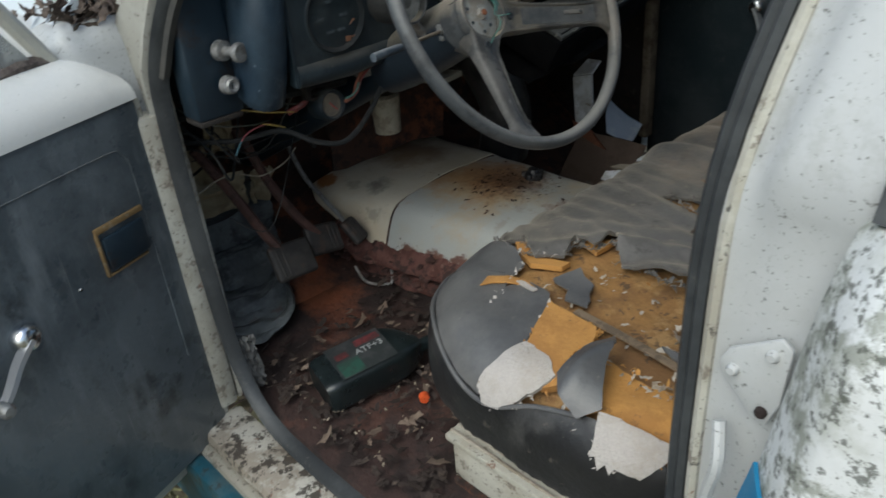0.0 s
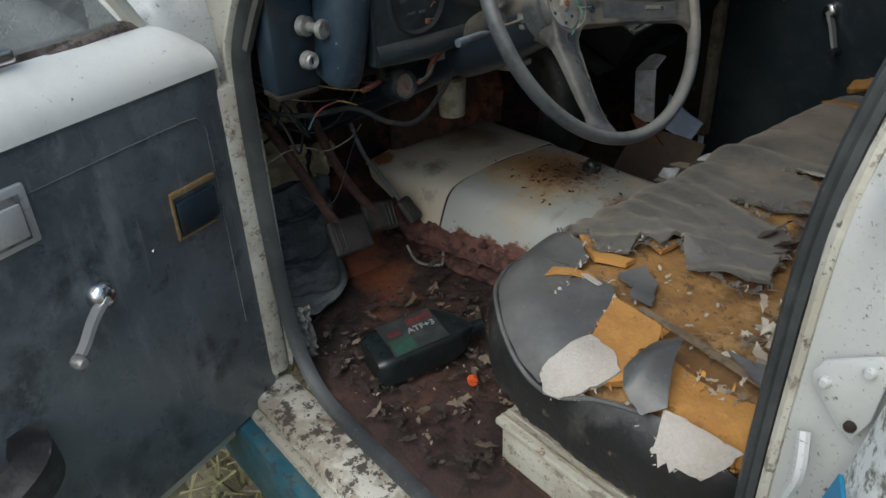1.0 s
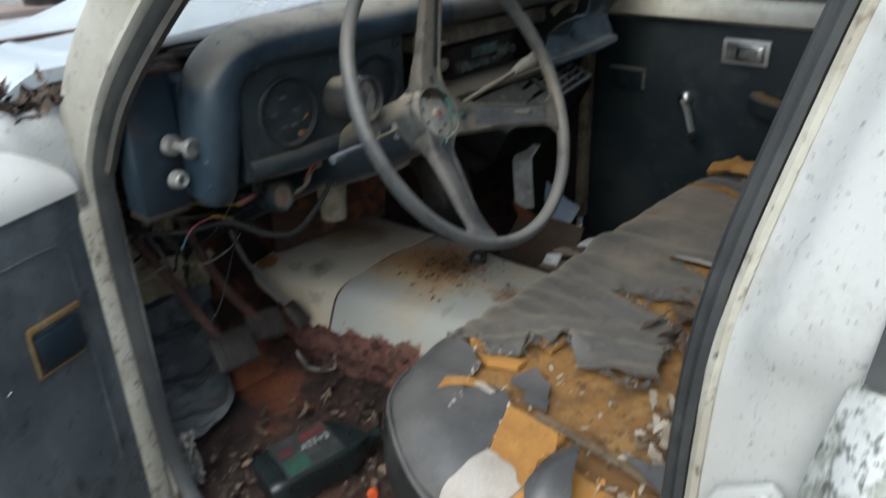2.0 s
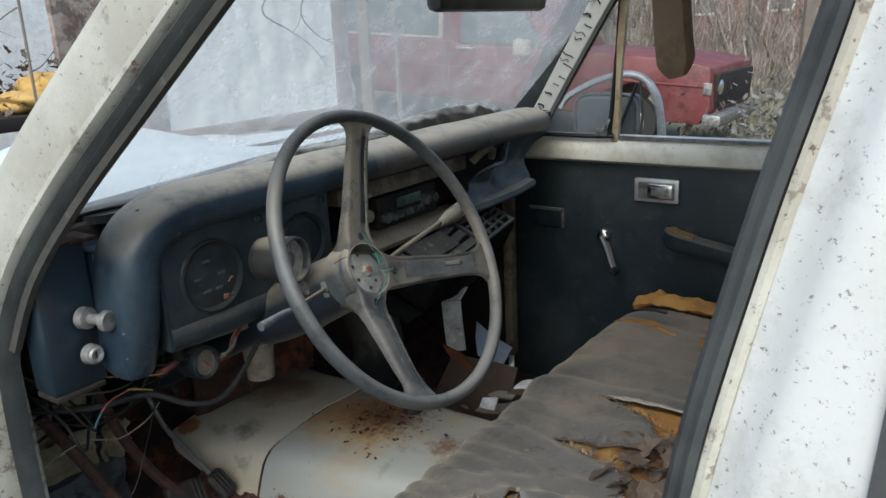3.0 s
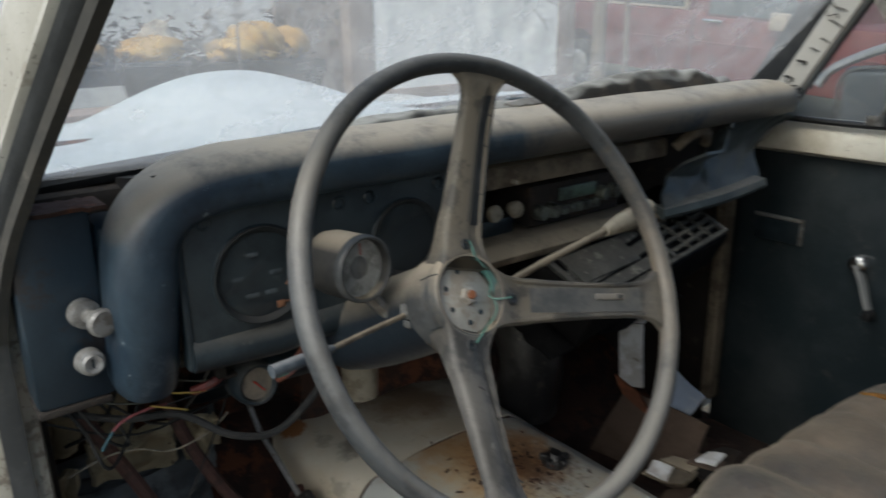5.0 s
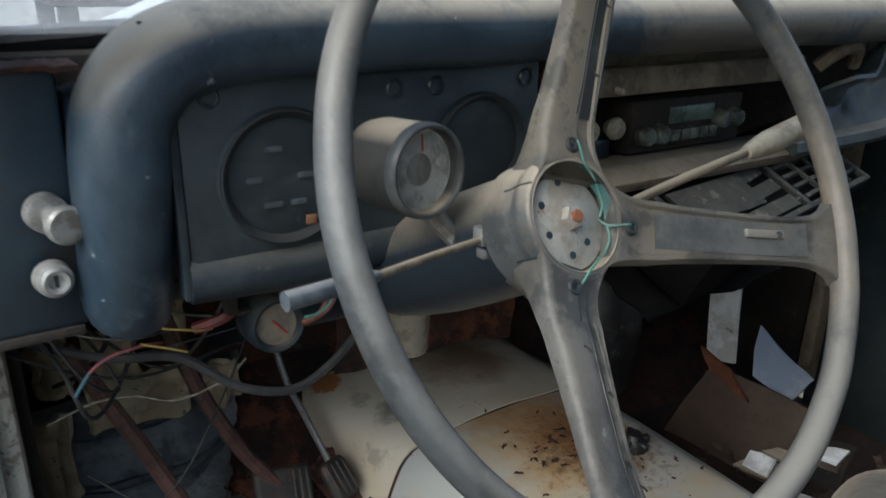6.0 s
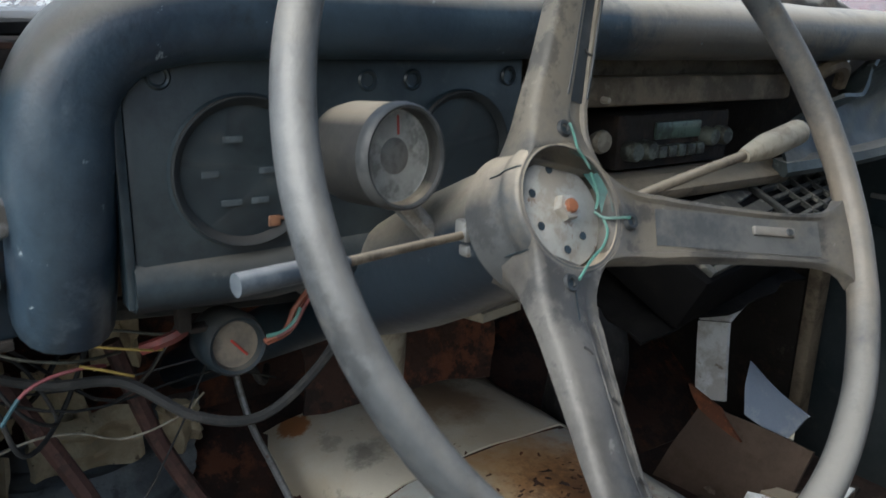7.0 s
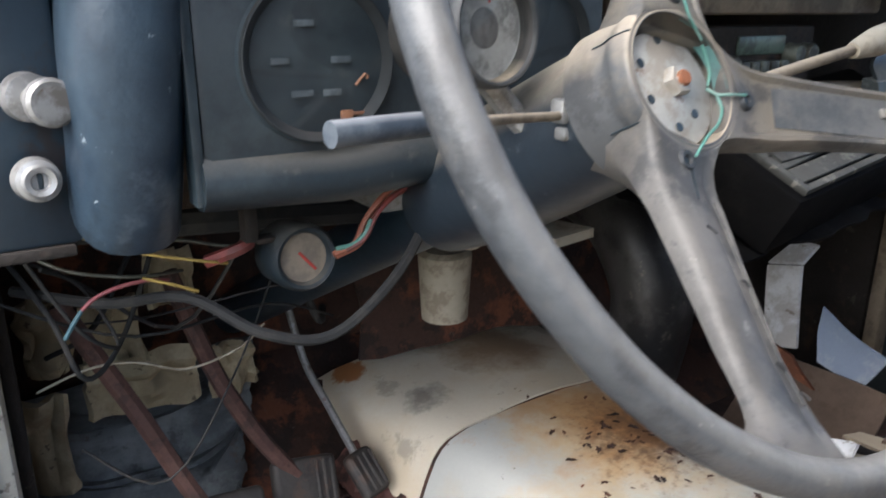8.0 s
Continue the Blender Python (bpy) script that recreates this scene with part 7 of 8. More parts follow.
for x, y0, y1, z0, z1, s in ((-0.62, 0.085, 0.125, 0.885, 0.965, 1), (-0.63, 0.145, 0.205, 0.865, 0.945, 2), (-0.62, 0.145, 0.262, 0.805, 0.875, 3), (-0.63, 0.295, 0.345, 0.795, 0.855, 4), (-0.60, 0.058, 0.112, 0.745, 0.855, 5), (-0.66, 0.23, 0.28, 0.92, 0.99, 6)):
    part("insulation_flap", sheet(lambda u, v: (x + 0.03 * noise.noise(Vector((u * 3, v * 3, s * 2.3))), y0 + (y1 - y0) * u * 1.1 + 0.008 * noise.noise(Vector((v * 2, u * 2, s * 1.1))), z0 + (z1 - z0) * v * 1.1 + 0.008 * noise.noise(Vector((u * 2, v * 2, s * 3.7)))), 12, 12, 0.008), insulation, harness, "torn yellowed insulation flap")
wr = random.Random(15)
for k in range(5):
    a = Vector((wr.uniform(-0.62, -0.36), wr.uniform(0.06, 0.12), wr.uniform(0.86, 1.14)))
    b = Vector((wr.uniform(-0.55, -0.32), wr.uniform(0.20, 0.42), wr.uniform(0.92, 1.12)))
    m1 = a.lerp(b, 0.3) + Vector((wr.uniform(-0.04, 0.04), 0, wr.uniform(-0.10, 0.02)))
    m2 = a.lerp(b, 0.7) + Vector((wr.uniform(-0.04, 0.04), 0, wr.uniform(-0.10, 0.02)))
    part("wire", tube([a, m1, m2, b], wr.choice((0.0012, 0.0015, 0.002, 0.003)), 6, smooth=5), wr.choice((cable, cable, vinyl_black, vinyl_black, vinyl_black, rust, dark_metal)), harness)
part("washer_cup", lathe([(0, -0.04), (0.026, -0.04), (0.030, 0.035), (0.024, 0.04), (0, 0.04)], Matrix.Translation((-0.375, 0.491, 0.995)), 20), wire_pale, truck, "yellowed plastic cup under the dash")
part("under_dash_disc", lathe([(0, 0.004), (0.018, 0.003), (0.021, 0)], axes((-0.277, 0.457, 1.086), (1, -0.3, 0)), 20), wire_pale, truck)
part("tan_bracket", prism([(-0.33, 0.51), (-0.25, 0.54), (-0.26, 0.60), (-0.33, 0.58)], 0.01, m=Matrix.Translation((0, 0, 1.06))), wire_pale, truck)
part("heater_duct", sweep(curve_pts([(-0.72, 0.94, 1.02), (-0.56, 0.94, 0.98), (-0.48, 0.95, 0.86), (-0.50, 0.96, 0.72)], 6), circle(0.065, 20)), vinyl_black, truck, "black heater duct")
part("rust_bracket", quad((-0.62, 0.50, 0.80), (-0.60, 0.84, 0.78), (-0.66, 0.86, 1.06), (-0.68, 0.52, 1.08), 0.006, 10, 0.02, 3), rust, truck)

crust = bmesh.new()
cr = random.Random(9)
for k in range(80):
    u = cr.random()
    x = -0.56 + 0.48 * u + cr.gauss(0, 0.01)
    low = cr.random() ** 0.7
    c = Vector((x, cover_foot_y(x) - 0.004 - 0.030 * low + cr.gauss(0, 0.004), cover_foot(x) + 0.004 - 0.070 * low + cr.gauss(0, 0.004)))
    r = cr.uniform(0.004, 0.012)
    tmp = bmesh.new()
    bmesh.ops.create_icosphere(tmp, subdivisions=1, radius=r, matrix=Matrix.Translation(c) @ Matrix.Diagonal((cr.uniform(0.7, 1.5), cr.uniform(0.7, 1.5), cr.uniform(0.4, 0.8), 1)))
    for v in tmp.verts:
        v.co += noise.noise_vector(v.co * 90) * r * 0.5
    join(crust, tmp)
tagged(part("rust_crust", crust, red_rust, None, "crumbling rust lumps along the foot of the cover"), "crumbling rust lumps along the foot of the cover", "rust debris", kind="stuff")

# ---- mirror, visor, outside mirror ----
mir = part("rear_view_mirror", rbox((-0.020, 0.60, 1.605), (0.012, 0.95, 1.665), 0.012), vinyl_black, truck, "black inside mirror")
part("mirror_stem", tube([(0.0, 0.77, 1.66), (0.05, 0.77, 1.70), (0.10, 0.77, 1.75)], 0.007, 8), dull_metal, mir)
part("sun_visor", sweep(curve_pts([(0.245, 0.90, 1.74), (0.262, 0.89, 1.65), (0.275, 0.88, 1.55), (0.287, 0.873, 1.486)], 6), [(-0.037, -0.009), (0.037, -0.009), (0.041, 0.0), (0.037, 0.009), (-0.037, 0.009), (-0.041, 0.0)], scale=lambda t: 1.0 - 0.55 * max(0, t - 0.85) / 0.15, up=(0.5, 0.8, 0)), visor_vinyl, truck, "tan sun visor hanging down")
arm_paint = surface("chalky_grey_mirror_arm", (0.42, 0.43, 0.43), 0.4, 0.35, layers=(((0.25, 0.25, 0.24), 20, 0.46, 0.66, 0.6), (RUST, 40, 0.68, 0.72, 0.7)), grain=0.1, bump=0.1)
om = part("outside_mirror", sweep(curve_pts([(-0.285, 1.59, 1.350), (-0.262, 1.60, 1.385), (-0.192, 1.60, 1.420), (-0.125, 1.60, 1.440), (-0.075, 1.60, 1.443), (-0.035, 1.60, 1.425), (-0.008, 1.60, 1.385), (0.004, 1.60, 1.335), (0.012, 1.60, 1.262)], 5), circle(0.013, 12, 0.009)), arm_paint, truck, "chalky grey tube bracket of the outside mirror")
part("mirror_head", rbox((-0.246, 1.605, 1.262), (-0.062, 1.645, 1.392), 0.034, 5), car_glass, om, "dark mirror glass in a round-cornered housing")
part("mirror_rim", sweep([(-0.154 + 0.094 * (abs(math.cos(a)) ** 0.55) * (1 if math.cos(a) > 0 else -1), 1.606, 1.327 + 0.066 * (abs(math.sin(a)) ** 0.55) * (1 if math.sin(a) > 0 else -1)) for a in (2 * math.pi * k / 40 for k in range(40))], circle(0.004, 6), True, up=(0, 1, 0)), dull_metal, om)
part("mirror_stay", sweep([(-0.045, 1.585, 1.262), (-0.040, 1.588, 1.34), (-0.050, 1.592, 1.425)], [(-0.005, -0.002), (0.005, -0.002), (0.005, 0.002), (-0.005, 0.002)]), flange_mat, om, "rusty flat stay")
part("mirror_stay", tube([(-0.118, 1.585, 1.262), (-0.105, 1.588, 1.30), (-0.082, 1.592, 1.36), (-0.060, 1.596, 1.42)], 0.005, 6), gasket_black, om)

# ---- loose things in the cab ----
strip = part("white_strip", join(quad((-0.402, 1.135, 0.892), (-0.344, 1.135, 0.906), (-0.327, 1.125, 0.775), (-0.384, 1.125, 0.760), 0.006, 4, 0.002, 1), quad((-0.402, 1.135, 0.893), (-0.344, 1.135, 0.907), (-0.340, 1.165, 0.932), (-0.380, 1.165, 0.930), 0.006, 3, 0.002, 1)), paper_white, None, "white folded cardboard strip leaning among the litter")
tagged(strip, category="cardboard")
board = part("brown_board", quad((-0.432, 1.10, 0.592), (-0.200, 1.10, 0.605), (-0.172, 1.13, 0.755), (-0.372, 1.13, 0.757), 0.005, 8, 0.006, 2), brown_fibre, None, "brown fibreboard sheet leaning in the footwell")
tagged(board, category="board")
rag = part("rusty_scrap", quad((-0.388, 1.112, 0.785), (-0.330, 1.115, 0.780), (-0.292, 1.120, 0.735), (-0.352, 1.112, 0.752), 0.006, 9, 0.026, 5), surface("rusty_orange_scrap", (0.22, 0.075, 0.032), 0.8, layers=(((0.09, 0.035, 0.02), 20, 0.48, 0.62, 0.7),), grain=0.3, bump=0.3), None, "rust-orange metal scrap on the board")
tagged(rag, category="scrap")
bluep = part("blue_paper", quad((-0.325, 1.17, 0.842), (-0.195, 1.15, 0.798), (-0.245, 1.14, 0.742), (-0.310, 1.15, 0.755), 0.003, 10, 0.022, 7), paper_blue, None, "crumpled pale blue paper in the footwell")
tagged(bluep, category="paper")
for k, (x, y, z, w, mt, lb) in enumerate(((-0.10, 1.02, 0.63, 0.05, paper_white, "white plastic scrap in the footwell"), (-0.14, 0.98, 0.66, 0.035, brown_fibre, "brown carton scrap in the footwell"), (-0.06, 1.10, 0.66, 0.05, brown_fibre, "brown carton scrap in the footwell"), (-0.20, 0.95, 0.63, 0.035, paper_white, "white paper scrap in the footwell"), (-0.02, 1.0, 0.70, 0.04, tan_panel, "tan plastic scrap beside the seat"), (-0.07, 0.93, 0.70, 0.03, paper_blue, "pale blue paper scrap beside the seat"), (-0.12, 1.06, 0.70, 0.05, dark_metal, "dark carton piece in the footwell"), (-0.145, 0.955, 0.745, 0.022, paper_white, "white plastic scrap in the footwell"), (-0.115, 0.97, 0.755, 0.018, tan_panel, "yellowed packet in the footwell"), (-0.075, 0.985, 0.775, 0.022, brown_fibre, "brown carton scrap in the footwell"), (-0.05, 0.955, 0.80, 0.016, paper_white, "white plastic scrap in the footwell"), (-0.16, 1.0, 0.70, 0.03, tan_panel, "tan plastic scrap beside the seat"))):
    o = part("litter_scrap", quad((x - w, y - w, z), (x + w, y - w * 0.6, z + w * 0.6), (x + w * 0.8, y + w, z + w), (x - w * 0.9, y + w * 0.7, z + w * 0.3), 0.004, 6, 0.03, k * 3.1), mt, None, lb)
    tagged(o, category="litter")

# oil bottle lying on the floor
BM = Matrix.Translation((-0.158, 0.212, 0.634)) @ Euler((radians(3), radians(-4), radians(78))).to_matrix().to_4x4()
bot = thing("oil_bottle", "black plastic automatic transmission fluid bottle lying on the floor", "bottle")


def bottle_body(u, v):
    x = -0.098 + 0.20 * u
    k = 1.0 if u < 0.72 else 1.0 - 0.75 * ((u - 0.72) / 0.28) ** 1.6
    e = 1.0 - 0.12 * max(0, 0.06 - u) / 0.06
    a = 2 * math.pi * v
    c, s = math.cos(a), math.sin(a)
    sx = abs(c) ** 0.35 * (1 if c >= 0 else -1)
    sz = abs(s) ** 0.35 * (1 if s >= 0 else -1)
    return Vector((x, 0.052 * k * e * sx - (0.02 * (1 - k) if u > 0.72 else 0), 0.034 * (0.35 + 0.65 * k) * e * sz))


bb = bmesh.new()
rings = [[bb.verts.new(BM @ bottle_body(i / 24, j / 28)) for j in range(28)] for i in range(25)]
for p0, p1 in zip(rings, rings[1:]):
    for j in range(28):
        bb.faces.new((p0[j], p0[(j + 1) % 28], p1[(j + 1) % 28], p1[j]))
bb.faces.new(rings[0])
bb.faces.new(rings[-1])
part("bottle_body", bb, black_plastic, bot)
part("bottle_neck", lathe([(0.0, 0.022), (0.013, 0.022), (0.0135, 0.0), (0.015, -0.004), (0.015, -0.02)], BM @ axes((0.104, -0.018, 0.0), (1, 0, 0)), 20), black_plastic, bot)
part("bottle_label", rbox((-0.065, -0.046, 0.0342), (0.045, 0.046, 0.0352), 0.0003, 1, m=BM), label_grey, bot, "faded label on a black bottle")
part("label_band", rbox((-0.060, -0.044, 0.0353), (-0.018, -0.004, 0.0357), 0.0001, 1, m=BM), label_green, bot)
part("label_band", rbox((-0.055, 0.004, 0.0353), (-0.030, 0.020, 0.0357), 0.0001, 1, m=BM), label_red, bot)
part("brand_bar", rbox((-0.010, 0.018, 0.0353), (0.040, 0.036, 0.0357), 0.0001, 1, m=BM), label_red, bot)
label_text_mat = surface("pale_label_ink", (0.27, 0.28, 0.28), 0.6, grain=0.1, bump=0)
text_mesh("label_text", "ATF+3", 0.020, BM @ Matrix.Translation((0.010, 0.004, 0.0358)), label_text_mat, bot)
capo = part("orange_cap", lathe([(0, 0.011), (0.0085, 0.011), (0.0095, 0.009), (0.0098, 0.0), (0.008, 0.0), (0.0078, 0.007), (0, 0.007)], Matrix.Translation((-0.042, 0.243, 0.604)) @ Euler((radians(84), 0, radians(55))).to_matrix().to_4x4(), 18), orange_plastic, None, "small orange plastic cap lying on the rusty floor")
tagged(capo, category="bottle cap")


def leaf_mesh(bm, c, r, seed, flat=0.5):
    """One curled lobed leaf."""
    rg = random.Random(seed)
    n = 11
    rot = Euler((rg.uniform(-flat, flat), rg.uniform(-flat, flat), rg.uniform(0, 6.28))).to_matrix()
    curl = rg.uniform(-6, 6)
    vs = []
    for k in range(n):
        a = 2 * math.pi * k / n
        q = r * (0.62 + 0.38 * math.cos(a * 1.0) ** 2) * (1.0 if k % 2 else 0.62) * rg.uniform(0.85, 1.15)
        x, y = q * math.cos(a), q * 0.62 * math.sin(a)
        vs.append(bm.verts.new(Vector(c) + rot @ Vector((x, y, curl * (x * x + y * y) + rg.uniform(-0.1, 0.1) * r))))
    mid = bm.verts.new(Vector(c) + rot @ Vector((0, 0, 0)))
    for k in range(n):
        bm.faces.new((mid, vs[k], vs[(k + 1) % n]))


def leaf_field(name, count, place, size, material, label, category, seed, parent=None, flat=0.5):
    rg = random.Random(seed)
    bm = bmesh.new()
    for k in range(count):
        leaf_mesh(bm, place(rg), rg.uniform(*size), seed * 1000 + k, flat)
    o = part(name, bm, material, None, label)
    return tagged(o, label, category, kind="stuff")


dirt_leaf = surface("rotting_leaf", (0.042, 0.028, 0.022), 0.9, layers=(((0.095, 0.070, 0.054), 25, 0.54, 0.72, 0.55), ((0.018, 0.012, 0.010), 50, 0.52, 0.66, 0.7)), grain=0.3, bump=0.3, vary=0.35)
tan_leaf = surface("tan_dry_leaf", (0.135, 0.098, 0.072), 0.85, layers=(((0.21, 0.165, 0.125), 25, 0.50, 0.70, 0.5), ((0.09, 0.06, 0.045), 50, 0.54, 0.68, 0.6)), grain=0.25, bump=0.3, vary=0.3)
leaf_field("leaf_litter", 60, lambda g: (g.uniform(-0.36, 0.10), g.uniform(0.06, 0.42), 0.602 + g.uniform(0, 0.012)), (0.010, 0.026), tan_leaf, "pale tan leaves scattered over the cab floor", "leaf litter", 14)
leaf_field("leaf_litter", 560, lambda g: (g.uniform(-0.40, 0.16), g.uniform(0.06, 0.46), 0.598 + g.uniform(0, 0.010)), (0.005, 0.020), dirt_leaf, "dry brown leaves and dirt on the rusty cab floor", "leaf litter", 3)
leaf_field("leaf_litter", 120, lambda g: (g.uniform(-0.30, 0.05), g.uniform(0.06, 0.40), 0.600 + g.uniform(0, 0.008)), (0.002, 0.006), tan_panel, "pale leaf and paper crumbs on the cab floor", "debris", 4)
leaf_field("cowl_leaves", 240, lambda g: (-0.46 + g.gauss(0, 0.045), 0.0 + g.gauss(0, 0.03), 1.287 + abs(g.gauss(0, 0.012))), (0.008, 0.026), litter, "brown leaf debris heaped at the foot of the pillar", "leaf litter", 12, flat=1.0)
leaf_field("leaf_litter", 60, lambda g: (g.uniform(0.33, 0.50), g.uniform(0.46, 0.68), 0.925 + g.uniform(0, 0.02)), (0.010, 0.030), tan_leaf, "dry leaves lying in the torn seat", "leaf litter", 5)
leaf_field("leaf_litter", 16, lambda g: (g.uniform(0.30, 0.46), g.uniform(0.50, 0.66), 0.935 + g.uniform(0, 0.02)), (0.028, 0.050), tan_leaf, "large tan oak leaves in the torn seat", "leaf litter", 55, flat=0.7)
leaf_field("foam_crumbs", 110, lambda g: (g.uniform(0.24, 0.52), g.uniform(0.16, 0.46), 0.920 + g.uniform(0, 0.008)), (0.0025, 0.008), pale_scrap, "pale foam crumbs and scraps on the torn seat", "debris", 6)
leaf_field("nest_scrap", 130, lambda g: (0.46 + g.gauss(0, 0.022), 0.33 + g.gauss(0, 0.032), 0.928 + abs(g.gauss(0, 0.014))), (0.008, 0.020), pale_scrap, "wad of pale shredded nesting on the seat", "debris", 7, flat=1.2)
leaf_field("nest_scrap", 26, lambda g: (0.455 + g.gauss(0, 0.015), 0.185 + g.gauss(0, 0.010), 0.924 + abs(g.gauss(0, 0.010))), (0.006, 0.014), pale_scrap, "small wad of pale shreds on the seat", "debris", 8, flat=1.2)
leaf_field("leaf_litter", 70, lambda g: (g.uniform(-0.30, 0.02), g.uniform(0.88, 1.25), 0.60 + g.uniform(0, 0.05)), (0.012, 0.035), litter, "brown leaves in the passenger footwell", "leaf litter", 9, flat=1.0)
leaf_field("cover_crumbs", 90, lambda g: (-0.25 + g.gauss(0, 0.07), 0.72 + g.gauss(0, 0.055), 0.781 + g.uniform(0, 0.003)), (0.003, 0.010), rust, "rust flakes and crumbs on the transmission cover", "debris", 10, flat=0.2)

# ---- outside ----
def bank(x, y):
    """The low bank that the red car stands on, and the slope beyond the fence."""
    k = min(1.0, max(0.0, (y - 6.0) / 2.0))
    return 0.0805 * min(7.0, max(0.0, -(x + 2.9))) * k * k * (3 - 2 * k)


gnd = part("ground", sheet(lambda u, v: ((u - 0.5) * 320 * abs(2 * u - 1) ** 1.5, (v - 0.5) * 320 * abs(2 * v - 1) ** 1.5, bank((u - 0.5) * 320 * abs(2 * u - 1) ** 1.5, (v - 0.5) * 320 * abs(2 * v - 1) ** 1.5) + 0.06 * noise.noise(Vector((u * 30, v * 30, 0)))), 90, 90, 0.1), ground_mat, None, "ground of dead grass and fallen leaves")
tagged(gnd, category="ground", kind="structure")


def blades(name, count, place, h, seed, label):
    rg = random.Random(seed)
    bm = bmesh.new()
    for k in range(count):
        x, y, z = place(rg)
        a, l, w = rg.uniform(0, 6.28), rg.uniform(*h), rg.uniform(0.003, 0.007)
        d = Vector((math.cos(a), math.sin(a), 0))
        s = Vector((-d.y, d.x, 0)) * w
        p = Vector((x, y, z))
        m = p + d * l * 0.3 + Vector((0, 0, l * 0.6))
        t = p + d * l * 0.9 + Vector((0, 0, l * rg.uniform(0.3, 0.9)))
        v = [bm.verts.new(q) for q in (p - s, p + s, m + s * 0.8, m - s * 0.8, t)]
        bm.faces.new(v[:4])
        bm.faces.new((v[3], v[2], v[4]))
    o = part(name, bm, grass_mat, None, label)
    return tagged(o, label, "grass", kind="stuff")


blades("grass", 9000, lambda g: (g.gauss(0.0, 0.9), g.gauss(-0.7, 0.8), 0.0), (0.05, 0.16), 21, "dry yellow-green grass under the truck's door")
leaf_field("ground_leaves", 900, lambda g: (g.gauss(0.0, 0.9), g.gauss(-0.7, 0.8), 0.03 + g.uniform(0, 0.05)), (0.02, 0.05), litter, "fallen brown leaves on the grass", "leaf litter", 22)

# white gate panel between brown posts
fence = thing("gate_fence", "white sheet-metal gate panel between weathered brown posts", "fence")
part("gate_panel", sheet(lambda u, v: (-3.0 + 0.0016 * math.sin(v * 1.36 / 0.19 * 6.283) + 0.008 * noise.noise(Vector((u * 12, v * 9, 2))) + 0.004 * noise.noise(Vector((u * 40, v * 26, 4))), 2.19 + 1.36 * v, 1.12 + 2.3 * u), 60, 120, 0.03), shed_white, fence, "dented white metal sheet")
for y0, y1 in ((2.03, 2.185), (3.555, 3.70)):
    part("post", rbox((-3.06, y0, 0.0), (-2.96, y1, 3.4), 0.01), shed_post, fence)
part("bottom_rail", rbox((-3.07, 2.03, 1.04), (-2.95, 3.70, 1.12), 0.01), shed_post, fence)
part("white_rail", rbox((-3.05, 1.66, 0.93), (-2.97, 3.70, 1.035), 0.008), white_paint, fence)
part("skirt_board", rbox((-3.10, 1.66, 0.0), (-3.02, 3.70, 0.93), 0.008), shed_grey, fence)
part("side_board", sheet(lambda u, v: (-3.04 + 0.006 * noise.noise(Vector((u * 8, v * 5, 6))), 1.665 + 0.365 * v, 0.93 + 2.4 * u), 30, 12, 0.04, (-1, 0, 0)), shed_grey, fence, "weathered brown board")
hall = thing("white_building", "long low white sheet-metal building in the distance", "building")
part("wall", rbox((-6.4, -6.0, 0.0), (-6.3, 5.2, 4.0), 0.01), shed_white, hall)
part("roof", rbox((-8.4, -6.2, 4.0), (-6.1, 5.4, 4.12), 0.02), shed_grey, hall)
# brick house behind the woods
brick_red = surface("far_red_brick", (0.24, 0.115, 0.095), 0.85, layers=(((0.32, 0.20, 0.175), 1.5, 0.45, 0.7, 0.6), ((0.15, 0.075, 0.065), 6, 0.5, 0.68, 0.5)), grain=0.25, grain_scale=12, bump=0.2)
house = thing("brick_house", "red brick house half hidden behind bare trees", "house")
part("wall", rbox((-10.5, 32.0, 0.0), (-2.2, 38.0, 4.6), 0.03), brick_red, house)
part("roof", prism([(-11.0, 4.6), (-1.7, 4.6), (-6.35, 7.4)], 6.6, 0.02, m=Matrix(((1, 0, 0, 0), (0, 0, 1, 31.7), (0, 1, 0, 0), (0, 0, 0, 1)))), shed_grey, house)
for x in (-8.9, -6.1, -3.9):
    wf = part("window", rbox((x - 0.5, 31.94, 1.75), (x + 0.5, 32.0, 3.3), 0.02), shed_white, house)
    part("pane", rbox((x - 0.40, 31.92, 1.85), (x + 0.40, 31.95, 3.2), 0.01), car_glass, wf)
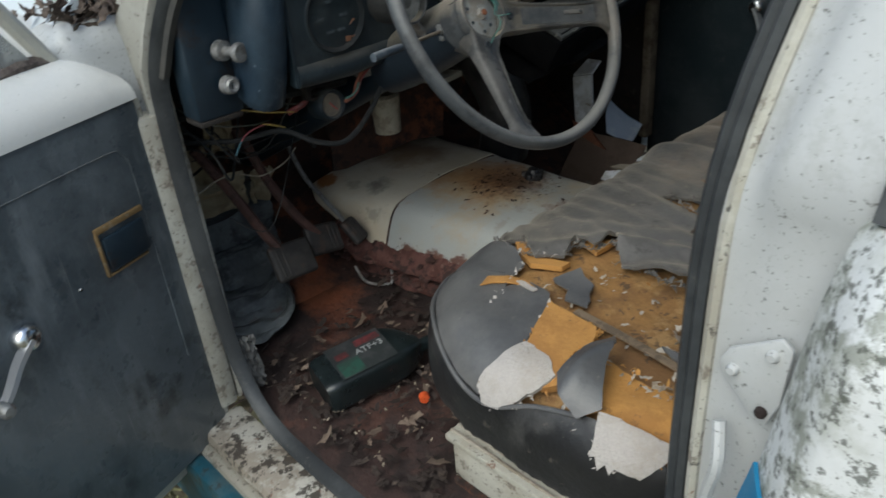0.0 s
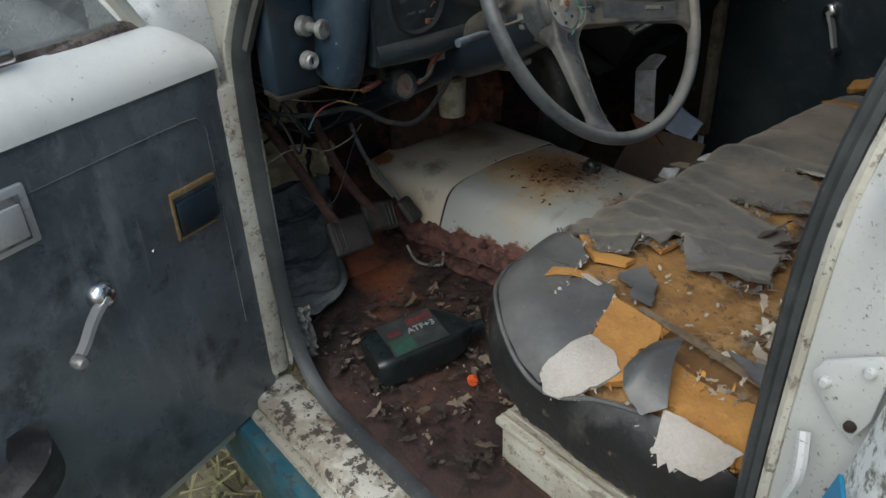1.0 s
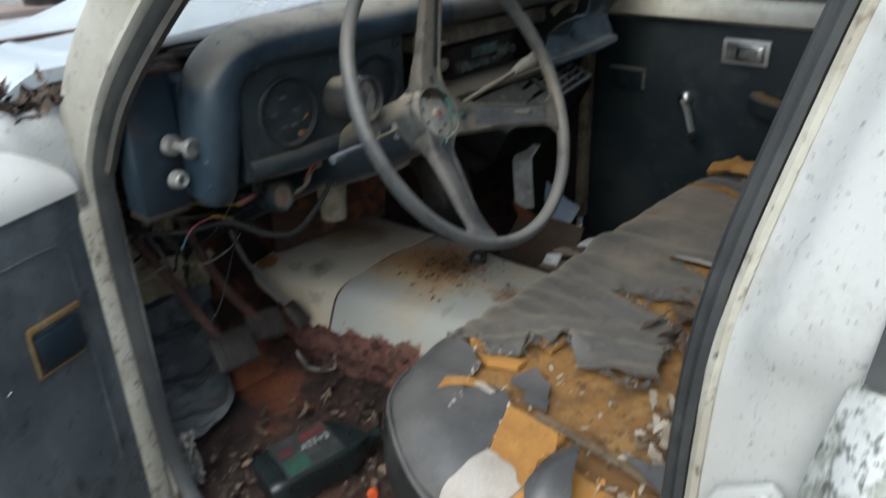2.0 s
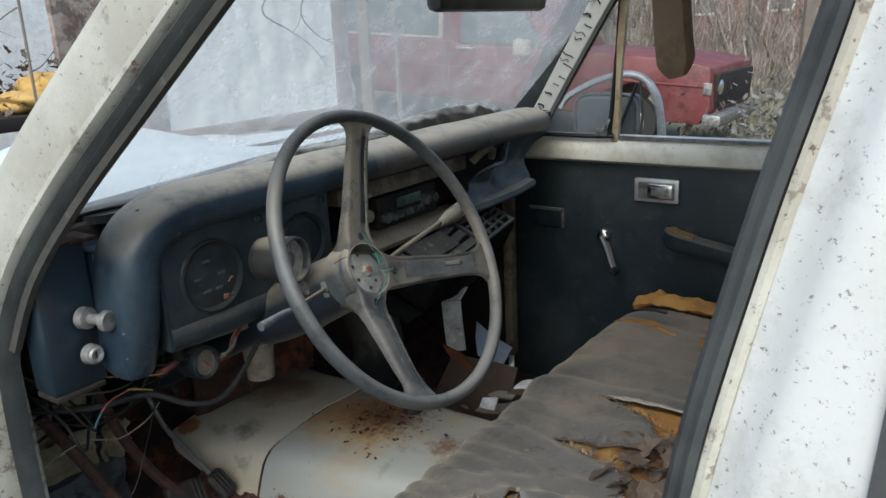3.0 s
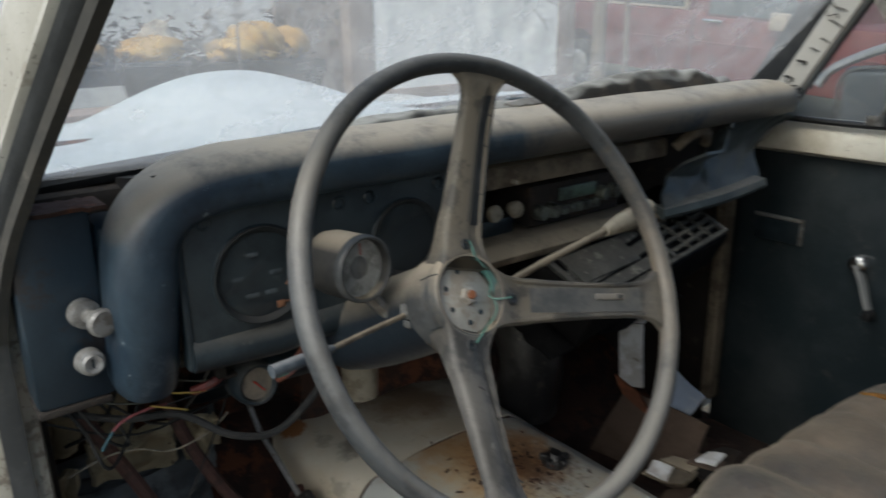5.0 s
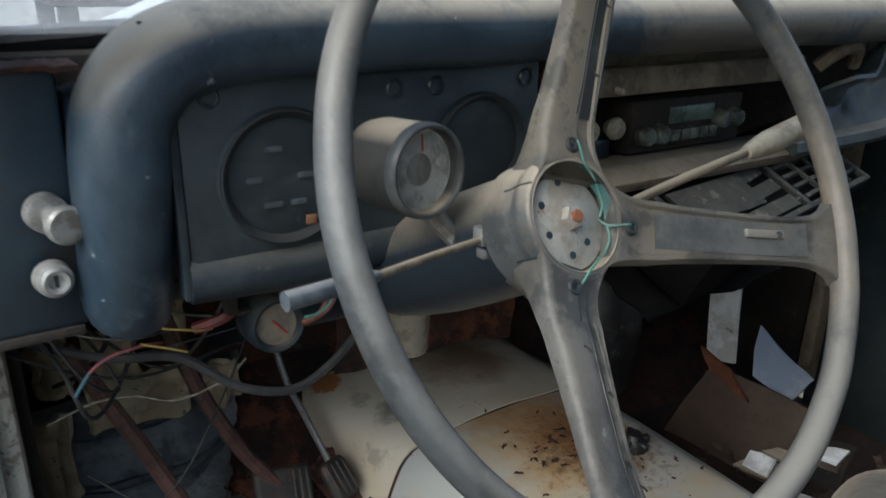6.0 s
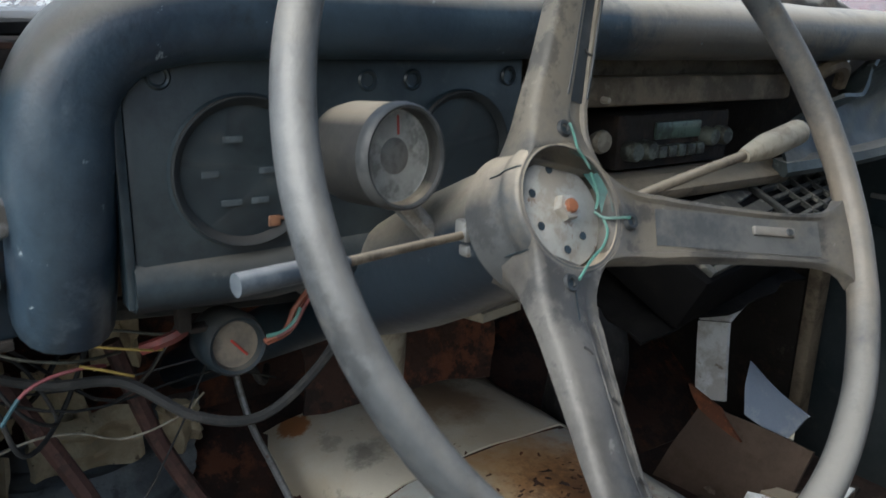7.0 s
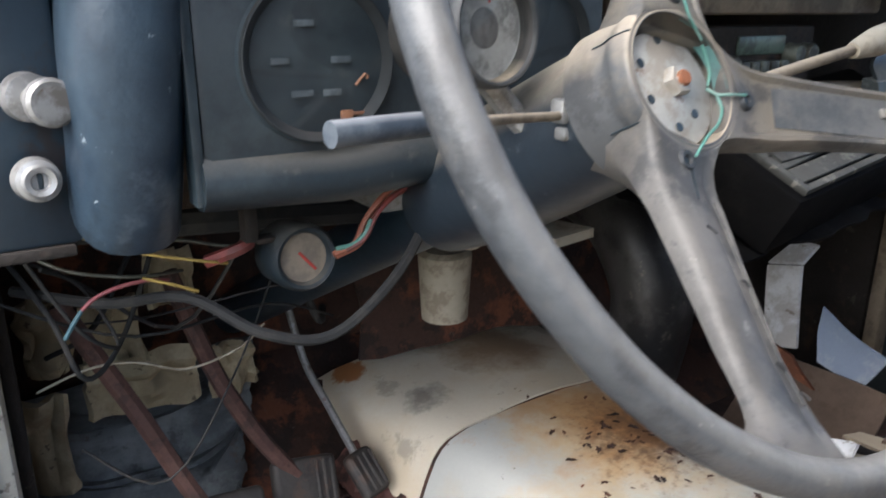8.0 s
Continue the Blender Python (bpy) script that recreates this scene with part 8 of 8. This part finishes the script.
# rack with yellow foam cushions under leaves
rack = thing("cushion_rack", "dark rack with yellow foam cushions and fallen leaves on top", "rack")
part("rack_deck", rbox((-3.2, 0.40, 1.27), (-2.5, 1.64, 1.33), 0.01), dark_metal, rack)
for x in (-3.15, -2.55):
    for y in (0.45, 1.59):
        part("rack_leg", rbox((x - 0.03, y - 0.03, 0.0), (x + 0.03, y + 0.03, 1.27), 0.004), dark_metal, rack)
for k, (x, y, z, w, h) in enumerate(((-2.72, 1.40, 1.405, 0.115, 0.075), (-2.74, 1.56, 1.395, 0.075, 0.065), (-2.66, 1.27, 1.375, 0.10, 0.045), (-2.72, 1.42, 1.360, 0.17, 0.030), (-2.66, 0.93, 1.385, 0.12, 0.055), (-2.75, 0.66, 1.375, 0.13, 0.045))):
    o = part("foam_cushion", sheet(lambda u, v: Vector((x, y, z)) + Vector((0.15 * math.cos(2 * math.pi * u) * abs(math.sin(math.pi * v)) ** 0.6, w * math.sin(2 * math.pi * u) * abs(math.sin(math.pi * v)) ** 0.6, -h * math.cos(math.pi * v))) * (1 + 0.30 * noise.noise(Vector((math.cos(6.283 * u) * 1.6, math.sin(6.283 * u) * 1.6 + v * 4, k * 3.0)))), 40, 20, 0.005), yellow_foam, None, "lumpy weathered yellow foam cushion on a rack")
    tagged(o, category="cushion", group="cushions on the rack")
leaf_field("rack_leaves", 520, lambda g: (g.uniform(-3.15, -2.75), g.uniform(0.42, 1.62), 1.35 + abs(g.gauss(0, 0.085))), (0.018, 0.045), litter, "brown leaves piled round the cushions", "leaf litter", 31, flat=1.0)
leaf_field("rack_leaves", 160, lambda g: (g.uniform(-2.70, -2.52), g.uniform(0.42, 1.62), 1.335 + abs(g.gauss(0, 0.03))), (0.015, 0.035), tan_leaf, "pale tan leaves on the rack", "leaf litter", 32, flat=1.0)
tub = part("black_tub", lathe([(0, 0.0), (0.10, 0.0), (0.125, 0.14), (0.135, 0.145), (0.130, 0.150), (0.115, 0.145), (0.095, 0.01), (0, 0.01)], Matrix.Translation((-2.34, 0.84, 1.205)), 28), vinyl_black, None, "black plastic tub standing on grey boards")
tagged(tub, category="tub")
bag = part("white_bag", sheet(lambda u, v: Vector((-2.72, 0.98, 1.335)) + Vector((0.06 * math.cos(6.283 * u) * abs(math.sin(math.pi * v)) ** 0.7, 0.07 * math.sin(6.283 * u) * abs(math.sin(math.pi * v)) ** 0.7, 0.17 * v)) + Vector((0.5, 1.0, 0.4)) * 0.035 * noise.noise(Vector((math.cos(6.283 * u) * 2, math.sin(6.283 * u) * 2, v * 5))), 26, 14, 0.003), pale_scrap, None, "crumpled whitish plastic bag on the rack")
tagged(bag, category="bag")
planks = thing("plank_stack", "stack of grey weathered planks on trestle legs", "planks")
for x0, y0, y1, z0, z1, mt in ((-2.45, 0.45, 1.05, 1.165, 1.205, shed_post), (-2.42, 0.55, 0.93, 1.125, 1.165, pale_scrap), (-2.40, 0.80, 2.35, 1.085, 1.125, shed_post), (-2.46, 0.40, 1.9, 1.04, 1.085, shed_grey)):
    part("plank", rbox((x0, y0, z0), (x0 + 0.22, y1, z1), 0.006), mt, planks)
for y in (0.6, 1.7):
    part("trestle", rbox((-2.42, y - 0.04, 0.0), (-2.28, y + 0.04, 1.04), 0.006), shed_grey, planks)


def twig_tree(name, x, y, h, r, limbs, label):
    """A thin bare sapling with named limbs, each a line of points."""
    t = thing(name, label, "tree", "bare saplings at the fence")
    part("trunk", tube([(x, y, -0.05), (x + 0.02, y - 0.01, h * 0.35), (x - 0.01, y + 0.015, h * 0.7), (x, y, h)], r, 8, scale=lambda q: 1 - 0.6 * q), bark, t)
    for k, line in enumerate(limbs):
        b = part("limb", tube(line, r * 0.42, 6, scale=lambda q: 1 - 0.75 * q, smooth=4), bark, t)
        rg = random.Random(900 + k)
        p = curve_pts(line, 4)
        for j in range(5):
            q = p[rg.randrange(3, len(p))]
            e = q + Vector((rg.uniform(-0.03, 0.03), rg.uniform(-0.13, 0.13), rg.uniform(-0.14, 0.05)))
            part("twig", tube([q, q.lerp(e, 0.5) + Vector((0, rg.uniform(-0.02, 0.02), rg.uniform(-0.02, 0.02))), e], r * 0.14, 5, scale=lambda w: 1 - 0.6 * w, smooth=3), bark, b)


twig_tree("bare_sapling", -2.62, 3.78, 3.2, 0.022, (((-2.62, 3.78, 2.6), (-2.72, 3.45, 2.35), (-2.78, 3.05, 2.0), (-2.80, 2.79, 1.76), (-2.80, 2.98, 1.64), (-2.80, 3.16, 1.54), (-2.80, 3.30, 1.40)), ((-2.62, 3.78, 2.4), (-2.72, 3.40, 2.1), (-2.80, 3.11, 1.78), (-2.80, 3.21, 1.61), (-2.80, 3.39, 1.54))), "thin bare sapling with drooping twigs by the post")
twig_tree("bare_sapling", -2.45, 1.21, 2.8, 0.009, (((-2.45, 1.21, 1.75), (-2.5, 1.15, 1.70), (-2.52, 1.06, 1.60)), ((-2.45, 1.21, 1.50), (-2.5, 1.30, 1.53), (-2.6, 1.44, 1.62)), ((-2.45, 1.21, 1.9), (-2.5, 1.08, 2.0), (-2.52, 0.98, 2.1))), "thin bare sapling beside the rack")

# red car beyond
car = thing("red_station_wagon", "faded dark red station wagon parked among trees", "car")
body = [(-8.7, 0.45), (-8.75, 1.05), (-8.65, 1.24), (-5.60, 1.24), (-5.52, 1.185), (-3.30, 1.185), (-2.35, 1.165), (-1.98, 1.10), (-1.92, 0.60), (-2.05, 0.42), (-2.45, 0.42), (-2.55, 0.72), (-2.9, 0.86), (-3.25, 0.72), (-3.35, 0.42), (-7.15, 0.42), (-7.25, 0.72), (-7.6, 0.86), (-7.95, 0.72), (-8.05, 0.42)]
TILT = Matrix.Translation((-2.6, 0, 0.36)) @ Matrix.Rotation(radians(4.6), 4, "Y") @ Matrix.Translation((2.6, 0, -0.36))     # it stands nose-down on the bank
MXZ = Matrix(((1, 0, 0, 0), (0, 0, 1, 8.7), (0, 1, 0, 0), (0, 0, 0, 1)))
part("car_body", prism(body, 1.85, 0.03, m=MXZ), red_paint, car)
part("cabin", prism([(-8.5, 1.16), (-8.35, 2.22), (-5.0, 2.26), (-4.0, 1.16)], 1.65, 0.03, m=Matrix.Translation((0, 0.1, 0)) @ MXZ), red_paint, car)
rw = part("rear_side_window", rbox((-8.1, 8.77, 1.27), (-5.86, 8.80, 2.08), 0.02), car_glass, car)
part("window_frame", join(rbox((-5.87, 8.755, 1.25), (-5.80, 8.79, 2.10), 0.008), rbox((-8.12, 8.755, 1.245), (-5.80, 8.79, 1.275), 0.006)), pale_scrap, rw)
part("front_side_window", prism([(-5.50, 1.215), (-5.50, 2.08), (-4.92, 2.08), (-4.16, 1.215)], 0.03, 0.008, m=Matrix.Translation((0, 0.07, 0)) @ MXZ), car_glass, car)
part("side_mirror", rbox((-4.52, 8.52, 1.10), (-4.30, 8.66, 1.30), 0.03), pale_scrap, car)
part("door_handle", rbox((-5.50, 8.66, 1.12), (-5.22, 8.70, 1.16), 0.008), chrome, car)
part("body_crease", rbox((-8.6, 8.688, 0.86), (-2.0, 8.70, 0.885), 0.006), red_paint, car)
for x in (-5.66, -3.95):
    part("door_gap", rbox((x, 8.692, 0.5), (x + 0.014, 8.703, 1.22), 0.001, 1), dial_black, car)
for x in (-2.9, -7.6):
    w = part("wheel", lathe([(0.0, 0.0), (0.20, 0.0), (0.21, 0.03), (0.33, 0.02), (0.35, 0.06), (0.35, 0.18), (0, 0.18)], Matrix.Translation((x, 8.88, 0.36)) @ Euler((radians(90), 0, 0)).to_matrix().to_4x4(), 28), tyre, car)
    part("rim", lathe([(0, 0.02), (0.10, 0.025), (0.19, 0.01), (0.20, 0.0)], Matrix.Translation((x, 8.70, 0.36)) @ Euler((radians(90), 0, 0)).to_matrix().to_4x4(), 24), dull_metal, w)
part("front_bumper", rbox((-2.0, 8.66, 0.42), (-1.78, 10.5, 0.56), 0.03), dull_metal, car)
part("grille", rbox((-1.97, 8.85, 0.62), (-1.90, 10.4, 1.02), 0.02), dark_metal, car)
part("headlight", lathe([(0, 0.03), (0.06, 0.025), (0.09, 0.005), (0.10, 0.0)], axes((-1.905, 8.95, 0.86), (1, 0, 0)), 20), chrome, car)
part("fender_lamp", rbox((-2.03, 8.685, 0.78), (-1.93, 8.71, 0.92), 0.01), dull_metal, car)
car.matrix_basis = TILT


def bare_tree(name, x, y, h, r, seed, label="leafless grey-brown tree with thin branches", kids=9, grp="bare trees behind the cars"):
    rg = random.Random(seed)
    t = thing(name, label, "tree", grp)
    lean = Vector((rg.uniform(-0.05, 0.05), rg.uniform(-0.05, 0.05), 1))
    base = Vector((x, y, -0.05))
    pts = [base + lean * h * k / 6 + Vector((rg.uniform(-1, 1), rg.uniform(-1, 1), 0)) * 0.03 * k for k in range(7)]
    part("trunk", sweep(curve_pts(pts, 2), circle(r, 7), scale=lambda q: 1.0 - 0.8 * q), bark, t)
    bm = bmesh.new()
    for k in range(kids):
        q = rg.uniform(0.18, 0.95)
        s = base + lean * h * q
        a = rg.uniform(0, 6.28)
        l = h * rg.uniform(0.12, 0.3)
        d = Vector((math.cos(a), math.sin(a), rg.uniform(0.3, 1.0)))
        p = [s, s + d * l * 0.4 + Vector((0, 0, 0.05)), s + d * l * 0.75 + Vector((rg.uniform(-0.1, 0.1), rg.uniform(-0.1, 0.1), 0.1)), s + d * l]
        join(bm, sweep(p, circle(r * 0.30 * (1 - 0.6 * q), 4), scale=lambda w: 1 - 0.8 * w, caps=False))
        for j in range(4):
            s2 = p[1].lerp(p[3], rg.uniform(0.1, 0.9))
            d2 = (d + Vector((rg.uniform(-1, 1), rg.uniform(-1, 1), rg.uniform(-0.3, 0.8)))).normalized()
            join(bm, sweep([s2, s2 + d2 * l * 0.25, s2 + d2 * l * 0.45 + Vector((0, 0, 0.04))], circle(r * 0.10, 3), scale=lambda w: 1 - 0.7 * w, caps=False))
    part("branches", bm, bark, t)


rt = random.Random(77)
for k in range(34):
    a = radians(rt.uniform(88, 128))
    d = rt.uniform(14, 30)
    bare_tree("bare_tree", 0.6 + d * math.cos(a), -0.3 + d * math.sin(a), rt.uniform(6, 11), rt.uniform(0.04, 0.13), 100 + k)
for k in range(10):
    a = radians(rt.uniform(128, 175))
    d = rt.uniform(9, 22)
    bare_tree("bare_tree", 0.6 + d * math.cos(a), -0.3 + d * math.sin(a), rt.uniform(6, 11), rt.uniform(0.05, 0.12), 200 + k)
# Unseen trees added on the driver's side.
for k in range(10):
    bare_tree("bare_tree", rt.uniform(-9, 6), rt.uniform(-14, -7), rt.uniform(6, 10), rt.uniform(0.06, 0.12), 300 + k)


def thicket(name, count, place, h, seed, material, label):
    rg = random.Random(seed)
    bm = bmesh.new()
    for k in range(count):
        x, y = place(rg)
        l = rg.uniform(*h)
        p = Vector((x, y, 0))
        d = Vector((rg.gauss(0, 0.45), rg.gauss(0, 0.45), 1))
        s = Vector((rg.uniform(-1, 1), rg.uniform(-1, 1), 0)).normalized() * rg.choice((0.004, 0.005, 0.007, 0.010, 0.020))
        q = p + d * l * 0.5 + Vector((rg.uniform(-0.2, 0.2), rg.uniform(-0.2, 0.2), 0))
        e = p + d * l
        v = [bm.verts.new(w) for w in (p - s, p + s, q + s * 0.7, q - s * 0.7, e)]
        bm.faces.new(v[:4])
        bm.faces.new((v[3], v[2], v[4]))
    o = part(name, bm, material, None, label)
    return tagged(o, label, "brush", kind="stuff")


brush_mat = surface("bare_brush", (0.25, 0.21, 0.18), 0.9, layers=(((0.38, 0.335, 0.29), 0.8, 0.42, 0.60, 0.8), ((0.09, 0.07, 0.055), 2.5, 0.48, 0.62, 0.7), ((0.16, 0.17, 0.08), 0.5, 0.55, 0.68, 0.5)), grain=0.3, bump=0)
thicket("far_brush", 12000, lambda g: ((lambda a, d: (0.6 + d * math.cos(a), -0.3 + d * math.sin(a)))(radians(g.uniform(80, 180)), g.uniform(16, 36))), (0.8, 6.5), 41, brush_mat, "tangle of bare brown saplings and far woods")
leaf_field("scrap_heap", 700, lambda g: (-1.1 + g.gauss(0, 0.6), 9.3 + g.gauss(0, 0.5), 0.10 + abs(g.gauss(0, 0.35))), (0.03, 0.09), grey_fuzz, "heap of grey scrap in front of the red car", "scrap heap", 51, flat=1.5)
leaf_field("scrap_heap", 90, lambda g: (0.2 + g.gauss(0, 1.0), 8.6 + g.gauss(0, 0.7), 0.06 + abs(g.gauss(0, 0.15))), (0.05, 0.18), pale_scrap, "pale scrap and debris on the ground", "scrap heap", 52, flat=1.5)
blades("grass", 6000, lambda g: (g.uniform(-2.5, 4.0), g.uniform(4.0, 14.0), 0.0), (0.10, 0.35), 53, "dry grass beyond the truck")
